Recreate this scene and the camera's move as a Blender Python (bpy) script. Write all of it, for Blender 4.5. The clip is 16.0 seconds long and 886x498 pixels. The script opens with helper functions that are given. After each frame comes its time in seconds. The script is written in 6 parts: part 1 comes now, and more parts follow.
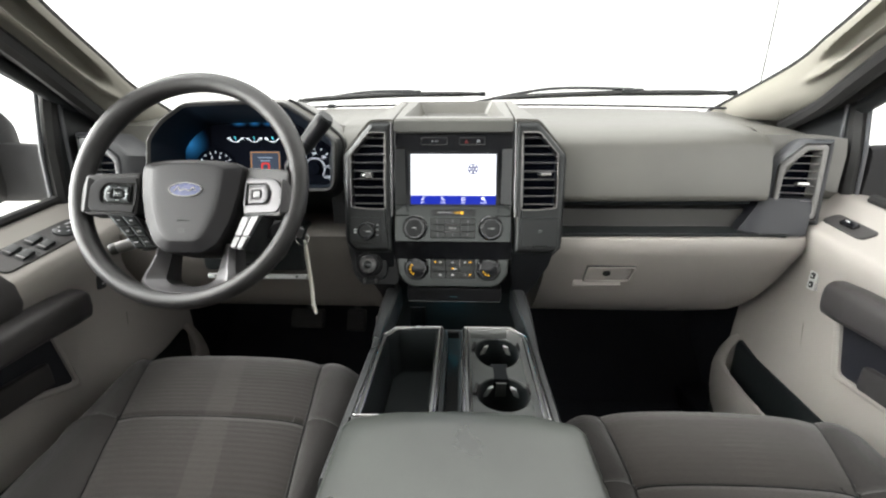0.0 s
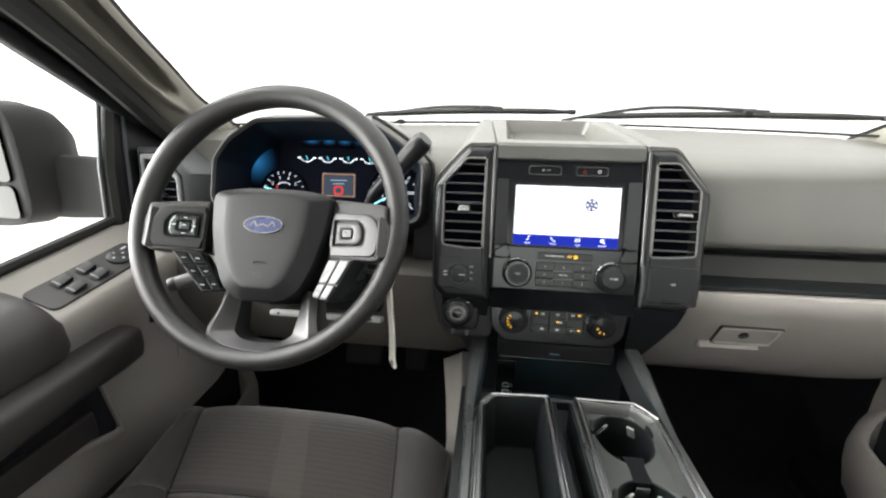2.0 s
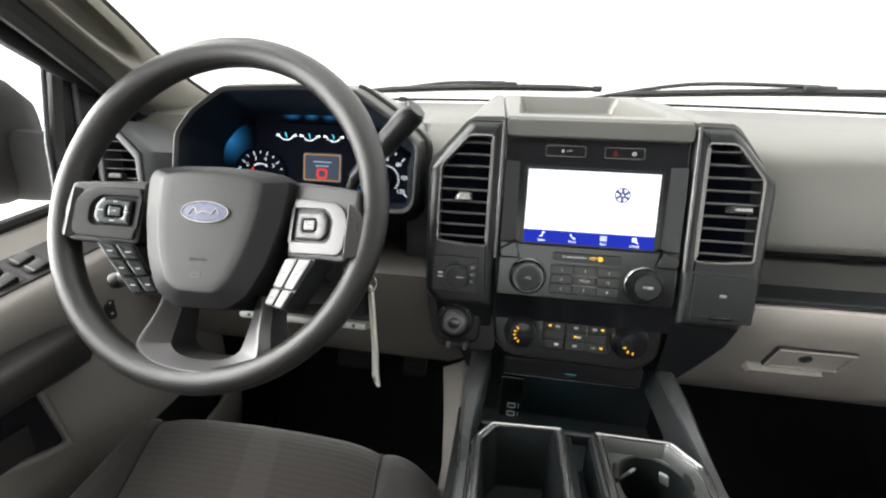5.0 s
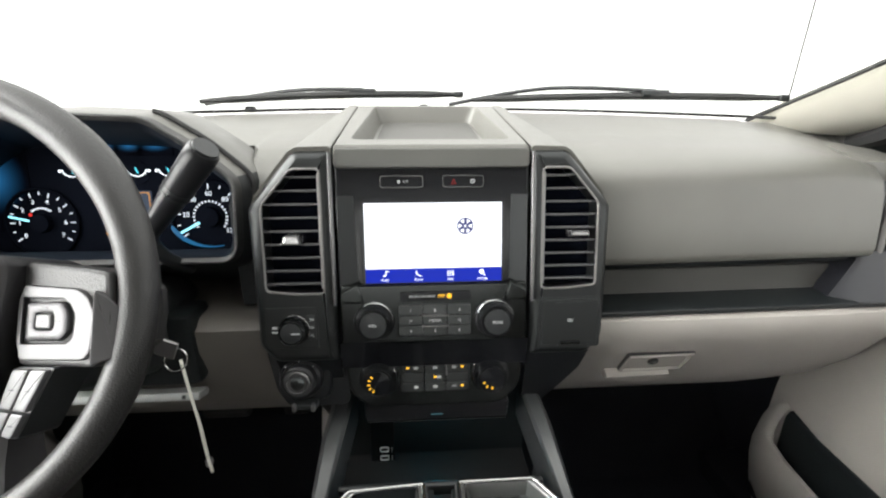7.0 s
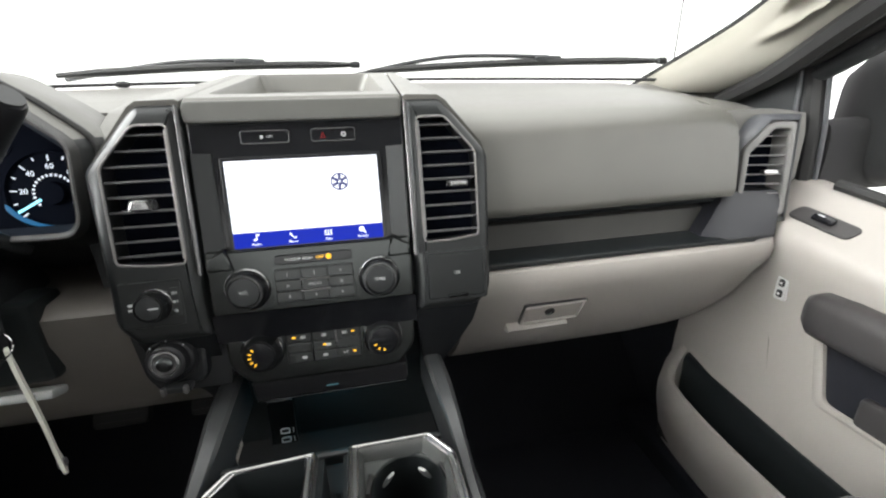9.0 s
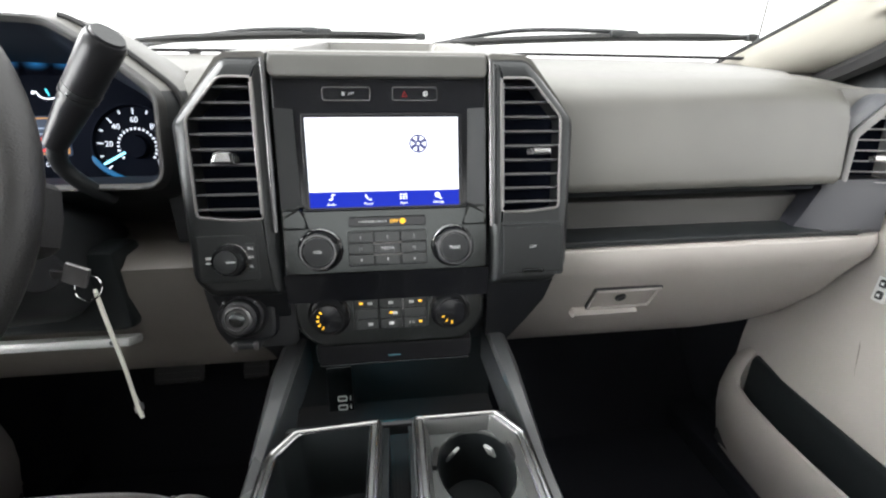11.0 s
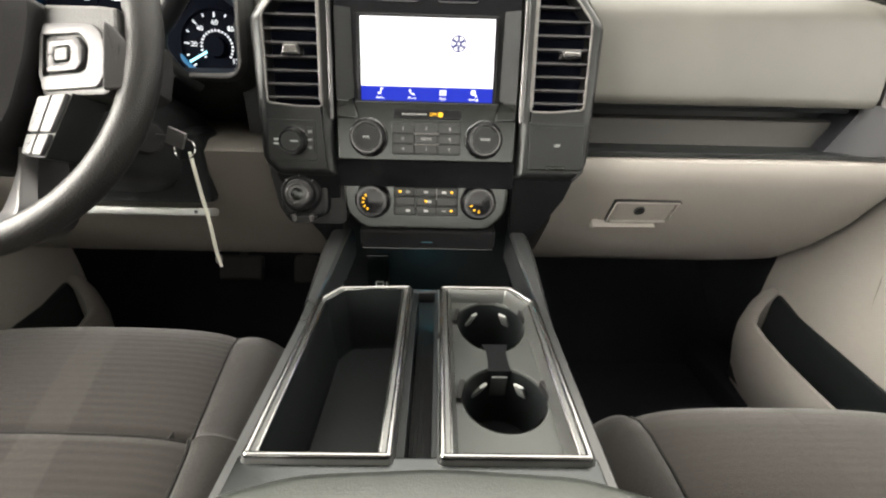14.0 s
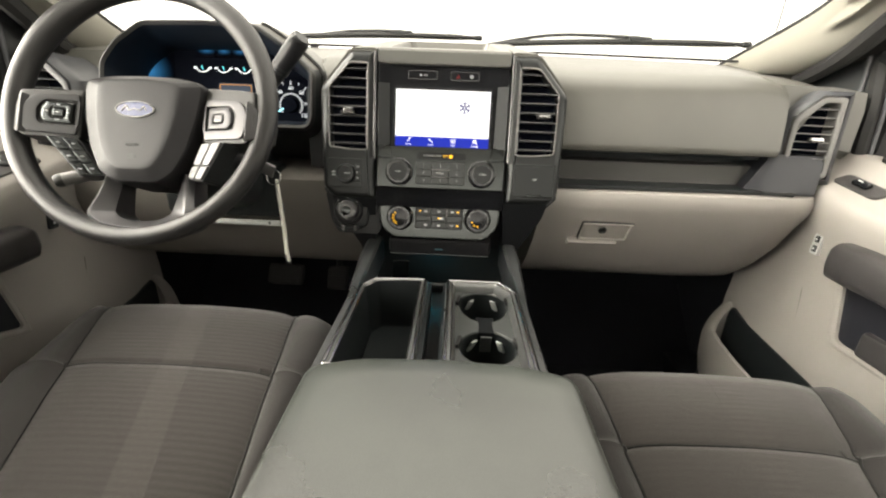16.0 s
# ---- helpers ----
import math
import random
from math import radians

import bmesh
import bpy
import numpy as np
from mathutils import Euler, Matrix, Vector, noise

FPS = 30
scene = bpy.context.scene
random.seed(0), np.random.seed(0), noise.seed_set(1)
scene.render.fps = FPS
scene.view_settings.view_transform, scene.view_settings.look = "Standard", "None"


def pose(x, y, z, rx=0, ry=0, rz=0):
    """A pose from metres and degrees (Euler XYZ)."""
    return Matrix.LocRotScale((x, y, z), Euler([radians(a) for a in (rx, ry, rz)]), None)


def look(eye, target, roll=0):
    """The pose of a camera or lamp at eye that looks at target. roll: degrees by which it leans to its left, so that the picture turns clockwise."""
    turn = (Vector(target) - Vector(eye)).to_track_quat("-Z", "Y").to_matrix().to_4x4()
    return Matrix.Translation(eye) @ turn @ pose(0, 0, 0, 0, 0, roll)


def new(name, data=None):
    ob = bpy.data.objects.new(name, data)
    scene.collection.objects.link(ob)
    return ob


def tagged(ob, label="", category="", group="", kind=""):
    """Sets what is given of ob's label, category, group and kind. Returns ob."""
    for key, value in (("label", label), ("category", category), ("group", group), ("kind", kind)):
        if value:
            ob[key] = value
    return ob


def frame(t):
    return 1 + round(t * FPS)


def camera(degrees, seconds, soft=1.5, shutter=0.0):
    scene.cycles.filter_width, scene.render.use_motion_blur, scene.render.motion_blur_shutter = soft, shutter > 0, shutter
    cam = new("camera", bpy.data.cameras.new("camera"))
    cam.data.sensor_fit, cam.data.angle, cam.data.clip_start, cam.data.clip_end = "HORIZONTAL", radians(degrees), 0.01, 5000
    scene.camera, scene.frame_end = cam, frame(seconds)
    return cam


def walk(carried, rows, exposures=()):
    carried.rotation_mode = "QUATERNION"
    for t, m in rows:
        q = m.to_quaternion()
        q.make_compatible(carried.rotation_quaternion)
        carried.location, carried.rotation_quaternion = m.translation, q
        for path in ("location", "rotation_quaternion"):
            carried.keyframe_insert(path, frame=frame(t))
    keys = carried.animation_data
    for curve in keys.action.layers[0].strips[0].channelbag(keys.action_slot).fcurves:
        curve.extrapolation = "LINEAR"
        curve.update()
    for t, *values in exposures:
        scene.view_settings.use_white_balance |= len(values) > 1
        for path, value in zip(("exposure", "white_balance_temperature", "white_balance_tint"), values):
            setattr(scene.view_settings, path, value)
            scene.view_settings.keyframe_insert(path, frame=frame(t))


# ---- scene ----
cam = camera(94.6, 16.0, 2.2)
PATH = [
    (0, (0.017, 0.0, 0.867), (-0.07, 1.902, 0.257), -0.2),
    (0.5, (-0.003, 0.045, 0.875), (-0.095, 1.952, 0.279), -0.0),
    (1, (-0.041, 0.089, 0.881), (-0.148, 1.999, 0.298), 0.3),
    (1.5, (-0.079, 0.122, 0.883), (-0.237, 2.03, 0.304), 0.6),
    (2, (-0.13, 0.137, 0.887), (-0.344, 2.043, 0.321), 1.2),
    (2.5, (-0.171, 0.155, 0.887), (-0.435, 2.056, 0.328), 1.6),
    (3, (-0.196, 0.171, 0.871), (-0.511, 2.068, 0.321), 2.0),
    (3.2, (-0.203, 0.181, 0.864), (-0.536, 2.073, 0.309), 2.1),
    (5.3, (-0.096, 0.276, 0.861), (-0.35, 2.163, 0.247), 1.7),
    (5.5, (-0.085, 0.288, 0.872), (-0.296, 2.181, 0.259), 1.5),
    (6, (-0.075, 0.318, 0.902), (-0.19, 2.213, 0.272), 1.0),
    (6.5, (-0.054, 0.35, 0.916), (-0.061, 2.243, 0.271), 0.6),
    (7, (-0.019, 0.344, 0.911), (0.099, 2.228, 0.252), 0.1),
    (7.5, (0.025, 0.315, 0.901), (0.242, 2.19, 0.24), -0.8),
    (8, (0.065, 0.317, 0.881), (0.391, 2.173, 0.213), -1.4),
    (8.2, (0.076, 0.32, 0.874), (0.442, 2.17, 0.207), -1.7),
    (10.3, (0.02, 0.35, 0.844), (0.374, 2.185, 0.131), -0.8),
    (10.5, (0.015, 0.352, 0.841), (0.332, 2.195, 0.131), -0.5),
    (11, (0.012, 0.352, 0.824), (0.23, 2.207, 0.109), 0.1),
    (11.5, (0.017, 0.356, 0.797), (0.155, 2.205, 0.047), 0.6),
    (12, (0.026, 0.355, 0.768), (0.122, 2.196, -0.009), 0.9),
    (12.5, (0.022, 0.346, 0.749), (0.098, 2.169, -0.069), 1.1),
    (13, (0.026, 0.325, 0.733), (0.092, 2.134, -0.117), 1.2),
    (13.5, (0.017, 0.291, 0.741), (0.072, 2.091, -0.13), 1.4),
    (14, (0.016, 0.249, 0.759), (0.05, 2.05, -0.11), 1.6),
    (14.5, (0.018, 0.175, 0.775), (0.033, 1.985, -0.075), 1.8),
    (15, (0.027, 0.137, 0.78), (0.014, 1.963, -0.035), 1.9),
    (15.5, (0.03, 0.092, 0.794), (0.003, 1.935, 0.017), 2.1),
    (16, (0.025, 0.044, 0.801), (-0.01, 1.906, 0.07), 2.2),
]
walk(cam, [(t, look(eye, target, roll)) for t, eye, target, roll in PATH],
     [(0, 0.13, 6430, 11), (8.2, 0.12, 6430, 11), (10.3, 0.32, 6200, 13), (11.0, 0.41, 6280, 13), (12.0, 0.57, 6800, 11), (13.5, 0.64, 6900, 12), (14.5, 0.56, 7100, 12), (16, 0.38, 7200, 11)])

# ---- light: a white photo studio, bright walls ahead and beside the truck, dimmer behind ----
world = bpy.data.worlds.new("studio")
scene.world = world
world.use_nodes = True
bg = world.node_tree.nodes["Background"]
bg.inputs["Color"].default_value = (1.0, 0.985, 0.95, 1)
bg.inputs["Strength"].default_value = 3.0
FRONT_LIGHT, LEFT_LIGHT, RIGHT_LIGHT = 1.9, 17.0, 2.2


# ---- materials ----
def principled(name):
    m = bpy.data.materials.new(name)
    m.use_nodes = True
    return m, m.node_tree.nodes, m.node_tree.links, m.node_tree.nodes["Principled BSDF"]


def surface(name, color, rough=0.5, metal=0.0, grain=900.0, bump=0.15, vary=0.12, blotch=9.0, rough_vary=0.1, coat=0.0, spec=0.5):
    """A moulded or painted surface: blotches, a fine grain in colour and relief, an uneven gloss."""
    m, n, l, b = principled(name)
    co = n.new("ShaderNodeTexCoord")
    big = n.new("ShaderNodeTexNoise")
    big.inputs["Scale"].default_value, big.inputs["Detail"].default_value = blotch, 4
    fine = n.new("ShaderNodeTexNoise")
    fine.inputs["Scale"].default_value, fine.inputs["Detail"].default_value = grain, 2
    for t in (big, fine):
        l.new(co.outputs["Object"], t.inputs["Vector"])
    mix = n.new("ShaderNodeMath")
    mix.operation = "MULTIPLY_ADD"
    l.new(fine.outputs["Fac"], mix.inputs[0])
    mix.inputs[1].default_value = 0.4
    l.new(big.outputs["Fac"], mix.inputs[2])
    ramp = n.new("ShaderNodeMapRange")
    ramp.inputs["From Min"].default_value, ramp.inputs["From Max"].default_value = 0.4, 1.0
    ramp.inputs["To Min"].default_value, ramp.inputs["To Max"].default_value = 1 - vary, 1 + vary
    l.new(mix.outputs[0], ramp.inputs["Value"])
    mul = n.new("ShaderNodeVectorMath")
    mul.operation = "SCALE"
    mul.inputs[0].default_value = color
    l.new(ramp.outputs[0], mul.inputs["Scale"])
    l.new(mul.outputs[0], b.inputs["Base Color"])
    rr = n.new("ShaderNodeMapRange")
    rr.inputs["To Min"].default_value, rr.inputs["To Max"].default_value = max(0.02, rough - rough_vary), min(1, rough + rough_vary)
    l.new(big.outputs["Fac"], rr.inputs["Value"])
    l.new(rr.outputs[0], b.inputs["Roughness"])
    b.inputs["Metallic"].default_value = metal
    b.inputs["Coat Weight"].default_value = coat
    b.inputs["Specular IOR Level"].default_value = spec
    if bump:
        bu = n.new("ShaderNodeBump")
        bu.inputs["Strength"].default_value, bu.inputs["Distance"].default_value = bump, 0.0006
        l.new(fine.outputs["Fac"], bu.inputs["Height"])
        l.new(bu.outputs[0], b.inputs["Normal"])
    return m


def cloth(name, color, rib=0.0, pitch=0.0052):
    """Woven seat cloth; rib: how strongly lengthwise-stacked ribs show, across the seat."""
    m, n, l, b = principled(name)
    co = n.new("ShaderNodeTexCoord")
    weave = n.new("ShaderNodeTexNoise")
    weave.inputs["Scale"].default_value, weave.inputs["Detail"].default_value = 700, 3
    big = n.new("ShaderNodeTexNoise")
    big.inputs["Scale"].default_value = 7
    l.new(co.outputs["Object"], weave.inputs["Vector"])
    l.new(co.outputs["Object"], big.inputs["Vector"])
    sep = n.new("ShaderNodeSeparateXYZ")
    l.new(co.outputs["Object"], sep.inputs[0])
    wob = n.new("ShaderNodeMath")
    wob.operation = "MULTIPLY_ADD"
    wob.inputs[1].default_value = 6.2832 / pitch
    l.new(sep.outputs["Y"], wob.inputs[0])
    l.new(big.outputs["Fac"], wob.inputs[2])
    sine = n.new("ShaderNodeMath")
    sine.operation = "SINE"
    l.new(wob.outputs[0], sine.inputs[0])
    height = n.new("ShaderNodeMath")
    height.operation = "MULTIPLY_ADD"
    height.inputs[1].default_value = rib
    l.new(sine.outputs[0], height.inputs[0])
    l.new(weave.outputs["Fac"], height.inputs[2])
    ramp = n.new("ShaderNodeMapRange")
    ramp.inputs["From Min"].default_value, ramp.inputs["From Max"].default_value = 0.2 - rib, 0.8 + rib
    ramp.inputs["To Min"].default_value, ramp.inputs["To Max"].default_value = 0.72, 1.22
    l.new(height.outputs[0], ramp.inputs["Value"])
    mul = n.new("ShaderNodeVectorMath")
    mul.operation = "SCALE"
    mul.inputs[0].default_value = color
    l.new(ramp.outputs[0], mul.inputs["Scale"])
    l.new(mul.outputs[0], b.inputs["Base Color"])
    b.inputs["Roughness"].default_value = 0.9
    b.inputs["Sheen Weight"].default_value = 0.25
    b.inputs["Sheen Roughness"].default_value = 0.5
    b.inputs["Specular IOR Level"].default_value = 0.15
    bu = n.new("ShaderNodeBump")
    bu.inputs["Strength"].default_value, bu.inputs["Distance"].default_value = 0.5, 0.0012
    l.new(height.outputs[0], bu.inputs["Height"])
    l.new(bu.outputs[0], b.inputs["Normal"])
    return m


def glow(name, color, strength):
    m, n, l, b = principled(name)
    b.inputs["Base Color"].default_value = (0.006, 0.006, 0.006, 1)
    b.inputs["Emission Color"].default_value = (*color, 1)
    b.inputs["Emission Strength"].default_value = strength
    b.inputs["Roughness"].default_value = 0.5
    b.inputs["Specular IOR Level"].default_value = 0.1
    return m


def wash(name, color, strength):
    """A soft patch of backlight, fading out towards its rim."""
    m, n, l, b = principled(name)
    co, gr, rp, mu = n.new("ShaderNodeTexCoord"), n.new("ShaderNodeTexGradient"), n.new("ShaderNodeMapping"), n.new("ShaderNodeMath")
    gr.gradient_type = "QUADRATIC_SPHERE"
    rp.inputs["Location"].default_value, rp.inputs["Scale"].default_value = (-1.0, -1.0, -1.0), (2.0, 2.0, 2.0)
    l.new(co.outputs["Generated"], rp.inputs["Vector"])
    l.new(rp.outputs[0], gr.inputs["Vector"])
    mu.operation = "MULTIPLY"
    mu.inputs[1].default_value = strength
    l.new(gr.outputs["Fac"], mu.inputs[0])
    b.inputs["Base Color"].default_value = (0.003, 0.0035, 0.006, 1)
    b.inputs["Specular IOR Level"].default_value = 0.0
    b.inputs["Roughness"].default_value = 0.8
    b.inputs["Emission Color"].default_value = (*color, 1)
    l.new(mu.outputs[0], b.inputs["Emission Strength"])
    return m


def glass(name, tint=(1, 1, 1), gloss=0.05):
    """A thin clear pane: mostly straight through, a little mirror."""
    m = bpy.data.materials.new(name)
    m.use_nodes = True
    n, l = m.node_tree.nodes, m.node_tree.links
    n.clear()
    out, mix = n.new("ShaderNodeOutputMaterial"), n.new("ShaderNodeMixShader")
    tr, gl = n.new("ShaderNodeBsdfTransparent"), n.new("ShaderNodeBsdfGlossy")
    tr.inputs["Color"].default_value = (*tint, 1)
    gl.inputs["Roughness"].default_value = 0.01
    mix.inputs[0].default_value = gloss
    l.new(tr.outputs[0], mix.inputs[1])
    l.new(gl.outputs[0], mix.inputs[2])
    l.new(mix.outputs[0], out.inputs["Surface"])
    return m


DASH = surface("charcoal dash plastic", (0.105, 0.103, 0.092), 0.38, grain=1400, bump=0.3, spec=0.6, rough_vary=0.05)
DARK = surface("black plastic", (0.0180, 0.0198, 0.0208), 0.38, grain=1200, bump=0.2, spec=0.4)
KEYCAP = surface("dark satin key plastic", (0.040, 0.043, 0.043), 0.3, metal=0.3, grain=900, bump=0.05, rough_vary=0.03)
STACK = surface("graphite satin plastic", (0.070, 0.075, 0.076), 0.23, metal=0.92, grain=900, bump=0.06, rough_vary=0.02, vary=0.06, spec=0.6)
CLIMATE = surface("grey satin climate panel", (0.082, 0.087, 0.086), 0.24, metal=1.0, spec=0.5, grain=900, bump=0.05, rough_vary=0.03)
PANEL = surface("grey satin panel", (0.055, 0.0585, 0.058), 0.21, metal=1.0, grain=900, bump=0.05, rough_vary=0.03)
TRIM = surface("dark gunmetal trim", (0.13, 0.13, 0.132), 0.24, metal=0.7, bump=0.04)
BEIGE = surface("stone grey plastic", (0.300, 0.281, 0.260), 0.5, grain=1300, bump=0.3, vary=0.05)
PILLAR = surface("stone grey pillar trim", (0.176, 0.169, 0.145), 0.85, grain=1100, bump=0.25, vary=0.05, spec=0.2)
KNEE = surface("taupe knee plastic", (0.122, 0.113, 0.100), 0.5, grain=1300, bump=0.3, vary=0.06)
RUBBER = surface("black rubber", (0.016, 0.016, 0.016), 0.6, grain=500, bump=0.2, spec=0.3)
URETHANE = surface("black urethane", (0.0175, 0.0171, 0.0170), 0.41, grain=620, bump=0.75, rough_vary=0.06, spec=0.5)
HUB = surface("dark hub plastic", (0.0110, 0.0106, 0.0118), 0.44, grain=900, bump=0.4, spec=0.30)
SATIN = surface("satin silver plastic", (0.24, 0.235, 0.235), 0.34, metal=0.85, grain=800, bump=0.05, vary=0.05)
CHROME = surface("chrome", (0.45, 0.45, 0.45), 0.2, metal=1.0, bump=0.0, vary=0.04, rough_vary=0.05)
ARMGREY = surface("dark grey console plastic", (0.040, 0.0425, 0.0435), 0.30, grain=1000, bump=0.12, spec=1.0)
SILVERPAD = surface("grey satin insert", (0.082, 0.0875, 0.085), 0.36, metal=0.35, bump=0.05)
GLOSSBLACK = surface("gloss black", (0.008, 0.0085, 0.010), 0.16, bump=0.0, rough_vary=0.04, spec=0.35)
LID = surface("armrest vinyl", (0.032, 0.0365, 0.032), 0.30, grain=800, bump=0.35, vary=0.55, blotch=7.5, rough_vary=0.16, spec=0.92)
CARPET = surface("black carpet", (0.0135, 0.0142, 0.0172), 0.95, grain=600, bump=0.8, spec=0.03)
HEADLINER = surface("headliner cloth", (0.27, 0.258, 0.235), 0.9, grain=900, bump=0.3)
SEAT = cloth("charcoal seat cloth", (0.048, 0.0425, 0.039))
SEAT_RIB = cloth("ribbed seat cloth", (0.0255, 0.0220, 0.0200), rib=0.18, pitch=0.0098)
SEAT_PLAIN = cloth("plain seat centre cloth", (0.036, 0.0322, 0.0295), rib=0.04, pitch=0.0098)
SEAT_STRIPE = cloth("lighter stripe cloth", (0.0372, 0.0330, 0.0302), rib=0.10, pitch=0.0098)
# near-black cloth colour for the shade inside the seat creases
CREASE_SHADE = cloth("seam crease shade", (0.0075, 0.0068, 0.0064))
BOLSTER = cloth("bolster cloth", (0.026, 0.0238, 0.0228))
MIRROR = surface("dimming mirror glass", (0.0064, 0.0062, 0.0052), 0.02, metal=1.0, bump=0, vary=0.0, rough_vary=0.0)
SPOTTER = surface("spotter mirror glass", (0.0043, 0.0041, 0.0037), 0.06, metal=1.0, bump=0, vary=0.0, rough_vary=0.0)
PAINT = surface("pale cowl paint", (0.75, 0.75, 0.72), 0.4, bump=0.02, vary=0.03)
FLOORPAINT = surface("pale studio floor", (0.62, 0.61, 0.58), 0.5, grain=60, bump=0.05, blotch=0.8)
DIALBLACK = surface("matt dial black", (0.0045, 0.0055, 0.009), 0.8, bump=0.0, spec=0.0)
DEEP = surface("deep black plastic", (0.0165, 0.0168, 0.0185), 0.34, grain=1200, bump=0.15, spec=0.25)
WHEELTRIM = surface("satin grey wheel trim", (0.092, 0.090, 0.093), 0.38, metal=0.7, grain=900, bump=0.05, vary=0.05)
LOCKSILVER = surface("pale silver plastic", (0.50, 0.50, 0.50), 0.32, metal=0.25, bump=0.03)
# wheel trim again, darkened for the left spoke that mirrors the dim cab
SHADETRIM = surface("shaded satin wheel trim", (0.030, 0.030, 0.031), 0.34, metal=0.5, grain=900, bump=0.05, vary=0.05)
DARKCHROME = surface("dark chrome", (0.14, 0.14, 0.143), 0.14, metal=1.0, bump=0.0, rough_vary=0.04)
SHELL = surface("textured mirror shell plastic", (0.022, 0.022, 0.023), 0.75, grain=700, bump=0.4, spec=0.15)
FIN = surface("pale grey fin plastic", (0.30, 0.31, 0.30), 0.4, bump=0.05)
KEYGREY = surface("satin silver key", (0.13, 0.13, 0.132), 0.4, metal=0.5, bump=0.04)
PALETRIM = surface("pale gunmetal trim", (0.20, 0.195, 0.19), 0.36, metal=0.5, bump=0.04)
CELLTRIM = surface("satin silver cell trim", (0.21, 0.215, 0.21), 0.30, metal=0.75, bump=0.03)
STRAP = surface("matt black strap rubber", (0.006, 0.007, 0.008), 0.62, grain=600, bump=0.1, spec=0.12)
CHEEK = surface("black cheek plastic", (0.0105, 0.0115, 0.0130), 0.36, grain=1200, bump=0.15, spec=0.28)
SLOTGREY = surface("dark grey slot plastic", (0.066, 0.065, 0.061), 0.5, grain=1300, bump=0.3, spec=0.3)
TRAYGREY = surface("dark grey tray plastic", (0.075, 0.074, 0.069), 0.5, grain=1300, bump=0.3, spec=0.3)
BLUE = surface("blue enamel", (0.006, 0.016, 0.09), 0.25, bump=0.0)
SCREEN_WHITE = glow("lit white screen", (0.93, 0.95, 1.0), 1.5)
SCREEN_BLUE = glow("lit blue bar", (0.006, 0.028, 0.56), 0.85)
SCREEN_ICON = glow("lit icon white", (0.9, 0.95, 1.0), 1.7)
SCREEN_DARK = glow("dark screen print", (0.10, 0.11, 0.26), 0.9)
AMBER = glow("amber lamp", (1.0, 0.52, 0.03), 1.6)
DIMPRINT = surface("grey print", (0.26, 0.265, 0.265), 0.6, bump=0)
GREY_PRINT = surface("pale grey print", (0.55, 0.56, 0.56), 0.6, bump=0)
CYAN = glow("cyan gauge light", (0.1, 0.75, 0.9), 1.6)
NEEDLE = glow("blue-white needle", (0.3, 0.85, 1.0), 2.0)
DIALLIT = glow("bright dial marks", (0.9, 0.97, 1.0), 2.6)
DIALBLUE = wash("blue dial wash", (0.016, 0.12, 0.28), 1.3)
BINBLACK = surface("matt black bin plastic", (0.0125, 0.0150, 0.0157), 0.34, grain=700, bump=0.2, spec=0.25)
TUNNEL = surface("blue-black hood lining", (0.004, 0.0075, 0.014), 0.5, bump=0.0, spec=0.2)
DIALWHITE = glow("white dial marks", (0.85, 0.92, 1.0), 1.1)
RED = glow("red tell-tale", (0.9, 0.04, 0.03), 0.9)
DIMRED = glow("dim red print", (0.6, 0.03, 0.03), 0.3)
ORANGE = glow("orange outline", (0.80, 0.36, 0.08), 0.75)
INFO = glow("dim info screen", (0.05, 0.075, 0.12), 0.7)
INFOTEXT = glow("pale blue screen print", (0.45, 0.58, 0.75), 0.7)
WALL_FRONT = glow("lit studio wall ahead", (1.0, 0.985, 0.955), FRONT_LIGHT)
WALL_LEFT = glow("lit studio wall on the driver side", (1.0, 0.985, 0.955), LEFT_LIGHT)
WALL_RIGHT = glow("lit studio wall on the passenger side", (1.0, 0.985, 0.955), RIGHT_LIGHT)
DOORBLACK = surface("matt black door plastic", (0.040, 0.038, 0.038), 0.45, grain=900, bump=0.35, spec=0.3)
# glass for the unseen rear side windows, tinted to hold back light
DIMGLASS = glass("light-cutting rear glass", (0.45, 0.46, 0.45), 0.03)
REARGLASS = glass("lightly tinted glass", (0.90, 0.92, 0.90), 0.03)
CLEAR = glass("window glass", (0.97, 0.99, 0.97), 0.012)


# ---- mesh helpers ----
V = Vector
BASE = {}


def thing(name, base, label, category, group="", kind=""):
    """An empty at the thing's base; its parts hang under it."""
    ob = tagged(new(name), label, category, group, kind)
    ob.location = base
    ob.empty_display_size = 0.05
    BASE[ob] = V(base)
    return ob


def part(name, bm, material, parent=None, label="", sharp=38.0):
    """Links a bmesh, given in world metres, as one mesh object under parent."""
    if parent is not None:
        bmesh.ops.translate(bm, verts=bm.verts, vec=-BASE[parent])
    bmesh.ops.recalc_face_normals(bm, faces=bm.faces)
    me = bpy.data.meshes.new(name)
    bm.to_mesh(me)
    bm.free()
    me.materials.append(material)
    me.shade_smooth()
    me.set_sharp_from_angle(angle=radians(sharp))
    ob = new(name, me)
    if sharp < 45:
        even = ob.modifiers.new("flat faces", "WEIGHTED_NORMAL")
        even.keep_sharp = True
    if parent is not None:
        ob.parent = parent
        BASE[ob] = BASE[parent]
    if label:
        ob["label"] = label
    return ob


def structure(name, bm, material, label, category):
    ob = part(name, bm, material)
    BASE[ob] = V((0, 0, 0))
    return tagged(ob, label, category, kind="structure")


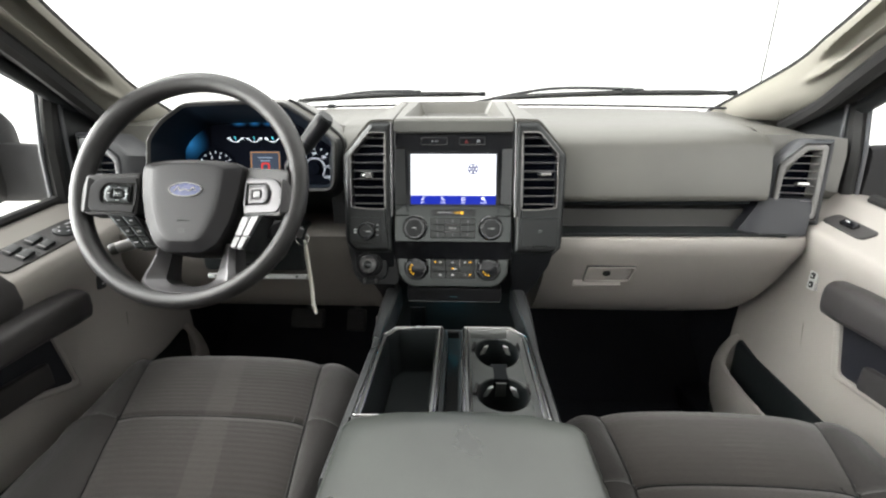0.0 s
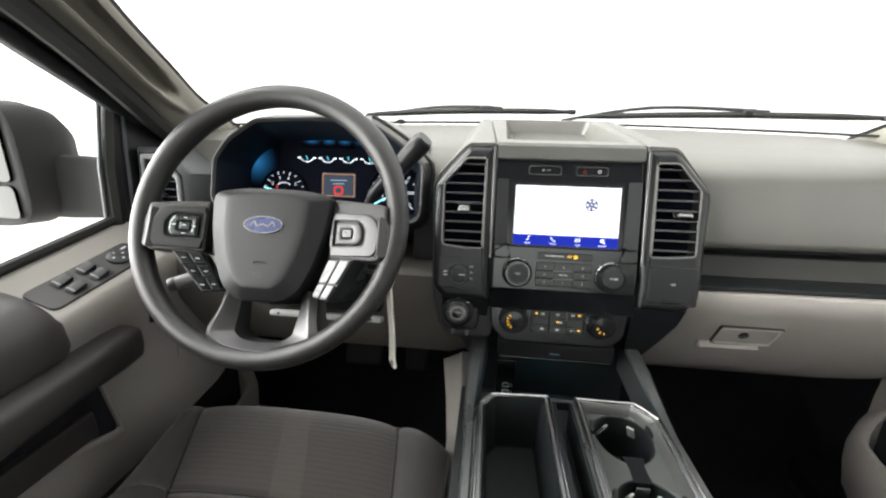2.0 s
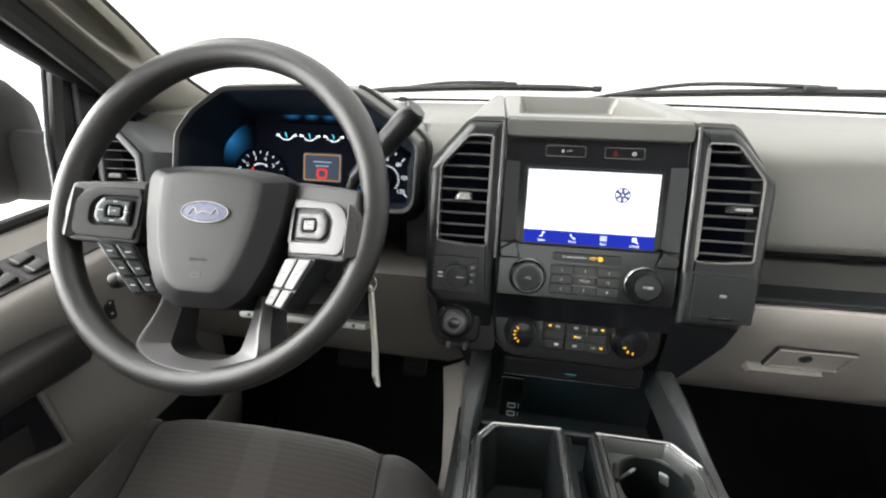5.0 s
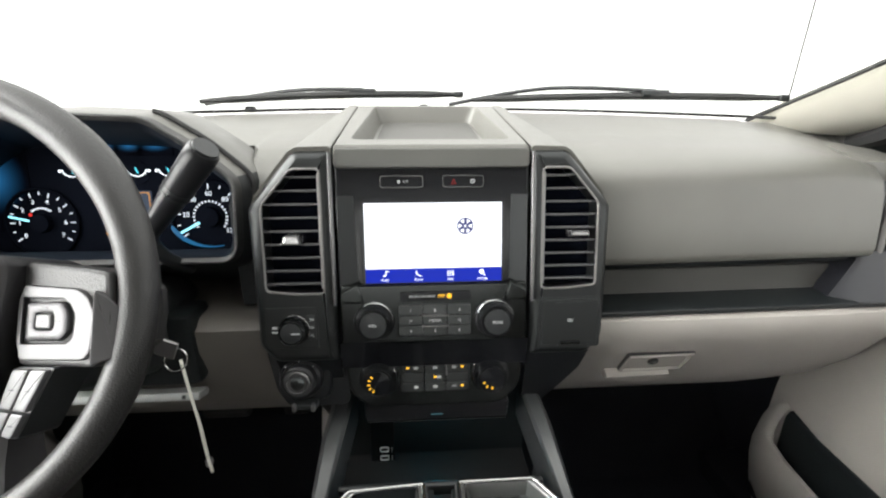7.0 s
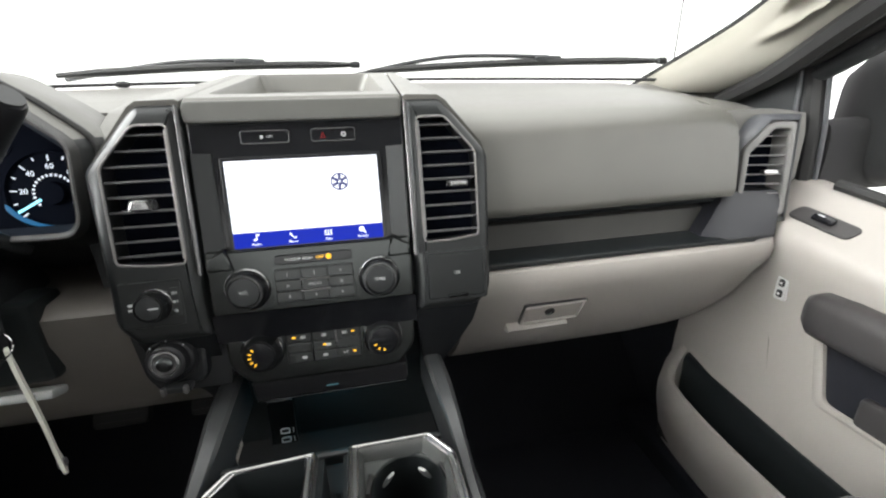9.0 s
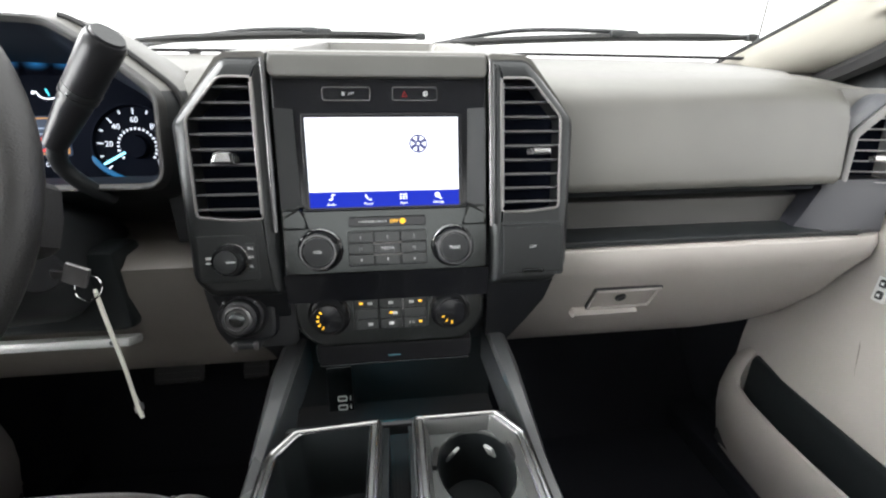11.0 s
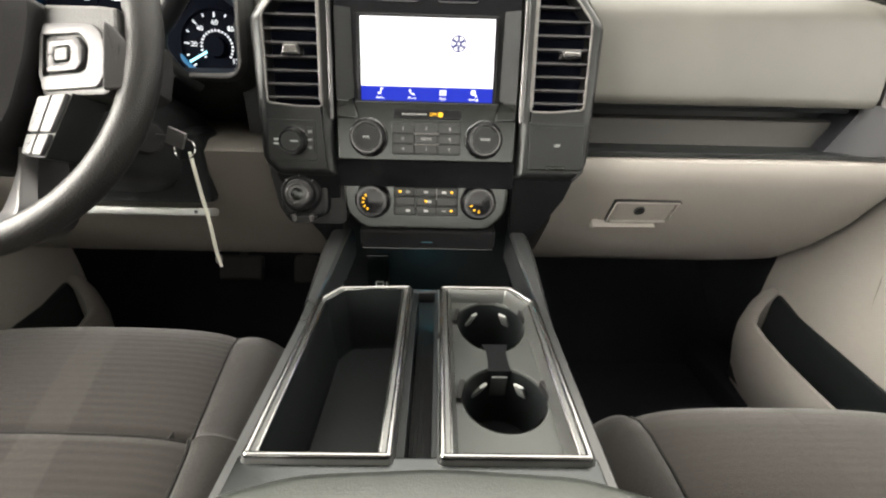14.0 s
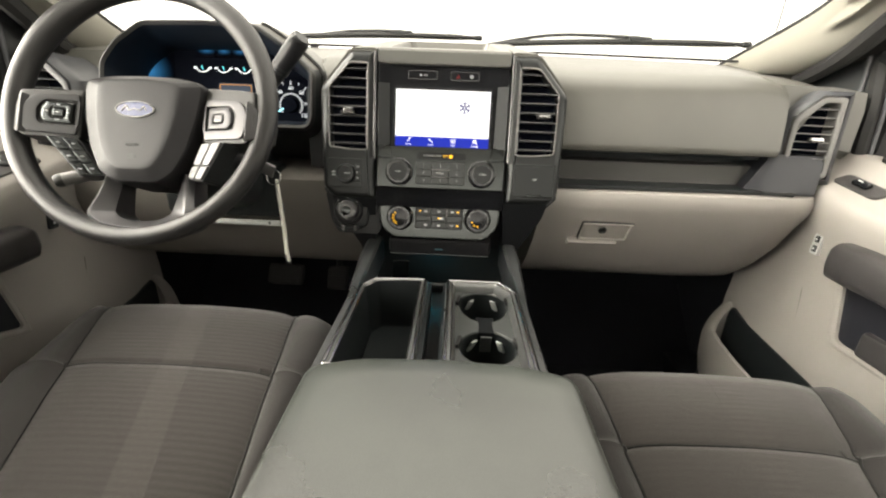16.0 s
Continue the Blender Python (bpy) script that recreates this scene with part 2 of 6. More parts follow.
def loft(rings, bm=None, closed=True, caps=True):
    """Skins rings of equally many points; closed: each ring is a loop."""
    bm = bm or bmesh.new()
    vs = [[bm.verts.new(p) for p in r] for r in rings]
    n = len(rings[0])
    for a, b in zip(vs, vs[1:]):
        for i in range(n if closed else n - 1):
            j = (i + 1) % n
            bm.faces.new((a[i], a[j], b[j], b[i]))
    if caps and closed:
        if caps != "end":
            bm.faces.new(vs[0][::-1])
        bm.faces.new(vs[-1])
    return bm


def box(c, s, rot=None, bevel=0.0, seg=2, bm=None):
    """A box of size s about c, turned by a matrix, with rounded edges."""
    b2 = bmesh.new()
    bmesh.ops.create_cube(b2, size=1.0)
    bmesh.ops.scale(b2, vec=s, verts=b2.verts)
    if bevel:
        bmesh.ops.bevel(b2, geom=b2.edges[:], offset=bevel, segments=seg, affect="EDGES", profile=0.5)
    m = Matrix.Translation(c) @ (rot.to_4x4() if rot is not None else Matrix())
    bmesh.ops.transform(b2, matrix=m, verts=b2.verts)
    return merge(bm, b2)


def merge(bm, b2):
    if bm is None:
        return b2
    me = bpy.data.meshes.new("tmp")
    b2.to_mesh(me)
    b2.free()
    bm.from_mesh(me)
    bpy.data.meshes.remove(me)
    return bm


class Plane:
    """A working plane: o origin, u right, v up, n out of it."""

    def __init__(self, o, u, v):
        self.o, self.u, self.v = V(o), V(u).normalized(), V(v).normalized()
        self.n = self.u.cross(self.v).normalized()

    def __call__(self, u, v, d=0.0):
        return self.o + self.u * u + self.v * v + self.n * d

    def rot(self):
        return Matrix((self.u, self.v, self.n)).transposed()

    def matrix(self, u, v, d=0.0):
        return Matrix.Translation(self(u, v, d)) @ self.rot().to_4x4()


def inset(poly, d):
    """The polygon (counter-clockwise) moved inwards by d."""
    out = []
    k = len(poly)
    for i in range(k):
        p0, p1, p2 = V(poly[i - 1]).to_2d(), V(poly[i]).to_2d(), V(poly[(i + 1) % k]).to_2d()
        a, b = (p1 - p0).normalized(), (p2 - p1).normalized()
        na, nb = V((-a.y, a.x)), V((-b.y, b.x))
        m = (na + nb) / max(0.3, 1 + na.dot(nb))
        out.append(tuple(p1 + m * d))
    return out


def rounded(poly, r, seg=4):
    """The polygon with its corners rounded by about r."""
    out = []
    k = len(poly)
    for i in range(k):
        p0, p1, p2 = V(poly[i - 1]).to_2d(), V(poly[i]).to_2d(), V(poly[(i + 1) % k]).to_2d()
        a, b = p0 - p1, p2 - p1
        ra = min(r, a.length * 0.45)
        rb = min(r, b.length * 0.45)
        s, e = p1 + a.normalized() * ra, p1 + b.normalized() * rb
        for j in range(seg + 1):
            t = j / seg
            out.append(tuple(s * (1 - t) ** 2 + p1 * 2 * t * (1 - t) + e * t * t))
    return out


def shrunk(poly, k):
    """The polygon scaled about its middle."""
    cu, cv = sum(p[0] for p in poly) / len(poly), sum(p[1] for p in poly) / len(poly)
    return [(cu + (u - cu) * k, cv + (v - cv) * k) for u, v in poly]


def rect(u0, v0, u1, v1):
    return [(u0, v0), (u1, v0), (u1, v1), (u0, v1)]


def plate(pl, poly, d0, d1, bevel=0.0, bm=None):
    """A polygon of the plane thickened from d0 to d1, its front edge rounded."""
    rings = [[pl(u, v, d0) for u, v in poly]]
    if bevel:
        rings.append([pl(u, v, d1 - bevel) for u, v in poly])
        rings.append([pl(u, v, d1 - bevel * 0.3) for u, v in inset(poly, bevel * 0.3)])
        rings.append([pl(u, v, d1) for u, v in inset(poly, bevel)])
        rings.append([pl(u, v, d1) for u, v in inset(poly, bevel * 1.5)])
    else:
        rings.append([pl(u, v, d1) for u, v in poly])
    return merge(bm, loft(rings))


def ringplate(pl, outer, inner, d0, d1, bevel=0.0, bm=None):
    """A flat frame: outer and inner outline have equally many points."""
    b = bevel
    rings = [[pl(u, v, d0) for u, v in outer], [pl(u, v, d1 - b) for u, v in outer]]
    if b:
        rings.append([pl(u, v, d1 - b * 0.3) for u, v in inset(outer, b * 0.3)])
        rings.append([pl(u, v, d1) for u, v in inset(outer, b)])
        rings.append([pl(u, v, d1) for u, v in inset(inner, -b)])
        rings.append([pl(u, v, d1 - b * 0.3) for u, v in inset(inner, -b * 0.3)])
    else:
        rings.append([pl(u, v, d1) for u, v in inner])
    rings += [[pl(u, v, d1 - b) for u, v in inner], [pl(u, v, d0) for u, v in inner]]
    rings.append(rings[0])
    b2 = loft(rings, caps=False)
    bmesh.ops.remove_doubles(b2, verts=b2.verts, dist=1e-6)
    return merge(bm, b2)


def lathe(pl, u, v, prof, seg=28, bm=None):
    """Turns a profile of (radius, height) round the plane's normal at u, v."""
    rings = []
    for r, h in prof:
        rings.append([pl(u + max(r, 1e-4) * math.cos(2 * math.pi * i / seg), v + max(r, 1e-4) * math.sin(2 * math.pi * i / seg), h) for i in range(seg)])
    return merge(bm, loft(rings))


def spline(pts, k=6):
    """Points of a smooth curve through pts."""
    pts = [V(p) for p in pts]
    out = []
    for i in range(len(pts) - 1):
        p0, p1, p2, p3 = pts[max(i - 1, 0)], pts[i], pts[i + 1], pts[min(i + 2, len(pts) - 1)]
        for j in range(k):
            t = j / k
            out.append(0.5 * (2 * p1 + (p2 - p0) * t + (2 * p0 - 5 * p1 + 4 * p2 - p3) * t * t + (3 * p1 - p0 - 3 * p2 + p3) * t ** 3))
    out.append(pts[-1])
    return out


def tube(pts, r, seg=10, bm=None, loop=False, flat=1.0, up=(0, 0, 1)):
    """A round rod along pts; r a number or one for each point; flat squeezes it along up."""
    pts = [V(p) for p in pts]
    k = len(pts)
    rings = []
    for i, p in enumerate(pts):
        a = pts[(i - 1) % k] if (loop or i > 0) else p
        b = pts[(i + 1) % k] if (loop or i < k - 1) else p
        d = (b - a).normalized()
        s = d.cross(V(up))
        s = s.normalized() if s.length > 1e-4 else d.orthogonal().normalized()
        t = s.cross(d).normalized()
        rr = r[i] if isinstance(r, (list, tuple)) else r
        rings.append([p + s * rr * math.cos(2 * math.pi * j / seg) + t * rr * flat * math.sin(2 * math.pi * j / seg) for j in range(seg)])
    if loop:
        b2 = loft(rings + [rings[0]], caps=False)
        bmesh.ops.remove_doubles(b2, verts=b2.verts, dist=1e-6)
    else:
        b2 = loft(rings)
    return merge(bm, b2)


def words(body, size, m, material, parent, depth=0.0003, name="lettering"):
    """Built-in lettering, centred at the pose m, as a mesh."""
    cu = bpy.data.curves.new("text", "FONT")
    cu.body, cu.size, cu.align_x, cu.align_y, cu.extrude = body, size, "CENTER", "CENTER", depth
    cu.resolution_u = 2
    ob = bpy.data.objects.new("text", cu)
    me = bpy.data.meshes.new_from_object(ob)
    bpy.data.objects.remove(ob)
    bpy.data.curves.remove(cu)
    me.name = name
    me.transform(m)
    me.transform(Matrix.Translation(-BASE[parent]))
    me.materials.clear()
    me.materials.append(material)
    o = new(name, me)
    o.parent = parent
    BASE[o] = BASE[parent]
    return o


# ---- setting: studio floor, cab shell ----
bm = loft([[(-60, -60, -0.78), (60, -60, -0.78), (60, 60, -0.78), (-60, 60, -0.78)], [(-60, -60, -0.80), (60, -60, -0.80), (60, 60, -0.80), (-60, 60, -0.80)]])
structure("ground", bm, FLOORPAINT, "pale grey studio floor under the truck", "floor")
structure("backdrop_front", box((0, 9.0, 4.0), (18, 0.1, 9.6)), WALL_FRONT, "evenly lit white studio wall ahead of the truck", "backdrop")
structure("backdrop_left", box((-7.0, -0.9, 4.0), (0.1, 10.2, 9.6)), WALL_LEFT, "evenly lit white studio wall on the driver side", "backdrop")
structure("backdrop_right", box((7.0, -0.5, 4.0), (0.1, 19.0, 9.6)), WALL_RIGHT, "evenly lit white studio wall on the passenger side", "backdrop")
bm = box((0, 0.1, -0.02), (1.70, 2.7, 0.04), bevel=0.005)
structure("floor", bm, CARPET, "black carpet on the cab floor", "carpet")
side = [(y, z) for y, z in ((1.12, 0.0), (1.34, 0.22), (1.46, 0.30), (1.46, 0.80), (1.50, 0.80), (1.50, 0.0))]
structure("wall_front", loft([[(x, y, z) for y, z in side] for x in (-0.84, 0.84)]), CARPET, "black carpeted toe board and firewall", "firewall")
# unseen back of the cab, kept dark so the stack mirrors less grey
structure("wall_back", box((0, -1.24, 0.34), (1.7, 0.06, 0.70), bevel=0.01), BOLSTER, "unseen back wall under the rear window, darkened to dim reflections", "wall")
structure("wall_back_upper", box((0, -1.13, 1.185), (1.5, 0.06, 0.05), bevel=0.01), KNEE, "unseen plain header over the rear window", "wall")
ys = [(0.42, 1.225), (0.30, 1.25), (-0.2, 1.265), (-0.7, 1.255), (-1.12, 1.21)]
ring = lambda y, z: [(x, y, z - 0.09 * abs(x / 0.68) ** 4) for x in np.linspace(-0.68, 0.68, 15)] + [(x, y, z + 0.03 - 0.09 * abs(x / 0.68) ** 4) for x in np.linspace(0.68, -0.68, 15)]
structure("ceiling", loft([ring(y, z) for y, z in ys]), HEADLINER, "pale grey cloth headliner", "headliner")


def mirrored(pts, s):
    return [(s * x, y, z) for x, y, z in pts]


def pillar_a(s, name, dx, dz):
    """Windscreen pillar trim with its long padded grab handle."""
    top = [(0.785, 1.215, 0.888), (0.80, 1.07, 0.955), (0.765, 0.94, 1.005), (0.725, 0.80, 1.058), (0.655, 0.60, 1.135), (0.60, 0.44, 1.20)]
    low = [(0.845, 1.10, 0.85), (0.825, 0.975, 0.895), (0.79, 0.85, 0.955), (0.755, 0.72, 1.015), (0.715, 0.55, 1.085), (0.68, 0.42, 1.14)]
    shift = lambda pts: [(x + dx, y, z + dz * max(0, (y - 0.6) / 0.5)) for x, y, z in pts]
    top, low = shift(top), shift(low)
    if s > 0:
        top = [(0.703, 1.245, 0.876), (0.772, 1.07, 0.971), (0.745, 0.94, 1.017), (0.702, 0.80, 1.062), (0.634, 0.60, 1.136), (0.580, 0.44, 1.204)]
    rings = []
    outw = V((0.05, 0.035, 0.02))
    bulge = V((-0.022, -0.012, -0.005))
    smooth = lambda q: max(0.0, min(1.0, q)) ** 2 * (3 - 2 * max(0.0, min(1.0, q)))
    for n, (a, b) in enumerate(zip(spline(top, 12), spline(low, 12))):
        k = n / 60
        e = abs((k - 0.66) / 0.36)
        row = []
        for t in np.linspace(0, 1, 29):
            # an oval scoop with a raised lip below it
            q = (abs(t - 0.43) / 0.22) ** 2.4 + e ** 4
            h = (4 * t * (1 - t)) ** 0.6 - 1.6 * smooth((1.0 - q) / 0.75)
            h += 0.75 * math.exp(-((q - 1.5) / 0.55) ** 2) * smooth((t - 0.36) / 0.2)
            row.append(a.lerp(b, t) + bulge * h)
        rings.append(row + [b + outw, a + outw])
    rings = [mirrored(r, s) for r in rings]
    ob = structure(name, loft(rings), PILLAR, "stone grey windscreen pillar trim with moulded grab handle", "pillar")
    ob.data.set_sharp_from_angle(angle=radians(75))
    a, b = spline(top, 4), spline(low, 4)
    edge = [p + V((0.004, 0.004, 0.003)) for p in a]
    part("windscreen_seal", tube(mirrored(edge, s), 0.006, seg=6), RUBBER, ob, "black windscreen edge seal")
    seal = [p + V((0.004, 0.006, -0.012)) for p in b]
    part("door_seal", tube(mirrored(seal, s), 0.019, seg=8), RUBBER, ob, "black rubber door seal")
    return ob


pillar_a(1, "pillar_right", -0.026, 0.010)
pillar_a(-1, "pillar_left", 0.0, -0.024)


# windscreen
def base_y(x):
    return 1.325 - 0.17 * (x / 0.75) ** 2


def base_z(x):
    return 0.905 - 0.018 * (x / 0.75) ** 2


rings = []
for i in range(9):
    t = i / 8
    y0, z0, w = 1.0 - t, 0.0, 0.82 - 0.24 * t
    row = []
    for x in np.linspace(-1, 1, 13):
        X = x * w
        yb, zb = base_y(X) + 0.03, base_z(X) + 0.004
        row.append((X, yb * (1 - t) + (0.46 - 0.10 * x * x) * t, zb * (1 - t) + (1.235 - 0.03 * x * x) * t + 0.03 * math.sin(math.pi * t)))
    rings.append(row)
bm = loft(rings, closed=False)
glass_front = structure("window_1", bm, CLEAR, "clear laminated windscreen", "windscreen")
glass_front.visible_shadow = False

# cowl outside under the wipers
rings = [[(x, base_y(x) + d, base_z(x) + h) for x in np.linspace(-0.84, 0.84, 15)] for d, h in ((0.035, -0.02), (0.09, 0.0), (0.16, 0.003), (0.22, -0.02), (0.22, -0.2), (0.035, -0.2))]
structure("cowl", loft([[r[i] for r in rings] for i in range(15)]), PAINT, "pale cowl panel below the windscreen", "cowl")

# ---- dashboard ----
dash = thing("dashboard", (0, 1.0, 0.38), "charcoal and stone grey moulded plastic truck dashboard", "dashboard")


def drop(x):
    return 0.022 * max(0.0, (x - 0.55) / 0.19) ** 1.5


def passenger(x):
    """The passenger half's section: top, padded face, tray slot (y, z)."""
    k = max(0.0, (x - 0.590) / 0.069)
    e = 0.012 * k * k
    f = 0.015 * max(0, x - 0.25) / 0.4
    return [(base_y(x) + 0.02, base_z(x) - 0.006), (1.12, 0.875 - 0.8 * drop(x)), (1.02, 0.866 - 0.8 * drop(x)), (0.955, 0.854 - e - 0.8 * drop(x)), (0.915, 0.8425 - e - 0.3 * drop(x)), (0.893 + f, 0.8315 - e), (0.8835 + f, 0.8225 - e), (0.8790 + f, 0.8130 - e), (0.8770 + f, 0.8030 - e), (0.8758 + f, 0.794), (0.8735 + f, 0.781), (0.8700 + f, 0.764),
            (0.8660 + f, 0.740), (0.8620 + f, 0.712), (0.8635 + f, 0.703), (0.868 + f, 0.698), (0.88 + f, 0.697), (1.0, 0.70), (1.2, 0.72)]


xs = list(np.linspace(0.14, 0.628, 14)) + [0.640, 0.652, 0.659]
part("passenger_pad", loft([[(x, y, z) for y, z in passenger(x)] for x in xs]), DASH, dash, "padded charcoal dash top over the passenger side")


def driver(x):
    c = 0.055 if -0.27 < x < -0.255 else 0.11 if -0.66 < x < -0.25 else (0.06 if x < -0.5 else 0.0)
    return [(base_y(x) + 0.02, base_z(x) - 0.006), (1.17, 0.878), (1.09, 0.868), (0.97 + 0.5 * c, 0.852), (0.925 + c, 0.825), (0.905 + c, 0.79), (0.90 + c, 0.74), (0.90 + c, 0.64), (1.04, 0.62), (1.2, 0.70)]


part("driver_top", loft([[(x, y, z) for y, z in driver(x)] for x in (-0.84, -0.78, -0.72, -0.67, -0.655, -0.58, -0.50, -0.42, -0.34, -0.275, -0.262, -0.249, -0.20, -0.14)]), DASH, dash, "charcoal dash top over the driver side")
# outer end on the passenger side, round the vent pod
ends = lambda x: [(base_y(x) + 0.02, base_z(x) - 0.006), (1.12, 0.875 - 0.8 * drop(x)), (1.02, 0.866 - 0.8 * drop(x)), (0.962, 0.852 - 0.8 * drop(x)), (0.940, 0.834), (0.932, 0.80), (0.93, 0.72), (0.945, 0.704), (1.2, 0.70)]
part("dash_end", loft([[(x, y, z - 0.003 - 0.012 * max(0, (x - 0.78) / 0.08)) for y, z in ends(x)] for x in (0.657, 0.67, 0.70, 0.735, 0.77, 0.80, 0.84)]), DASH, dash)

fas = [(1.0, 0.806), (0.915, 0.800), (0.897, 0.785), (0.892, 0.74), (0.892, 0.64), (1.0, 0.63)]
part("lower_fascia", loft([[(x, y, z) for y, z in fas] for x in (-0.272, -0.262, -0.20, -0.14)]), DARK, dash, "black fascia between the cluster and the centre stack")

# open tray slot below the pad
slot_y = lambda x: 0.02 * max(0, x - 0.25)
floor_ = [(0.849, 0.622), (0.849, 0.6330), (0.853, 0.6345), (0.908, 0.6345), (0.908, 0.622)]
wall_ = [(0.905, 0.624), (0.905, 0.637), (0.908, 0.645), (0.911, 0.672), (0.915, 0.675), (0.95, 0.675), (0.95, 0.624)]
tray = part("storage_tray", loft([[(x, y + slot_y(x), z) for y, z in wall_] for x in (0.215, 0.45, 0.655)]), SLOTGREY, dash, "dark grey back of the open storage slot below the dash pad")
part("tray_mat_strip", loft([[(x, y + slot_y(x), z) for y, z in floor_] for x in (0.215, 0.45, 0.70)]), BINBLACK, tray, "black floor of the storage slot")
# the shade above the slot's back wall is put in as a black recess
part("slot_recess", loft([[(x, y + slot_y(x), z) for y, z in ((0.940, 0.668), (0.940, 0.7005), (0.96, 0.7005), (0.96, 0.668))] for x in (0.215, 0.45, 0.74)]), BINBLACK, tray, "recess under the pad, blackened for its shade")
part("tray_end", loft([[(x, y + slot_y(x), z) for y, z in wall_] for x in (0.655, 0.665, 0.74)]), BINBLACK, tray, "black end of the storage slot")
# black strip that stands for the shadow line under the pad
part("pad_shadow", loft([[(x, 0.868 + 0.015 * max(0, x - 0.25) / 0.4 + y, z) for y, z in ((0.0, 0.6965), (0.004, 0.6905), (0.05, 0.690), (0.05, 0.6965))] for x in (0.215, 0.45, 0.628)]), BINBLACK, tray, "dark strip for the shadow below the dash pad")
part("tray_lip", loft([[(x, y + slot_y(x), z) for y, z in ((0.845, 0.628), (0.845, 0.6335), (0.8475, 0.6345), (0.850, 0.6335), (0.850, 0.628))] for x in (0.215, 0.45, 0.70)]), DARK, tray)


def lower(x):
    k = max(0.0, (x - 0.55) / 0.2)
    b = 0.02 * k * k
    dz = 0.0
    return [(0.90, 0.6255 + dz), (0.855 + b, 0.6285 + dz), (0.843 + b, 0.622 + dz), (0.838 + b, 0.608), (0.842 + b, 0.585), (0.862 + b, 0.555), (0.893 + b, 0.50), (0.945 + b, 0.435), (0.99 + b, 0.393), (1.01 + b, 0.378), (1.06, 0.376), (1.2, 0.40), (1.2, 0.60)]


rings = [[(x, y, z) for y, z in lower(x)] for x in (0.205, 0.22, 0.30, 0.45, 0.60, 0.68, 0.733)]
rings.append([(0.752, y + 0.010, z) for y, z in lower(0.733)])
part("lower_panel", loft(rings), BEIGE, dash, "stone grey lower dash on the passenger side")
# glove box front: a slightly proud skin with its own outline
G = Plane((0.46, 0.877, 0.528), (1, 0.02, 0), (0, -0.49, 0.87))
door = part("glove_box_latch", ringplate(G, rounded(rect(-0.163, -0.019, -0.058, 0.031), 0.004, 2), rounded(rect(-0.1585, -0.0155, -0.0625, 0.0275), 0.003, 2), -0.004, 0.005, 0.0012), BEIGE, dash, "stone grey glove box latch with key lock")
part("latch_gap", ringplate(G, rounded(rect(-0.1642, -0.0202, -0.0568, 0.0322), 0.004, 2), rounded(rect(-0.162, -0.018, -0.059, 0.030), 0.003, 2), -0.004, 0.0022), DEEP, door, "dark gap round the latch")
part("latch_plate", plate(G, rounded(rect(-0.157, -0.014, -0.064, 0.0265), 0.003, 2), -0.004, 0.002, 0.0012), BEIGE, door)
part("finger_recess", loft([[G(u, v, d) for v, d in ((-0.020, -0.004), (-0.020, 0.004), (-0.0215, 0.011), (-0.0285, 0.010), (-0.034, 0.003), (-0.035, -0.004))] for u in (-0.184, -0.178, -0.086, -0.080)]), BEIGE, door, "lighter pull lip of the latch")
part("lock", lathe(G, -0.118, 0.011, [(0.0085, 0.001), (0.0085, 0.0045), (0.0065, 0.005), (0.0058, 0.0025), (0.0, 0.0025)], 18), DARK, door, "round metal lock cylinder")

# knee panel on the driver side
kp = [(0.95, 0.64), (0.868, 0.633), (0.852, 0.62), (0.852, 0.585), (0.868, 0.53), (0.91, 0.46), (0.955, 0.405), (0.98, 0.392), (1.05, 0.392), (1.2, 0.45), (1.2, 0.63)]
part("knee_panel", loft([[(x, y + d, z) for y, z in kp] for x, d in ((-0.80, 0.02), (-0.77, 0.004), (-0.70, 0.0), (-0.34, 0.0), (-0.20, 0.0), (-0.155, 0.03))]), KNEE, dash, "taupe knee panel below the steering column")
part("column_opening", box((-0.445, 0.875, 0.5925), (0.240, 0.064, 0.110), bevel=0.012), BINBLACK, dash)
kt = part("knee_trim", box((-0.437, 0.842, 0.528), (0.225, 0.03, 0.012), rot=Matrix.Rotation(radians(-20), 3, "X"), bevel=0.004), FIN, dash, "pale trim strip under the column")
for x in (-0.345, -0.53):
    part("screw", lathe(Plane((x, 0.829, 0.533), (1, 0, 0), (0, 0.3, 1)), 0, 0, [(0.003, -0.002), (0.003, 0.0012), (0.0, 0.0014)], 10), DARK, kt)

# outer air vents in their pods
PODFOOT = surface("dark blue-grey pod plastic", (0.015, 0.016, 0.020), 0.42, grain=1300, bump=0.3)
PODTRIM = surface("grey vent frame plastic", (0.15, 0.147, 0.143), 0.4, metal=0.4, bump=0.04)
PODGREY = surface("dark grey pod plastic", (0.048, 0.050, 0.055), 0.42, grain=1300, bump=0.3)


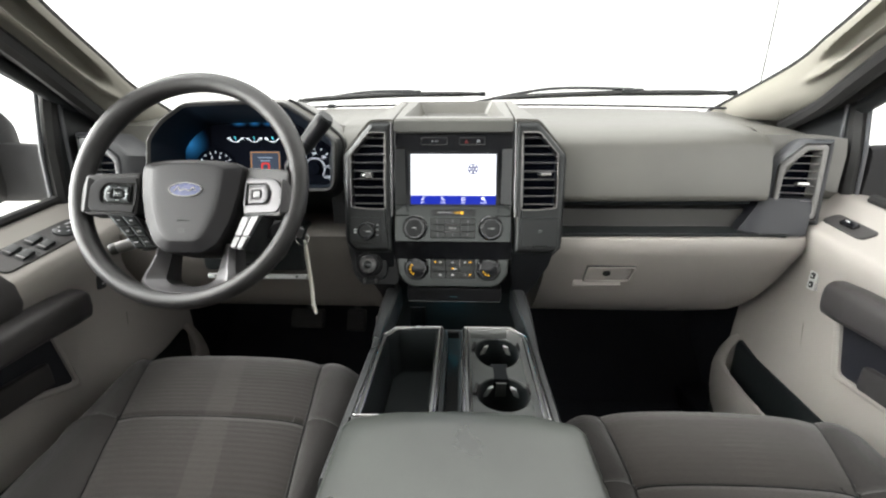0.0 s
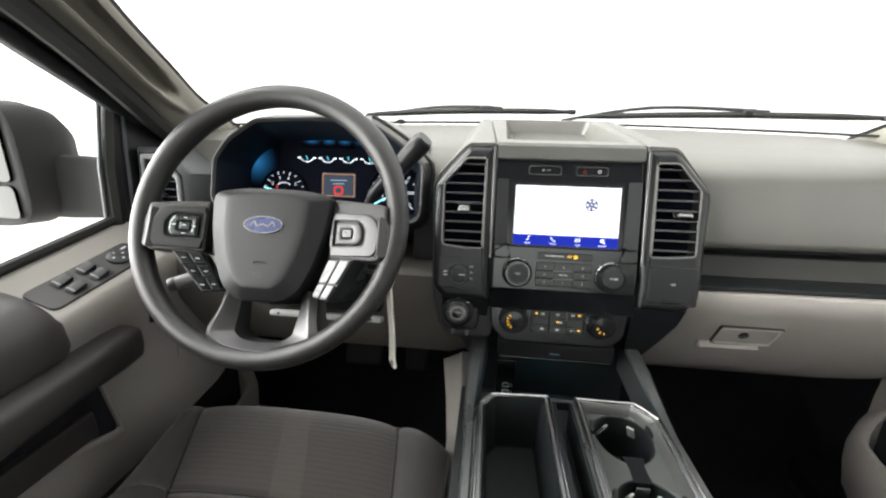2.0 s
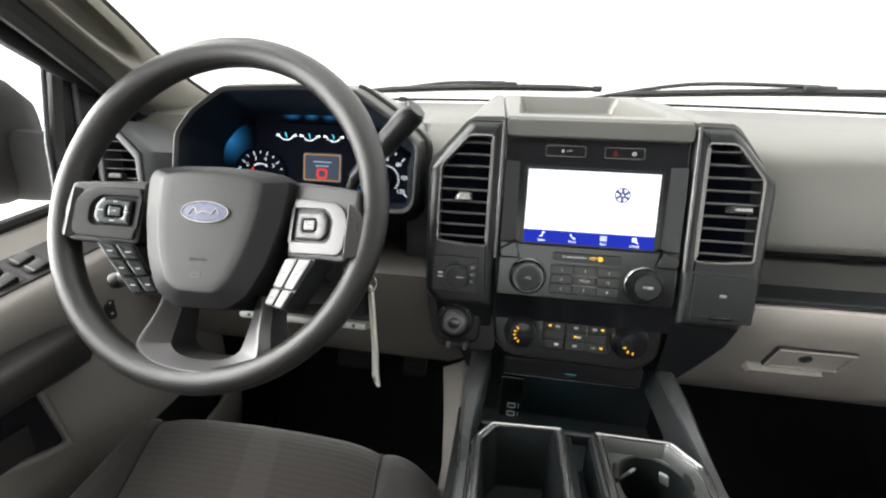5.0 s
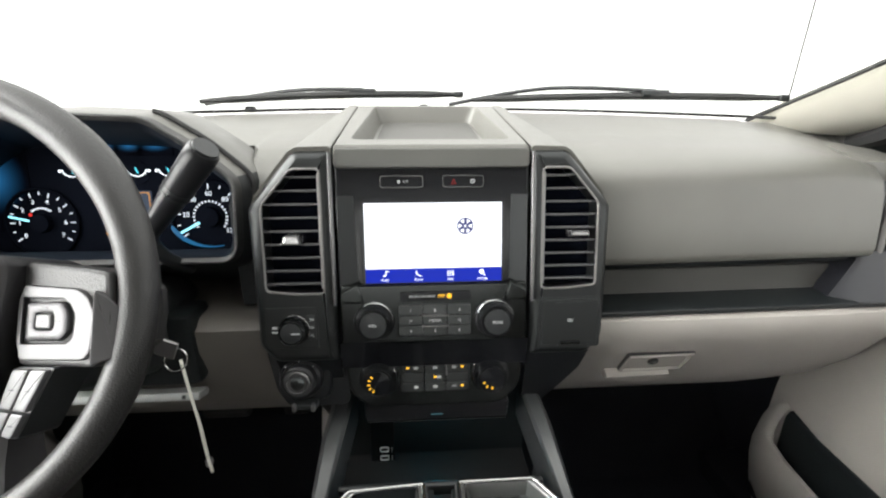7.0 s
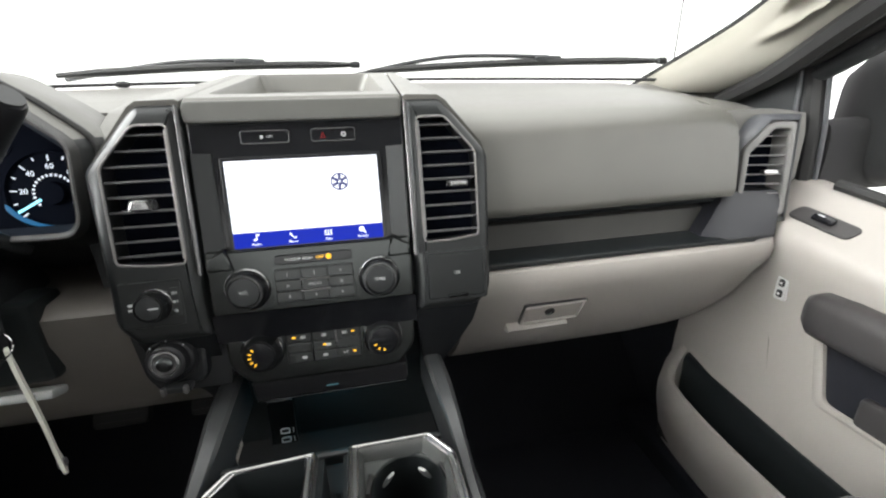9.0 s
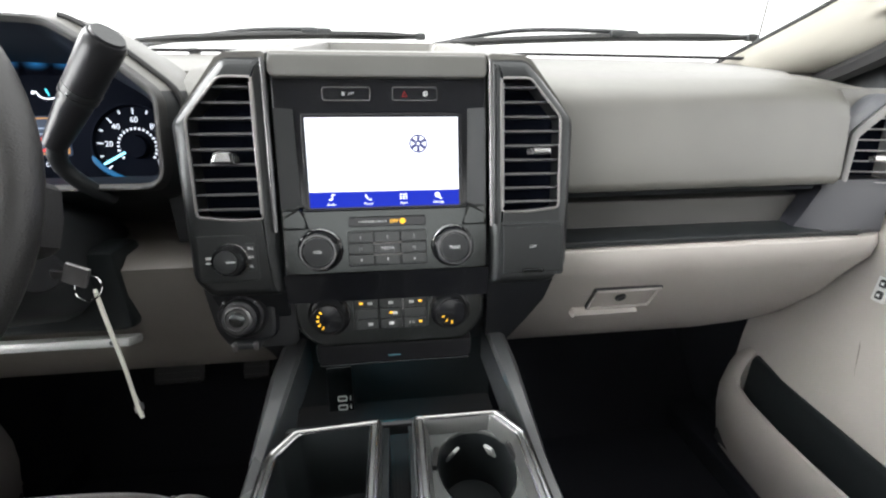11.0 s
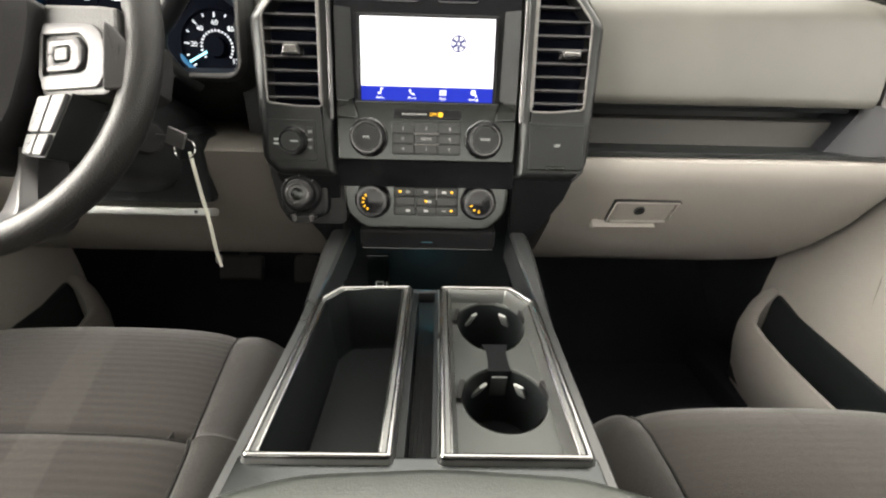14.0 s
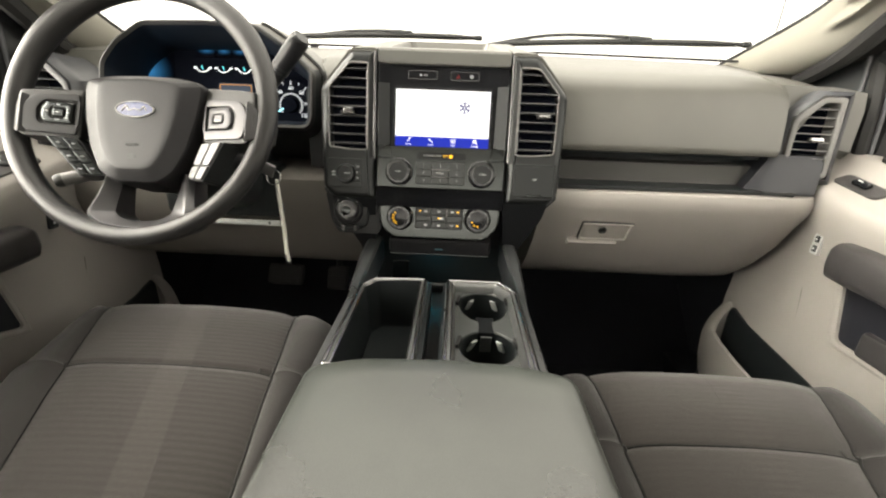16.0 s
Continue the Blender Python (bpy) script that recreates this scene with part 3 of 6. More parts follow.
def end_vent(s, o, yaw, pv_name, lab, frame_mat, slat_mat):
    pl = Plane(o, Matrix.Rotation(radians(yaw), 3, "Z") @ V((1, 0, 0)), (0, 0.16, 1))
    out = [(-0.046, -0.080), (0.036, -0.080), (0.045, 0.073), (0.006, 0.073), (-0.038, 0.030)]
    inn = [(-0.034, -0.068), (0.027, -0.068), (0.034, 0.061), (0.010, 0.061), (-0.027, 0.022)]
    if s < 0:
        out = [(-u, v) for u, v in out][::-1]
        inn = [(-u, v) for u, v in inn][::-1]
    ob = part(pv_name, ringplate(pl, rounded(out, 0.008, 3), rounded(inn, 0.004, 3), -0.05, 0.0, 0.004), frame_mat, dash, lab)
    body = inset(out, -0.014)
    wide = [(u * 1.08 - (0.038 * s if u * s < 0 else 0.0), v * 1.05 - ((0.035 if u * s < 0 else 0.014) if v < 0 else 0.0)) for u, v in body]
    part("pod", loft([[pl(u, v, -0.004) for u, v in inset(out, -0.002)], [pl(u, v, -0.010) for u, v in inset(out, -0.010)], [pl(u, v, -0.022) for u, v in body], [pl(u, v, -0.085) for u, v in wide], [pl(u * 1.1, v * 1.08, -0.16) for u, v in wide]], caps=False), PODGREY, ob, "dark grey vent pod")
    part("vent_back", plate(pl, rounded(inn, 0.004, 3), -0.046, -0.04), DIALBLACK, ob)
    for i in range(8):
        v = -0.058 + i * 0.0155
        lo, hi = -0.034, 0.029 + 0.0055 * (v + 0.068) / 0.13
        if v > 0.022:
            lo = -0.027 + (v - 0.022) * 0.95
        if s < 0:
            lo, hi = -hi, -lo
        part("slat", box(pl((lo + hi) / 2, v, -0.009), (hi - lo, 0.0022, 0.008), rot=pl.rot() @ Matrix.Rotation(radians(4), 3, "X"), bevel=0.0008, seg=1), slat_mat, ob)
    # driver-side tab is darkened so that no window glint shows on it
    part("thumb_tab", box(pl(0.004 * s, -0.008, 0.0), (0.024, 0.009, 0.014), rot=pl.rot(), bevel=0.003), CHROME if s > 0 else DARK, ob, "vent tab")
    return ob


foot_lo, foot_hi = [(0.611, 0.880), (0.645, 0.853), (0.742, 0.862), (0.757, 0.95), (0.625, 0.95)], [(0.650, 0.890), (0.668, 0.886), (0.752, 0.876), (0.760, 0.95), (0.650, 0.95)]
part("pod_foot", loft([[(x, y, 0.6275) for x, y in foot_lo], [(x, y, 0.634) for x, y in foot_lo], [(x, y, 0.690) for x, y in foot_hi], [(x + 0.004, y + 0.008, 0.702) for x, y in foot_hi]]), PODFOOT, dash, "dark grey foot of the vent pod")
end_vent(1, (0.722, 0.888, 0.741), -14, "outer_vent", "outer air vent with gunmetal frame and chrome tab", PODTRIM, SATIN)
# driver side: darker frame and slat colours stand for the shade there
end_vent(-1, (-0.775, 0.875, 0.757), 3, "outer_vent", "outer air vent behind the steering wheel, coloured as if shaded", PODGREY, DARK)

# raised centre of the dash top, with an open tray
T = Plane((0, 0.862, 0.866), (1, 0, 0), (0, 0.99, 0.128))
outer = [(-0.122, 0.0), (0.122, 0.0), (0.135, 0.36), (-0.135, 0.36)]
inner = [(-0.104, 0.036), (0.104, 0.036), (0.099, 0.345), (-0.099, 0.345)]
well = [(-0.092, 0.060), (0.092, 0.060), (0.089, 0.335), (-0.089, 0.335)]
r_o, r_i, r_w = rounded(outer, 0.003, 4), rounded(inner, 0.014, 4), rounded(well, 0.018, 4)
rings = [[T(u, v, -0.06) for u, v in r_o], [T(u, v, -0.003) for u, v in r_o], [T(u, v, 0) for u, v in inset(r_o, 0.003)], [T(u, v, 0) for u, v in inset(r_i, -0.002)], [T(u, v, -0.002) for u, v in r_i], [T(u, v, -0.030) for u, v in r_w]]
part("top_tray", loft(rings), DASH, dash, "open tray on top of the dash centre")
for s in (-1, 1):
    rings = []
    for v, k in ((-0.004, 0.0), (0.002, 0.02), (0.12, 0.35), (0.25, 0.7), (0.37, 1.0)):
        e = 0.124 + 0.012 * v / 0.36
        sec = [(e, -0.002), (e + 0.003, 0.0), (0.166 - 0.012 * k, -0.001), (0.176 - 0.014 * k, -0.007), (0.226 - 0.040 * k, -0.062 + 0.030 * k), (0.232 - 0.040 * k, -0.075 + 0.03 * k)]
        sec += [(0.230 - 0.040 * k, -0.080 + 0.03 * k), (0.220 - 0.040 * k, -0.066 + 0.03 * k), (0.170 - 0.014 * k, -0.013), (e, -0.010)]
        rings.append([T(s * u, v, d) for u, d in sec])
    part("ridge", loft(rings), DASH, dash, "sloping shoulder beside the dash tray")
part("tray_mat", plate(T, rounded(inset(well, 0.006), 0.014, 3), -0.034, -0.0285, 0.001), TRAYGREY, dash, "grey rubber tray mat")

frit = [(x, base_y(x) + 0.016, base_z(x) + 0.001) for x in np.linspace(-0.80, 0.76, 27)]
part("windscreen_edge", tube(frit, 0.0032, seg=8), RUBBER, dash, "black edge strip where dash and windscreen meet")

# ---- instrument cluster ----
cluster = thing("instrument_cluster", (-0.45, 0.95, 0.70), "hooded instrument cluster with two lit round gauges and an info screen", "instrument cluster")
hood = [(-0.640, 0.700), (-0.258, 0.700), (-0.246, 0.715), (-0.246, 0.825), (-0.30, 0.862), (-0.355, 0.896), (-0.45, 0.900), (-0.572, 0.896), (-0.625, 0.862), (-0.655, 0.825), (-0.660, 0.74)]
H = Plane((0, 0.855, 0.72), (1, 0, 0), (0, 0.19, 1))
hz = lambda p: [(u, (v - 0.72) / 0.982) for u, v in p]
face_r = rounded(inset(hz(hood), 0.026), 0.012, 3)
hood = [(-0.640, 0.722), (-0.266, 0.722), (-0.255, 0.735), (-0.252, 0.822), (-0.30, 0.862), (-0.355, 0.896), (-0.45, 0.900), (-0.572, 0.896), (-0.625, 0.862), (-0.655, 0.825), (-0.660, 0.75)]
hood_r = rounded(hz(hood), 0.012, 3)
rings = [[H(u, v, -0.014) for u, v in inset(hood_r, -0.0065)], [H(u, v, -0.003) for u, v in inset(hood_r, -0.005)], [H(u, v, 0.001) for u, v in inset(hood_r, -0.003)], [H(u, v, 0.001) for u, v in inset(hood_r, -0.001)], [H(u, v, -0.004) for u, v in inset(hood_r, 0.004)]]
HOODLIP = surface("charcoal hood lip", (0.026, 0.026, 0.025), 0.42, grain=1300, bump=0.2)
part("hood", loft(rings, caps=False), HOODLIP, cluster, "charcoal cluster hood lip")
flank = [[H(u, v - f, d) for u, v in inset(hood_r, -k)] for d, k, f in ((-0.012, 0.0062, 0.0), (-0.018, 0.009, 0.0), (-0.05, 0.020, 0.0), (-0.11, 0.032, 0.004), (-0.22, 0.036, 0.045))]
part("hood_top", loft([r_[14:43] for r_ in flank], closed=False), DASH, cluster)
part("hood_foot", loft([r_[42:] + r_[:15] for r_ in flank], closed=False), DARK, cluster)
crease = [H(u, v, -0.030) for u, v in inset(hood_r, -0.0155)][10:23]
part("crease", tube(crease, 0.0035, seg=6), RUBBER, cluster, "dark groove beside the hood")
part("tunnel", loft([[H(u, v, -0.003) for u, v in inset(hood_r, 0.004)], [H(u, v, -0.02) for u, v in inset(hood_r, 0.012)], [H(u, v, -0.085) for u, v in face_r]], caps=False), TUNNEL, cluster, "blue-black lining of the hood")
part("dial_face", plate(H, inset(face_r, -0.004), -0.092, -0.085), DIALBLACK, cluster, "black dial face")

H = Plane(H(-0.006, 0.006, 0.0), H.u, H.v)


def fz(z):
    return (z - 0.72) / 0.982 + 0.004


def gauge(cx, cz, r, a0, a1, big, labels, needle_at, lab):
    """A round dial: ring, ticks, numerals, needle."""
    cv = fz(cz)
    ring_bm = lathe(H, cx, cv, [(r * 1.12, -0.086), (r * 1.12, -0.0815), (r * 1.06, -0.0805), (r * 1.03, -0.0845), (0, -0.0845)], 36)
    g = part("gauge", ring_bm, DIALBLACK, cluster, lab)
    bm = bmesh.new()
    for i in range(big * 4 + 1):
        a = radians(a0 + (a1 - a0) * i / (big * 4))
        ln = 0.15 if i % 4 == 0 else (0.09 if i % 2 == 0 else 0)
        if not ln:
            continue
        rm = r * (0.98 - ln / 2)
        box(H(cx + rm * math.cos(a), cv + rm * math.sin(a), -0.0838), (r * ln, r * 0.032, 0.0006), rot=H.rot() @ Matrix.Rotation(a, 3, "Z"), bm=bm)
    part("tick_marks", bm, DIALWHITE, g)
    for i, s in enumerate(labels):
        a = radians(a0 + (a1 - a0) * i / (len(labels) - 1))
        if s:
            words(s, r * 0.20, H.matrix(cx + r * 0.69 * math.cos(a), cv + r * 0.69 * math.sin(a), -0.0838), DIALWHITE, g, name="numeral")
    bm = bmesh.new()
    many = 21 if big == 6 else 9
    for i in range(many):
        a = radians(a0 + (a1 - a0) * i / (many - 1)) if big == 6 else radians(125 - 70 * i / (many - 1))
        box(H(cx + r * 0.47 * math.cos(a), cv + r * 0.47 * math.sin(a), -0.0838), (r * 0.06, r * 0.05, 0.0005), rot=H.rot() @ Matrix.Rotation(a, 3, "Z"), bm=bm)
    part("inner_scale", bm, DIALWHITE, g)
    a = radians(needle_at)
    part("needle", box(H(cx + r * 0.62 * math.cos(a), cv + r * 0.62 * math.sin(a), -0.079), (r * 0.62, r * 0.055, 0.001), rot=H.rot() @ Matrix.Rotation(a, 3, "Z")), NEEDLE, g, "lit blue-white needle")
    part("needle_hub", lathe(H, cx, cv, [(r * 0.3, -0.0845), (r * 0.28, -0.077), (0, -0.076)], 24), DIALBLACK, g)
    return g


gauge(-0.552, 0.757, 0.0455, 215, -35, 7, ["0", "1", "2", "3", "4", "5", "6", "7"], 166, "engine speed gauge with white marks")
part("tell_tale", lathe(H, -0.5675, fz(0.769), [(0.0026, -0.0842), (0.0024, -0.0836), (0, -0.0836)], 12), RED, cluster, "red warning lamp")
gauge(-0.318, 0.762, 0.050, 215, -35, 6, ["", "20", "40", "60", "80", "100", "120"], 208, "speed gauge with white numerals")
disp = part("info_display", plate(H, rounded(rect(-0.470, fz(0.752), -0.398, fz(0.801)), 0.003, 2), -0.086, -0.0835, 0.0005), INFO, cluster, "small lit information screen")
part("screen_outline", ringplate(H, rounded(rect(-0.468, fz(0.754), -0.400, fz(0.799)), 0.003, 2), rounded(rect(-0.4665, fz(0.7555), -0.4015, fz(0.7975)), 0.003, 2), -0.0836, -0.083), ORANGE, disp, "thin orange outline")
for k, (w, z) in enumerate(((0.034, 0.786), (0.024, 0.779))):
    part("text_bar", box(H(-0.434, fz(z), -0.0832), (w, 0.0020, 0.0004), rot=H.rot()), INFOTEXT, disp)
part("open_door_symbol", ringplate(H, rounded(rect(-0.444, fz(0.757), -0.424, fz(0.775)), 0.006, 3), rounded(rect(-0.4405, fz(0.7605), -0.4275, fz(0.7715)), 0.004, 3), -0.0834, -0.0828), RED, disp, "red tell-tale symbol")
for i in range(4):
    cx = -0.502 + i * 0.044
    g = part("mini_gauge", lathe(H, cx, fz(0.826), [(0.017, -0.0855), (0.017, -0.0838), (0, -0.0836)], 20), DIALBLACK, cluster, "small round gauge with lit scale")
    bm = bmesh.new()
    for k in range(9):
        a = radians(200 + 140 * k / 8)
        box(H(cx + 0.014 * math.cos(a), fz(0.833) + 0.012 * math.sin(a), -0.0833), (0.003, 0.0013, 0.0005), rot=H.rot() @ Matrix.Rotation(a + 1.57, 3, "Z"), bm=bm)
    for e in (-0.017, 0.017):
        box(H(cx + e, fz(0.829), -0.0833), (0.0028, 0.0032, 0.0005), rot=H.rot(), bm=bm)
    part("scale", bm, DIALLIT, g)
    part("needle", box(H(cx, fz(0.829), -0.0828), (0.0014, 0.009, 0.0005), rot=H.rot() @ Matrix.Rotation(radians(20), 3, "Z")), CYAN, g)
for i, w in enumerate("PRNDSM"):
    words(w, 0.0075, H.matrix(-0.465 + i * 0.012, fz(0.741), -0.084), ORANGE if i == 0 else DIALWHITE, cluster, name="gear_letter")
for cx, w in ((-0.492, 0.036), (-0.456, 0.030), (-0.422, 0.030), (-0.386, 0.038)):
    part("backlight_bar", box(H(cx, fz(0.862), -0.0845), (w * 1.3, 0.026, 0.001), rot=H.rot(), bevel=0.0003), DIALBLUE, cluster, "dim blue backlight patch")
part("backlight_patch", plate(H, rounded(rect(-0.662, fz(0.745), -0.562, fz(0.888)), 0.02, 3), -0.0848, -0.0840), DIALBLUE, cluster, "soft blue backlight patch beside the gauge")

arc = [H(-0.315 + 0.060 * math.cos(a), fz(0.765) + 0.046 * math.sin(a), -0.0795) for a in np.linspace(radians(198), radians(285), 16)]
part("backlight_arc", tube(arc, [0.0008] + [0.0032] * 6 + [0.0028, 0.0024, 0.0020, 0.0017, 0.0014, 0.0011, 0.0009, 0.0007] + [0.0006], seg=6, flat=0.2, up=tuple(H.n)), glow("blue gauge edge light", (0.02, 0.22, 0.50), 0.55), cluster, "bright blue edge light under the speed gauge")

# ---- centre stack ----
stack = thing("center_stack", (0, 0.86, 0.47), "black and graphite centre stack with vents, touchscreen, radio and climate controls", "center stack")
S = Plane((0, 0.80, 0.61), (1, 0, 0), (0, 0.208, 0.978))
sv = lambda z: (z - 0.61) / 0.978
shell = [(-0.222, sv(0.612)), (-0.20, sv(0.590)), (0.20, sv(0.590)), (0.222, sv(0.612)), (0.228, sv(0.795)), (0.165, sv(0.8635)), (-0.165, sv(0.8635)), (-0.228, sv(0.795))]
rings = [[S(u * 1.02, v, -0.17) for u, v in shell], [S(u * 1.02, v, -0.03) for u, v in shell], [S(u, v, -0.0305) for u, v in shell]]
part("housing", loft(rings), DARK, stack)
# lower throat behind the climate panel
thr = [(0.60, 0.205, 0.84), (0.56, 0.185, 0.85), (0.50, 0.165, 0.87), (0.47, 0.155, 0.885), (0.35, 0.15, 0.90)]
part("throat", loft([[(-w, y, z), (-w + 0.012, y - 0.012, z), (w - 0.012, y - 0.012, z), (w, y, z), (w, 1.05, z), (-w, 1.05, z)] for z, w, y in thr]), CHEEK, stack)


for s in (-1, 1):
    rings = [[(s * a, y, z), (s * b, y, z), (s * b, 0.92, z), (s * a, 0.92, z)] for z, a, b, y in ((0.602, 0.122, 0.206, 0.806), (0.57, 0.124, 0.200, 0.815), (0.53, 0.128, 0.184, 0.832), (0.49, 0.132, 0.166, 0.850), (0.46, 0.135, 0.158, 0.862))]
    part("cheek", loft(rings), CHEEK, stack)


VENTFRAME = surface("dark satin vent frame", (0.025, 0.027, 0.0275), 0.32, metal=0.5, grain=900, bump=0.06, rough_vary=0.03, vary=0.06)
SLAT = surface("grey vent slat plastic", (0.085, 0.085, 0.087), 0.32, metal=0.3, bump=0.04)


def vent_pod(s):
    out = [(0.1225, sv(0.600)), (0.203, sv(0.600)), (0.2235, sv(0.622)), (0.2285, sv(0.795)), (0.170, sv(0.863)), (0.1225, sv(0.863))]
    inn = [(0.137, sv(0.689)), (0.17, sv(0.689)), (0.2085, sv(0.693)), (0.2095, sv(0.797)), (0.172, sv(0.840)), (0.137, sv(0.840))]
    back = [(0.137, sv(0.689)), (0.2085, sv(0.693)), (0.2095, sv(0.797)), (0.172, sv(0.840)), (0.137, sv(0.840))]
    if s < 0:
        out, inn, back = ([(-u, v) for u, v in p][::-1] for p in (out, inn, back))
    o, i = rounded(out, 0.008, 3), rounded(inn, 0.006, 3)
    rings = [[S(u, v, -0.03) for u, v in o], [S(u, v, -0.013) for u, v in o], [S(u, v, -0.006) for u, v in inset(o, 0.0022)], [S(u, v, -0.0015) for u, v in inset(o, 0.007)], [S(u, v, 0.001) for u, v in inset(o, 0.0125)], [S(u, v, 0.001) for u, v in i], [S(u, v, -0.03) for u, v in i], [S(u, v, -0.03) for u, v in o]]
    bm = loft(rings, caps=False)
    bmesh.ops.remove_doubles(bm, verts=bm.verts, dist=1e-6)
    ob = part("air_vent", bm, VENTFRAME, stack, "tall air vent with rounded graphite surround and chrome tab")
    # pale tube that stands for the highlight along the opening's edge
    part("opening_glint", tube([S(u, v, 0.001) for u, v in inset(i, 0.0004)], 0.0016, seg=6, loop=True), PALETRIM, ob, "thin pale line for the glint round the opening")
    part("side_strip", box(S(s * 0.1392, sv(0.765), -0.003), (0.0026, 0.142, 0.010), rot=S.rot(), bevel=0.0008), SATIN, ob, "bright strip along the slats")
    part("vent_back", plate(S, back, -0.031, -0.0285), DIALBLACK, ob)
    for k in range(9):
        z = 0.701 + k * 0.0162
        lo, hi = 0.138, 0.209
        if z > 0.797:
            hi = 0.2095 - (z - 0.797) * 0.87
        lo, hi = (lo, hi) if s > 0 else (-hi, -lo)
        sl = part("slat", box(S((lo + hi) / 2, sv(z), -0.0095), (hi - lo, 0.0026, 0.008), rot=S.rot() @ Matrix.Rotation(radians(-4), 3, "X"), bevel=0.0006, seg=1), DEEP, ob)
        part("slat_edge", box(S((lo + hi) / 2, sv(z), -0.0052), (hi - lo, 0.0027, 0.0012), rot=S.rot(), bevel=0.0004, seg=1), SLAT, sl, "paler front edge of the slat")
    tu = -0.173 if s < 0 else 0.184
    if s < 0:
        tp = [(tu - 0.013, sv(0.7495)), (tu + 0.013, sv(0.7495)), (tu + 0.0095, sv(0.7625)), (tu - 0.008, sv(0.7625))]
    else:
        tp = [(tu - 0.012, sv(0.7545)), (tu + 0.012, sv(0.7545)), (tu + 0.012, sv(0.7625)), (tu - 0.012, sv(0.7625))]
    tab = part("thumb_tab", plate(S, rounded(tp, 0.0025, 2), -0.012, 0.009, 0.0025), TRIM, ob, "bright edged vent tab")
    part("tab_face", plate(S, rounded(inset(tp, 0.0022), 0.0015, 2), 0.0, 0.0098, 0.0006), CHROME, ob, "chrome face of the vent tab")
    edge = [S(s * 0.1245, sv(0.675), 0.004), S(s * 0.1245, sv(0.858), 0.004)]
    part("edge_strip", tube(edge, 0.0024, seg=10, flat=0.8), TRIM, ob, "gunmetal edge strip")
    return ob


vent_pod(-1)
vent_pod(1)

CAP = surface("charcoal cap plastic", (0.07, 0.07, 0.064), 0.45, grain=1300, bump=0.2)
# touchscreen unit
top = part("screen_surround", plate(S, rounded(rect(-0.121, sv(0.696), 0.121, sv(0.863)), 0.003, 2), -0.02, -0.008, 0.002), GLOSSBLACK, stack, "gloss black screen surround")
part("upper_cap", plate(S, rounded(rect(-0.121, sv(0.840), 0.121, sv(0.8635)), 0.007, 3), -0.02, 0.0, 0.0022), CAP, stack, "charcoal cap over the screen")
for s in (-1, 1):
    cheek = [(0.097, sv(0.703)), (0.118, sv(0.694)), (0.118, sv(0.808)), (0.099, sv(0.808))]
    cheek = cheek if s > 0 else [(-u, v) for u, v in cheek][::-1]
    rings = [[S(u, v, -0.012) for u, v in cheek], [S(u, v, -0.007 if abs(u) < 0.11 else 0.000) for u, v in cheek]]
    part("screen_cheek", loft(rings), DARK, stack)
    lugp = [(0.089, sv(0.676)), (0.118, sv(0.676)), (0.118, sv(0.690)), (0.096, sv(0.702))]
    lugp = lugp if s > 0 else [(-u, v) for u, v in lugp][::-1]
    part("screen_bracket", plate(S, lugp, -0.012, 0.004, 0.002), PANEL, stack)
touch = part("touchscreen", plate(S, rounded(rect(-0.091, sv(0.697), 0.091, sv(0.8025)), 0.003, 2), -0.008, -0.0045, 0.001), GLOSSBLACK, stack, "lit touchscreen, white with a blue bar of icons")
part("white_page", plate(S, rect(-0.0865, sv(0.7175), 0.0865, sv(0.7985)), -0.006, -0.0042), SCREEN_WHITE, touch, "bright white page")
part("blue_bar", plate(S, rect(-0.0865, sv(0.700), 0.0865, sv(0.7173)), -0.006, -0.0042), SCREEN_BLUE, touch, "blue icon bar")
wheel_uv = (0.040, sv(0.7695))
bm = ringplate(S, [(wheel_uv[0] + 0.0105 * math.cos(a), wheel_uv[1] + 0.0105 * math.sin(a)) for a in np.linspace(0, 2 * math.pi, 24, endpoint=False)], [(wheel_uv[0] + 0.0088 * math.cos(a), wheel_uv[1] + 0.0088 * math.sin(a)) for a in np.linspace(0, 2 * math.pi, 24, endpoint=False)], -0.0042, -0.0038)
for k in range(6):
    a = k * math.pi / 3 + 0.5
    box(S(wheel_uv[0] + 0.0052 * math.cos(a), wheel_uv[1] + 0.0052 * math.sin(a), -0.004), (0.0075, 0.0034, 0.0004), rot=S.rot() @ Matrix.Rotation(a, 3, "Z"), bm=bm)
part("wheel_icon", bm, SCREEN_DARK, touch, "dark round wheel icon")
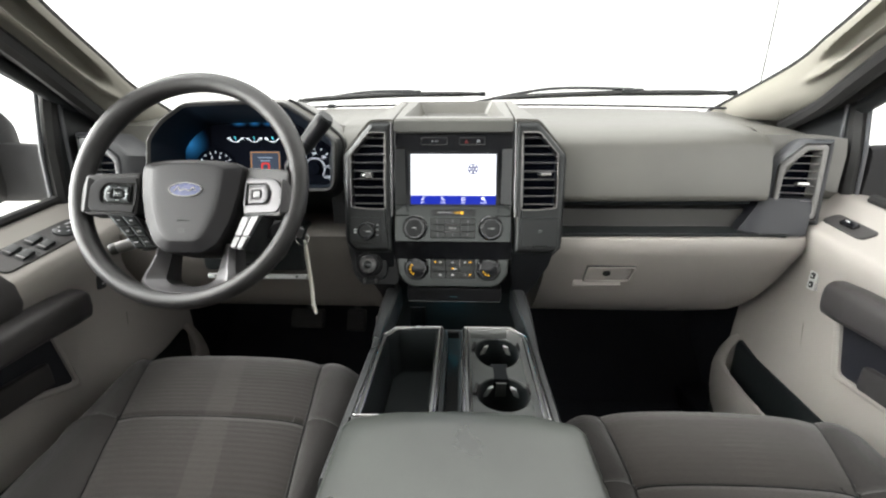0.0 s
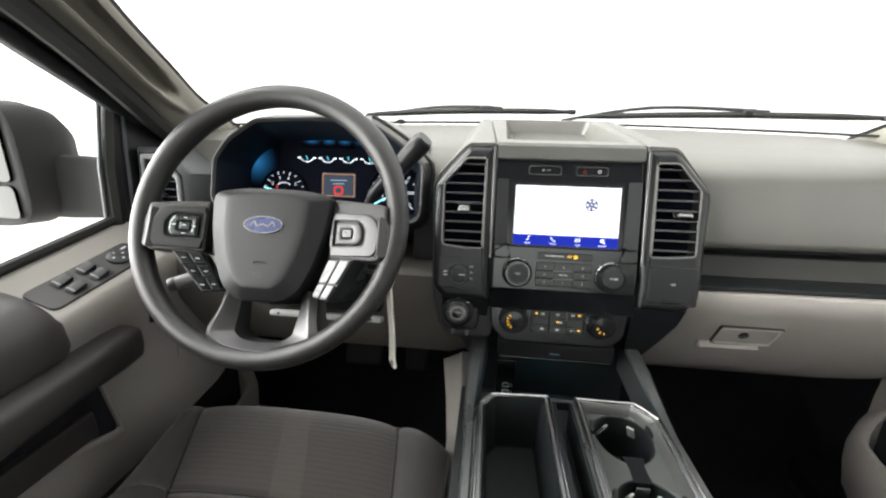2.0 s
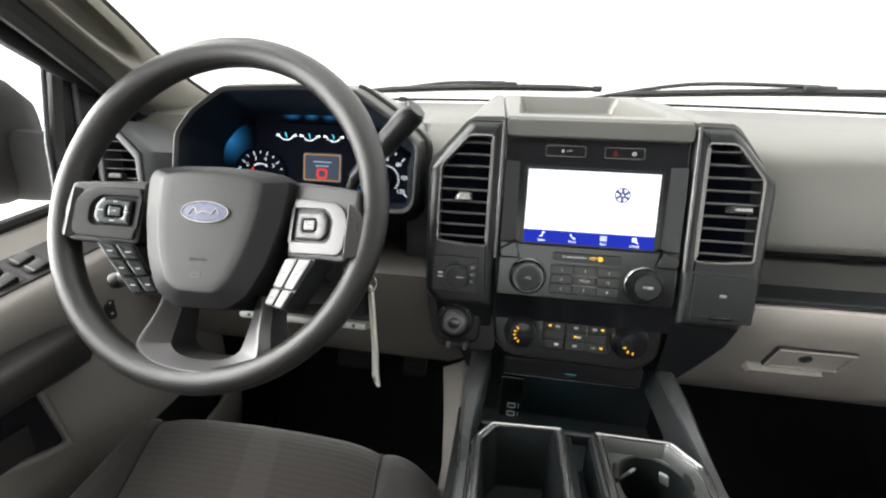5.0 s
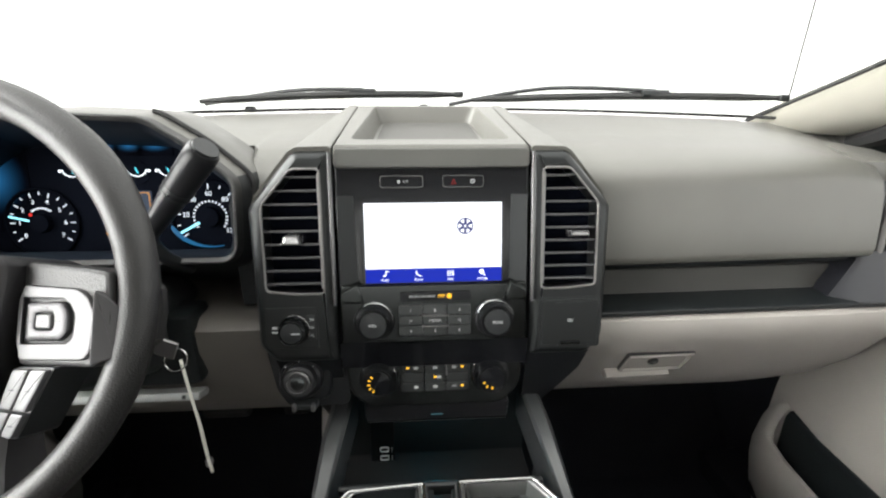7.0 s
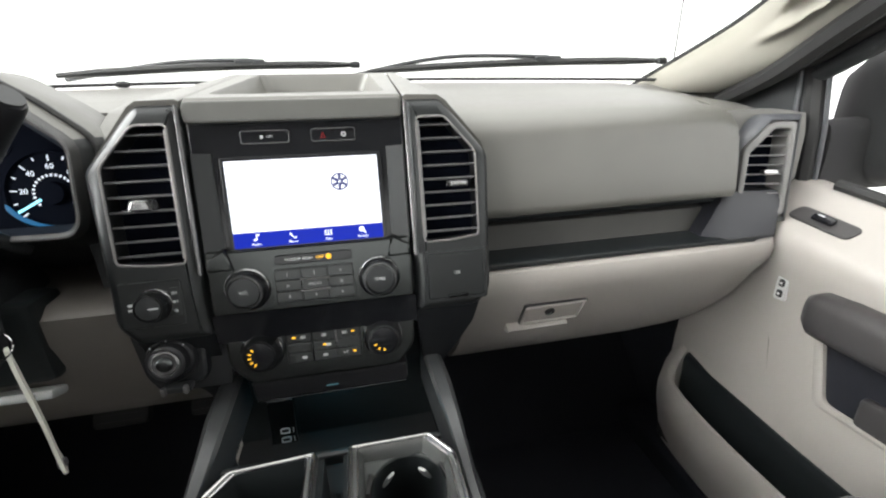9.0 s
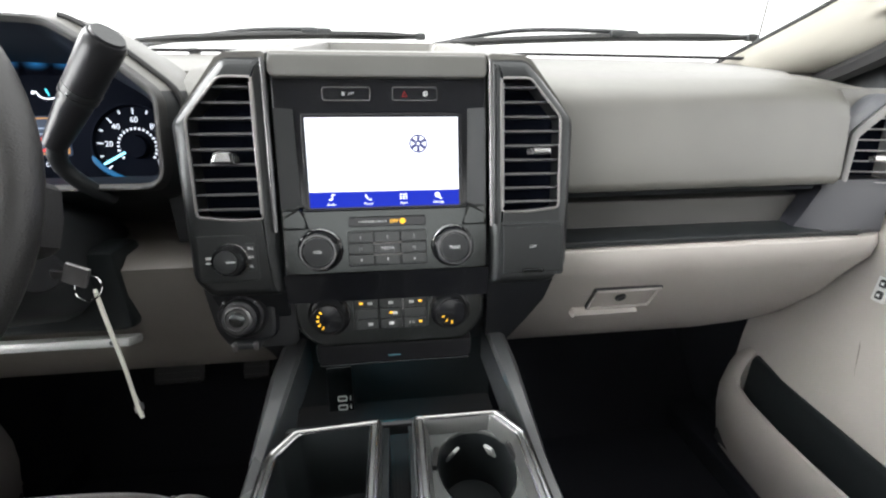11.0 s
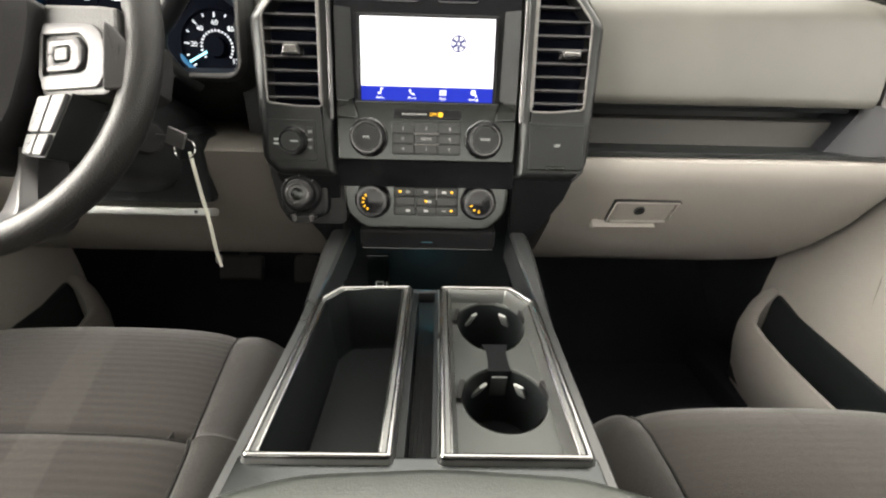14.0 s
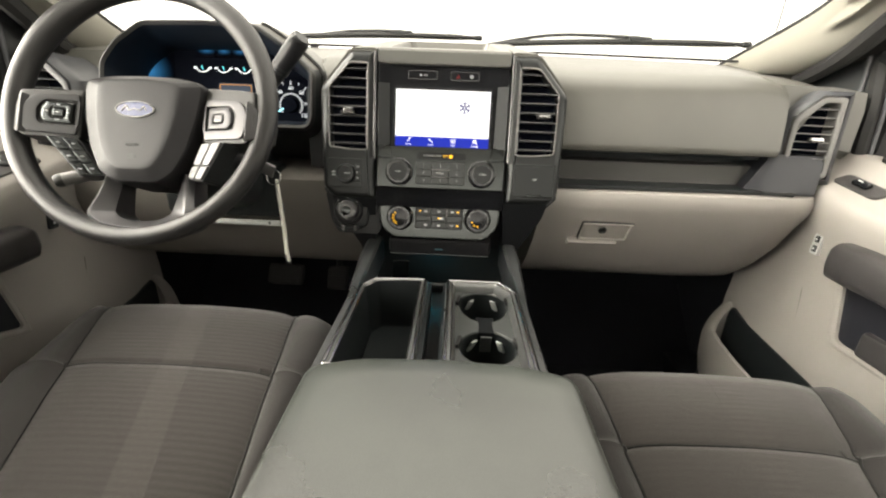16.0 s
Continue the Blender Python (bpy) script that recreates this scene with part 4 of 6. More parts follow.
for i, (w, u) in enumerate((("Audio", -0.062), ("Phone", -0.020), ("Apps", 0.021), ("Settings", 0.062))):
    words(w, 0.0042, S.matrix(u, sv(0.7035), -0.0038), SCREEN_ICON, touch)
    bm = bmesh.new()
    c = sv(0.7108)
    if i == 0:
        box(S(u + 0.001, c + 0.001, -0.004), (0.0012, 0.006, 0.0004), rot=S.rot(), bm=bm)
        box(S(u - 0.001, c - 0.002, -0.004), (0.003, 0.002, 0.0004), rot=S.rot(), bm=bm)
        box(S(u + 0.0024, c + 0.0035, -0.004), (0.004, 0.0014, 0.0004), rot=S.rot(), bm=bm)
    elif i == 1:
        tube([S(u - 0.003, c + 0.003, -0.004), S(u - 0.0015, c - 0.0005, -0.004), S(u + 0.001, c - 0.0025, -0.004), S(u + 0.0035, c - 0.003, -0.004)], [0.0013, 0.0006, 0.0006, 0.0013], seg=6, bm=bm)
    elif i == 2:
        for a in (-0.0032, 0, 0.0032):
            for b in (-0.0024, 0.0, 0.0024):
                box(S(u + a, c + b, -0.004), (0.0021, 0.0015, 0.0004), rot=S.rot(), bm=bm)
    else:
        lathe(S, u - 0.001, c + 0.001, [(0.0032, -0.0042), (0.0032, -0.0038), (0.0019, -0.0038), (0.0019, -0.0042)], 14, bm=bm)
        box(S(u + 0.0025, c - 0.0028, -0.004), (0.0035, 0.0016, 0.0004), rot=S.rot() @ Matrix.Rotation(-0.8, 3, "Z"), bm=bm)
    part("icon", bm, SCREEN_ICON, touch)
for u0, u1 in ((-0.066, -0.012), (0.012, 0.064)):
    b = part("button_bar", ringplate(S, rounded(rect(u0, sv(0.8165), u1, sv(0.8315)), 0.004, 3), rounded(rect(u0 + 0.0012, sv(0.8177), u1 - 0.0012, sv(0.8303)), 0.003, 3), -0.0085, -0.0068, 0.0003), TRIM, stack, "flat button bar above the screen")
    part("button_face", plate(S, rounded(rect(u0 + 0.0014, sv(0.8178), u1 - 0.0014, sv(0.8301)), 0.003, 3), -0.0085, -0.0074), GLOSSBLACK, b)
    c = (u0 + u1) / 2
    if u0 < 0:
        part("symbol", box(S(c - 0.0035, sv(0.824), -0.0072), (0.0032, 0.0038, 0.0004), rot=S.rot()), DIMPRINT, b)
        words("OFF", 0.0042, S.matrix(c + 0.005, sv(0.824), -0.0072), DIMPRINT, b)
    else:
        tri = [(c - 0.0155, sv(0.8205)), (c - 0.0085, sv(0.8205)), (c - 0.012, sv(0.8275))]
        part("hazard_symbol", ringplate(S, tri, inset(tri, 0.0011), -0.0074, -0.007), DIMRED, b, "dim red triangle")
        part("symbol", lathe(S, c + 0.012, sv(0.824), [(0.0028, -0.0074), (0.0028, -0.007), (0.0020, -0.007), (0.0020, -0.0074)], 16), GREY_PRINT, b)

# radio panel
radio = part("radio_panel", plate(S, rounded([(-0.119, sv(0.623)), (0.119, sv(0.623)), (0.119, sv(0.700)), (0.086, sv(0.6985)), (-0.086, sv(0.6985)), (-0.119, sv(0.700))], 0.004, 2), -0.02, 0.0, 0.002), PANEL, stack, "grey radio panel with two knobs and buttons")
slotp = part("airbag_lamp", plate(S, rounded(rect(-0.044, sv(0.6775), 0.046, sv(0.689)), 0.003, 2), -0.002, 0.0022, 0.0008), GLOSSBLACK, radio, "gloss black passenger airbag lamp strip")
words("PASSENGER AIRBAG", 0.0036, S.matrix(-0.016, sv(0.6832), 0.0024), GREY_PRINT, slotp)
words("OFF", 0.0056, S.matrix(0.0085, sv(0.6832), 0.0024), AMBER, slotp)
part("amber_symbol", lathe(S, 0.0185, sv(0.6832), [(0.0036, 0.002), (0.003, 0.0026), (0, 0.0026)], 10), AMBER, slotp)


def knob(u, z, r, h, parent, label, ringmat=CHROME, capmat=None, face=0.0, name="knob"):
    v = sv(z)
    k = part(name, lathe(S, u, v, [(r * 1.18, face), (r * 1.18, face + 0.003), (r * 1.05, face + 0.004), (r, face + 0.006), (r, face + h - 0.004), (r * 0.96, face + h - 0.001), (r * 0.86, face + h), (r * 0.80, face + h - 0.0015), (0, face + h - 0.001)], 36), GLOSSBLACK, parent, label)
    bm = bmesh.new()
    for i in range(36):
        a = 2 * math.pi * i / 36
        box(S(u + r * math.cos(a), v + r * math.sin(a), face + h * 0.55), (0.0012, 0.0016, h * 0.6), rot=S.rot() @ Matrix.Rotation(a, 3, "Z"), bm=bm)
    part("grip", bm, STACK, k)
    part("collar", lathe(S, u, v, [(r * 1.30, face - 0.001), (r * 1.28, face + 0.0028), (r * 1.20, face + 0.0045), (r * 1.12, face + 0.0030), (r * 1.10, face)], 36), CHROME, k, "chrome collar")
    part("knob_ring", lathe(S, u, v, [(r * 0.985, face + h - 0.003), (r * 0.965, face + h + 0.0004), (r * 0.92, face + h + 0.0004), (r * 0.90, face + h - 0.001)], 36), ringmat, k, "bright knob ring")
    part("knob_cap", lathe(S, u, v, [(r * 0.82, face + h - 0.003), (r * 0.80, face + h + 0.0002), (r * 0.3, face + h + 0.001), (0, face + h + 0.001)], 30), capmat or PANEL, k)
    return k


k = knob(-0.077, 0.653, 0.0200, 0.020, radio, "black volume knob with chrome ring", DARKCHROME, DARK)
words("VOL", 0.005, S.matrix(-0.077, sv(0.653), 0.0213), GREY_PRINT, k)
k = knob(0.077, 0.653, 0.0200, 0.020, radio, "black tuning knob with chrome ring", DARKCHROME, DARK)
words("TUNE", 0.005, S.matrix(0.077, sv(0.653), 0.0213), GREY_PRINT, k)
keys = part("key_block", plate(S, rounded(rect(-0.046, sv(0.632), 0.046, sv(0.673)), 0.003, 2), -0.002, 0.001, 0.0005), DARK, radio)
for r_, row in enumerate((("1", "2", "3"), ("|<", "MEDIA", ">|"), ("4", "5", "6"))):
    for c_, w in enumerate(row):
        u, z = -0.031 + 0.031 * c_, 0.6655 - 0.013 * r_
        b = part("key", plate(S, rounded(rect(u - 0.0148, sv(z - 0.0060), u + 0.0148, sv(z + 0.0060)), 0.0015, 1), 0.0, 0.0035 if r_ == 1 and c_ == 1 else 0.0025, 0.0008), KEYCAP, radio)
        words(w, 0.0052, S.matrix(u, sv(z), 0.0038), GREY_PRINT, b)
for z in (0.6588, 0.6455):
    part("key_ledge", box(S(0, sv(z), 0.003), (0.034, 0.002, 0.006), rot=S.rot(), bevel=0.0008), SATIN, radio, "pale ledge of the middle key")

# black band between radio and climate panels
part("band", loft([[S(-0.122, sv(0.624), -0.002), S(0.122, sv(0.624), -0.002), S(0.122, sv(0.588), -0.012), S(-0.122, sv(0.588), -0.012)], [S(-0.122, sv(0.624), -0.05), S(0.122, sv(0.624), -0.05), S(0.122, sv(0.588), -0.05), S(-0.122, sv(0.588), -0.05)]]), GLOSSBLACK, stack, "gloss black band")
# climate panel
C = Plane((0, 0.8145, 0.5625), (1, 0, 0), (0, 0.211, 0.9775))
cl = rounded([(-0.092, -0.042), (0.092, -0.042), (0.117, -0.018), (0.120, 0.027), (-0.120, 0.027), (-0.117, -0.018)], 0.014, 4)
climate = part("climate_panel", plate(C, cl, -0.03, 0.0, 0.003), CLIMATE, stack, "grey climate control panel with amber lamps")
S_keep = S
S, sv_keep = C, sv
sv = lambda z: z - 0.5625
for u, lab in ((-0.0765, "black fan speed knob with amber marks"), (0.0755, "black temperature knob with amber marks")):
    k = knob(u, 0.563, 0.0205, 0.018, climate, lab, DARKCHROME, GLOSSBLACK)
    bm = bmesh.new()
    for i in range(5 if u < 0 else 3):
        a = radians(130 + i * 28) if u < 0 else radians(200 + i * 35)
        box(C(u + 0.0115 * math.cos(a), 0.0005 + 0.0115 * math.sin(a), 0.0192), (0.0034, 0.0017, 0.0005), rot=C.rot() @ Matrix.Rotation(a, 3, "Z"), bm=bm)
    part("amber_marks", bm, AMBER, k)
part("button_block", plate(C, rounded(rect(-0.047, -0.021, 0.047, 0.021), 0.003, 2), -0.002, 0.001, 0.0005), DARK, climate)
for r_ in range(3):
    for c_ in range(3):
        u, v = -0.030 + 0.030 * c_, 0.0135 - 0.0135 * r_
        b = part("button", plate(C, rounded(rect(u - 0.0138, v - 0.0058, u + 0.0138, v + 0.0058), 0.0015, 1), 0.0, 0.003, 0.0008), KEYCAP, climate)
        if (r_, c_) in ((0, 0), (0, 2), (1, 1), (2, 2)):
            part("lamp", box(C(u + (-0.007 if c_ == 0 else 0.007 if c_ == 2 else 0), v + 0.0005, 0.0032), (0.004, 0.0024, 0.0005), rot=C.rot()), AMBER, b, "amber lamp")
        if (r_, c_) == (2, 2):
            words("A/C", 0.0045, C.matrix(u - 0.004, v, 0.0033), GREY_PRINT, b)
        elif (r_, c_) not in ((1, 0), (1, 2)):
            part("symbol", box(C(u + (0.004 if c_ == 0 else -0.004 if c_ == 2 else 0.005 * (r_ == 1)), v, 0.0032), (0.006, 0.0035, 0.0004), rot=C.rot()), GREY_PRINT, b)
for u in (-0.0148, 0.0152):
    part("divider", box(C(u, 0.012 if u > 0 else 0.0, 0.0034), (0.0016, 0.018 if u > 0 else 0.040, 0.0012), rot=C.rot(), bevel=0.0004), SATIN if u > 0 else STACK, climate, "thin upright divider")
S, sv = S_keep, sv_keep

# four-wheel-drive switch, trailer brake and 12 V cover
sw = part("drive_switch", plate(S, rounded(rect(-0.212, sv(0.621), -0.147, sv(0.673)), 0.004, 3), -0.004, 0.002, 0.001), VENTFRAME, stack, "drive mode switch panel with round knob")
k = knob(-0.176, 0.646, 0.0155, 0.019, sw, "", STACK, DARK, 0.001)
part("pointer", box(S(-0.170, sv(0.646), 0.0213), (0.010, 0.0016, 0.0006), rot=S.rot()), GREY_PRINT, k)
keyp = part("side_keys", plate(S, rounded(rect(-0.1595, sv(0.632), -0.1495, sv(0.664)), 0.002, 2), 0.0, 0.0035, 0.001), DARK, sw)
for i, w in enumerate(("2H", "4H", "4L")):
    words(w, 0.005, S.matrix(-0.1545, sv(0.658 - 0.010 * i), 0.0037), GREY_PRINT, keyp)
part("symbol", box(S(-0.2005, sv(0.648), 0.0023), (0.006, 0.003, 0.0004), rot=S.rot()), GREY_PRINT, sw)
part("symbol", box(S(-0.2005, sv(0.6425), 0.0023), (0.007, 0.0022, 0.0004), rot=S.rot()), GREY_PRINT, sw)
TB = Plane((-0.176, 0.808, 0.573), (1, 0, 0), (0, 0.25, 0.97))
part("lower_corner", plate(TB, rounded([(-0.044, 0.034), (0.056, 0.034), (0.056, -0.040), (-0.018, -0.040), (-0.032, -0.020)], 0.006, 3), -0.05, -0.012, 0.003), CHEEK, stack)
part("brake_shell", plate(TB, rounded(rect(-0.031, -0.034, 0.037, 0.036), 0.018, 4), -0.02, -0.002, 0.004), CHEEK, stack, "rounded black shell round the trailer brake control")
tb = part("trailer_brake", lathe(TB, 0, 0, [(0.0285, -0.01), (0.0275, 0.004), (0.0255, 0.008), (0.0235, 0.009), (0.0225, 0.005), (0.021, 0.005), (0.0205, 0.017), (0.018, 0.019), (0.0, 0.019)], 32), DEEP, stack, "round black trailer brake control")
part("gain_ring", lathe(TB, 0, 0, [(0.0165, 0.017), (0.016, 0.0205), (0.0135, 0.021), (0.0125, 0.0195)], 28), TRIM, tb, "gunmetal gain ring")
part("gain_cap", lathe(TB, 0, 0, [(0.009, 0.018), (0.0088, 0.0215), (0.006, 0.0225), (0, 0.0225)], 24), STACK, tb)
for a in (0.8, 1.57, 2.34):
    part("mark", box(TB(0.0255 * math.cos(a), 0.0255 * math.sin(a), 0.0102), (0.003, 0.0012, 0.0004), rot=TB.rot() @ Matrix.Rotation(a, 3, "Z")), GREY_PRINT, tb)
part("slide", box((-0.170, 0.792, 0.543), (0.032, 0.014, 0.008), bevel=0.002), DARK, tb)
for x in (-0.182, -0.158):
    part("slide_tip", box((x, 0.782, 0.546), (0.005, 0.007, 0.010), bevel=0.0015), SATIN, tb, "pale slide tip")
ov = part("outlet_cover", plate(S, rounded(rect(0.138, sv(0.6155), 0.2125, sv(0.674)), 0.003, 3), -0.004, 0.0035, 0.0015), VENTFRAME, stack, "square hinged power outlet cover")
part("cover_groove", ringplate(S, rounded(rect(0.1345, sv(0.612), 0.216, sv(0.6775)), 0.004, 3), rounded(rect(0.1375, sv(0.615), 0.213, sv(0.6745)), 0.003, 3), -0.002, 0.0012), DARK, ov)
part("hinge_slot", box(S(0.175, sv(0.6705), 0.0035), (0.036, 0.0016, 0.0012), rot=S.rot()), DARK, ov)
part("pull_lip", box(S(0.176, sv(0.6185), 0.004), (0.026, 0.005, 0.004), rot=S.rot(), bevel=0.001), PANEL, ov, "lighter pull lip")
words("12V", 0.0055, S.matrix(0.176, sv(0.6475), 0.0037), GREY_PRINT, ov)

# ---- steering column, gear lever, key ----
tilt = radians(25.2)
W = Plane((-0.439, 0.6645, 0.7570), (1, 0, 0), (0, math.sin(tilt), math.cos(tilt)))
column = thing("steering_column", (-0.443, 0.86, 0.60), "black plastic steering column shroud", "steering column")
sq = lambda a, b, u0=0.0, v0=0.0, k=20, e=3.0: [(u0 + a * math.copysign(abs(math.cos(t)) ** (2 / e), math.cos(t)), v0 + b * math.copysign(abs(math.sin(t)) ** (2 / e), math.sin(t))) for t in np.linspace(0, 2 * math.pi, k, endpoint=False)]
rings = [[W(u, v, d) for u, v in sq(a, b, 0, v0)] for d, a, b, v0 in ((-0.045, 0.058, 0.05, -0.02), (-0.055, 0.068, 0.062, -0.025), (-0.13, 0.078, 0.07, -0.03), (-0.20, 0.085, 0.075, -0.03), (-0.30, 0.085, 0.075, -0.03))]
part("shroud", loft(rings), DARK, column)
part("ignition_barrel", lathe(Plane((-0.352, 0.772, 0.655), V((0.55, 0.80, 0.0)), (0, 0, 1)), 0, 0, [(0.022, -0.04), (0.022, 0.008), (0.018, 0.013), (0.0, 0.013)], 24), DEEP, column, "round ignition lock barrel")

stalk = thing("indicator_stalk", (-0.515, 0.80, 0.672), "indicator stalk behind the wheel, arm coloured as lit, dark rounded tip", "stalk")
pts = [V((-0.510, 0.800, 0.662)).lerp(V((-0.644, 0.704, 0.632)), t) for t in (0, 0.3, 0.6, 0.72, 0.93, 1.0)]
# the light falling on the arm is put into its pale colour
part("arm", tube(pts, [0.008, 0.008, 0.0095, 0.011, 0.011, 0.009], seg=14), PALETRIM, stalk, "stalk arm coloured pale for the light on it")
part("tip", tube([pts[4], pts[4].lerp(pts[5], 0.6), pts[5]], [0.0113, 0.0115, 0.0092], seg=14), HOODLIP, stalk)

lever = thing("gear_lever", (-0.335, 0.845, 0.715), "black column gear lever with a fat cylindrical grip", "gear lever")
pts = spline([(-0.325, 0.875, 0.705), (-0.336, 0.850, 0.728), (-0.342, 0.835, 0.755), (-0.322, 0.819, 0.785)], 5)
part("stem", tube(pts, [0.0086] * len(pts), seg=14), DARK, lever)
pts = [V((-0.331, 0.822, 0.774)).lerp(V((-0.236, 0.788, 0.869)), t) for t in (0, 0.12, 0.3, 0.42, 0.46, 0.5, 0.9, 0.97, 1.0)]
part("grip", tube(pts, [0.0105, 0.0118, 0.0132, 0.0143, 0.0136, 0.0153, 0.0166, 0.0164, 0.0146], seg=22), DEEP, lever, "black grip")
for t in (0.50, 0.56):
    c_ = V((-0.331, 0.822, 0.774)).lerp(V((-0.236, 0.788, 0.869)), t)
    d_ = V((0.095, -0.034, 0.095)).normalized()
    part("grip_rib", tube([c_ - d_ * 0.002, c_ + d_ * 0.002], 0.0149 + 0.002 * t, seg=22), DARK, lever)
part("end_cap", tube([V((-0.2372, 0.7884, 0.8678)), V((-0.2338, 0.7872, 0.8712))], [0.0138, 0.0130], seg=22), DARK, lever, "dished end cap")
part("mode_button", box((-0.281, 0.793, 0.824), (0.008, 0.008, 0.013), rot=Matrix.Rotation(radians(45), 3, "Y"), bevel=0.003), STACK, lever)

key = thing("ignition_key", (-0.30, 0.755, 0.65), "metal key with a ring and a hanging pale strip tag", "key")
part("key_head", box((-0.300, 0.753, 0.6575), (0.022, 0.005, 0.022), rot=Matrix.Rotation(radians(25), 3, "Y"), bevel=0.002), SATIN, key, "silver key head")
part("key_blade", box((-0.318, 0.760, 0.6555), (0.026, 0.003, 0.008), rot=Matrix.Rotation(radians(-20), 3, "Z")), SATIN, key)
part("ring", tube([(-0.291 + 0.0125 * math.cos(a), 0.750 + 0.005 * math.sin(a), 0.6445 + 0.0115 * math.sin(a)) for a in np.linspace(0, 6.283, 24, endpoint=False)], 0.0009, seg=6, loop=True), CHROME, key, "wire key ring")
pts = spline([(-0.287, 0.752, 0.640), (-0.2865, 0.753, 0.60), (-0.284, 0.753, 0.55), (-0.284, 0.753, 0.505), (-0.283, 0.754, 0.484)], 4)
TAG = surface("pale plastic tag", (0.62, 0.62, 0.55), 0.4, bump=0.05)
rings = [[tuple(p + V((-0.57, 0.82, 0)) * (a * w * 3.6) + V((0.82, 0.57, 0)) * (b * 0.0016)) for a, b in ((-1, -1), (1, -1), (1, 1), (-1, 1))] for p, w in zip(pts, [0.0016, 0.002, 0.0026, 0.003, 0.003, 0.003, 0.003, 0.0032, 0.003, 0.003, 0.003, 0.003, 0.003, 0.0038, 0.004, 0.0036, 0.002])]
part("tag", loft(rings), TAG, key, "thin pale hanging strip tag")
part("tag_clip", box((-0.283, 0.753, 0.494), (0.007, 0.009, 0.010), bevel=0.002), SATIN, key)

# ---- steering wheel ----
wheel = thing("steering_wheel", tuple(W(0, 0, -0.03)), "dark four-spoke steering wheel with satin grey trim", "steering wheel")
R, r = 0.1878, 0.0148
rings = []
n = 96
for i in range(n):
    a = 2 * math.pi * i / n
    low = max(0.0, -math.sin(a))
    thick = r * (1.0 + 0.10 * max(0, math.sin(a)) ** 2)
    # thumb swells at ten and two, slimmer at the bottom
    thick *= 1 + 0.10 * math.exp(-((math.degrees(a) % 360 - 40) / 16) ** 2) + 0.10 * math.exp(-((math.degrees(a) % 360 - 140) / 16) ** 2)
    cu, cv = R * math.cos(a), R * math.sin(a)
    rings.append([W(cu + thick * math.cos(q) * math.cos(a), cv + thick * math.cos(q) * math.sin(a), 1.05 * thick * math.sin(q)) for q in np.linspace(0, 2 * math.pi, 18, endpoint=False)])
bm = loft(rings + [rings[0]], caps=False)
bmesh.ops.remove_doubles(bm, verts=bm.verts, dist=1e-6)
part("rim", bm, URETHANE, wheel, "thick dark grained rim")

RIM = W
W = Plane(RIM(0.009, -0.013, 0.0), RIM.u, RIM.v)
hubp = [(-0.030, -0.104), (0.030, -0.104), (0.052, -0.088), (0.068, -0.05), (0.078, -0.005), (0.083, 0.036), (0.079, 0.048), (0.045, 0.053), (0.0, 0.0545), (-0.045, 0.053), (-0.079, 0.048), (-0.083, 0.036), (-0.078, -0.005), (-0.068, -0.05), (-0.052, -0.088)]
facep = [(-0.022, -0.086), (0.022, -0.086), (0.036, -0.072), (0.048, -0.040), (0.056, 0.0), (0.0585, 0.032), (0.056, 0.040), (0.035, 0.0445), (0.0, 0.046), (-0.035, 0.0445), (-0.056, 0.040), (-0.0585, 0.032), (-0.056, 0.0), (-0.048, -0.040), (-0.036, -0.072)]


def hub_ring(d, t):
    """An outline between the hub's edge (0) and its raised face (1)."""
    return [W(u * 1.055, v + 0.004 * max(0.0, v / 0.05) - 0.05 * min(0.0, v), d) for u, v in rounded([tuple(V(p).lerp(V(q), t)) for p, q in zip(hubp, facep)], 0.008, 2)]


rings = [hub_ring(-0.06, -0.05), hub_ring(-0.006, 0.0), hub_ring(0.006, 0.02), hub_ring(0.0105, 0.12), hub_ring(0.0178, 0.86), hub_ring(0.0195, 1.0), hub_ring(0.0205, 1.16), hub_ring(0.021, 1.6)]
hub = part("hub", loft(rings), HUB, wheel, "dark grained airbag cover with sloping flanks")
ell = lambda a, b, v0=0.0: [(a * math.cos(t), v0 + b * math.sin(t)) for t in np.linspace(0, 2 * math.pi, 32, endpoint=False)]
badge = part("badge_field", plate(W, ell(0.0265, 0.0105, 0.004), 0.0195, 0.0225, 0.001), BLUE, hub, "blue enamel oval badge")
part("badge_ring", ringplate(W, ell(0.0279, 0.0119, 0.004), ell(0.0264, 0.0104, 0.004), 0.0195, 0.0232, 0.0005), PALETRIM, hub, "pale badge ring")
bm = bmesh.new()
pts = spline([W(-0.018, 0.001, 0.0228), W(-0.012, 0.008, 0.0228), W(-0.008, 0.002, 0.0228), W(0.0, 0.0045, 0.0228), W(0.008, 0.002, 0.0228), W(0.013, 0.008, 0.0228), W(0.017, 0.002, 0.0228)], 4)
tube(pts, 0.0010, seg=6, bm=bm)
part("badge_stroke", bm, PALETRIM, hub, "pale flourish on the badge")
words("AIRBAG", 0.006, W.matrix(0.0, -0.047, 0.0214), DARK, hub)
part("emblem", ringplate(W, rounded(rect(-0.006, -0.066, 0.006, -0.060), 0.002, 2), rounded(rect(-0.0045, -0.0645, 0.0045, -0.0615), 0.001, 2), 0.019, 0.0214), DARK, hub)
part("spoke_core", loft([[W(u, v, d) for u, v in sq(0.176, 0.036, 0, 0.002, 24, 6)] for d in (-0.045, -0.034, -0.024)]), URETHANE, wheel)
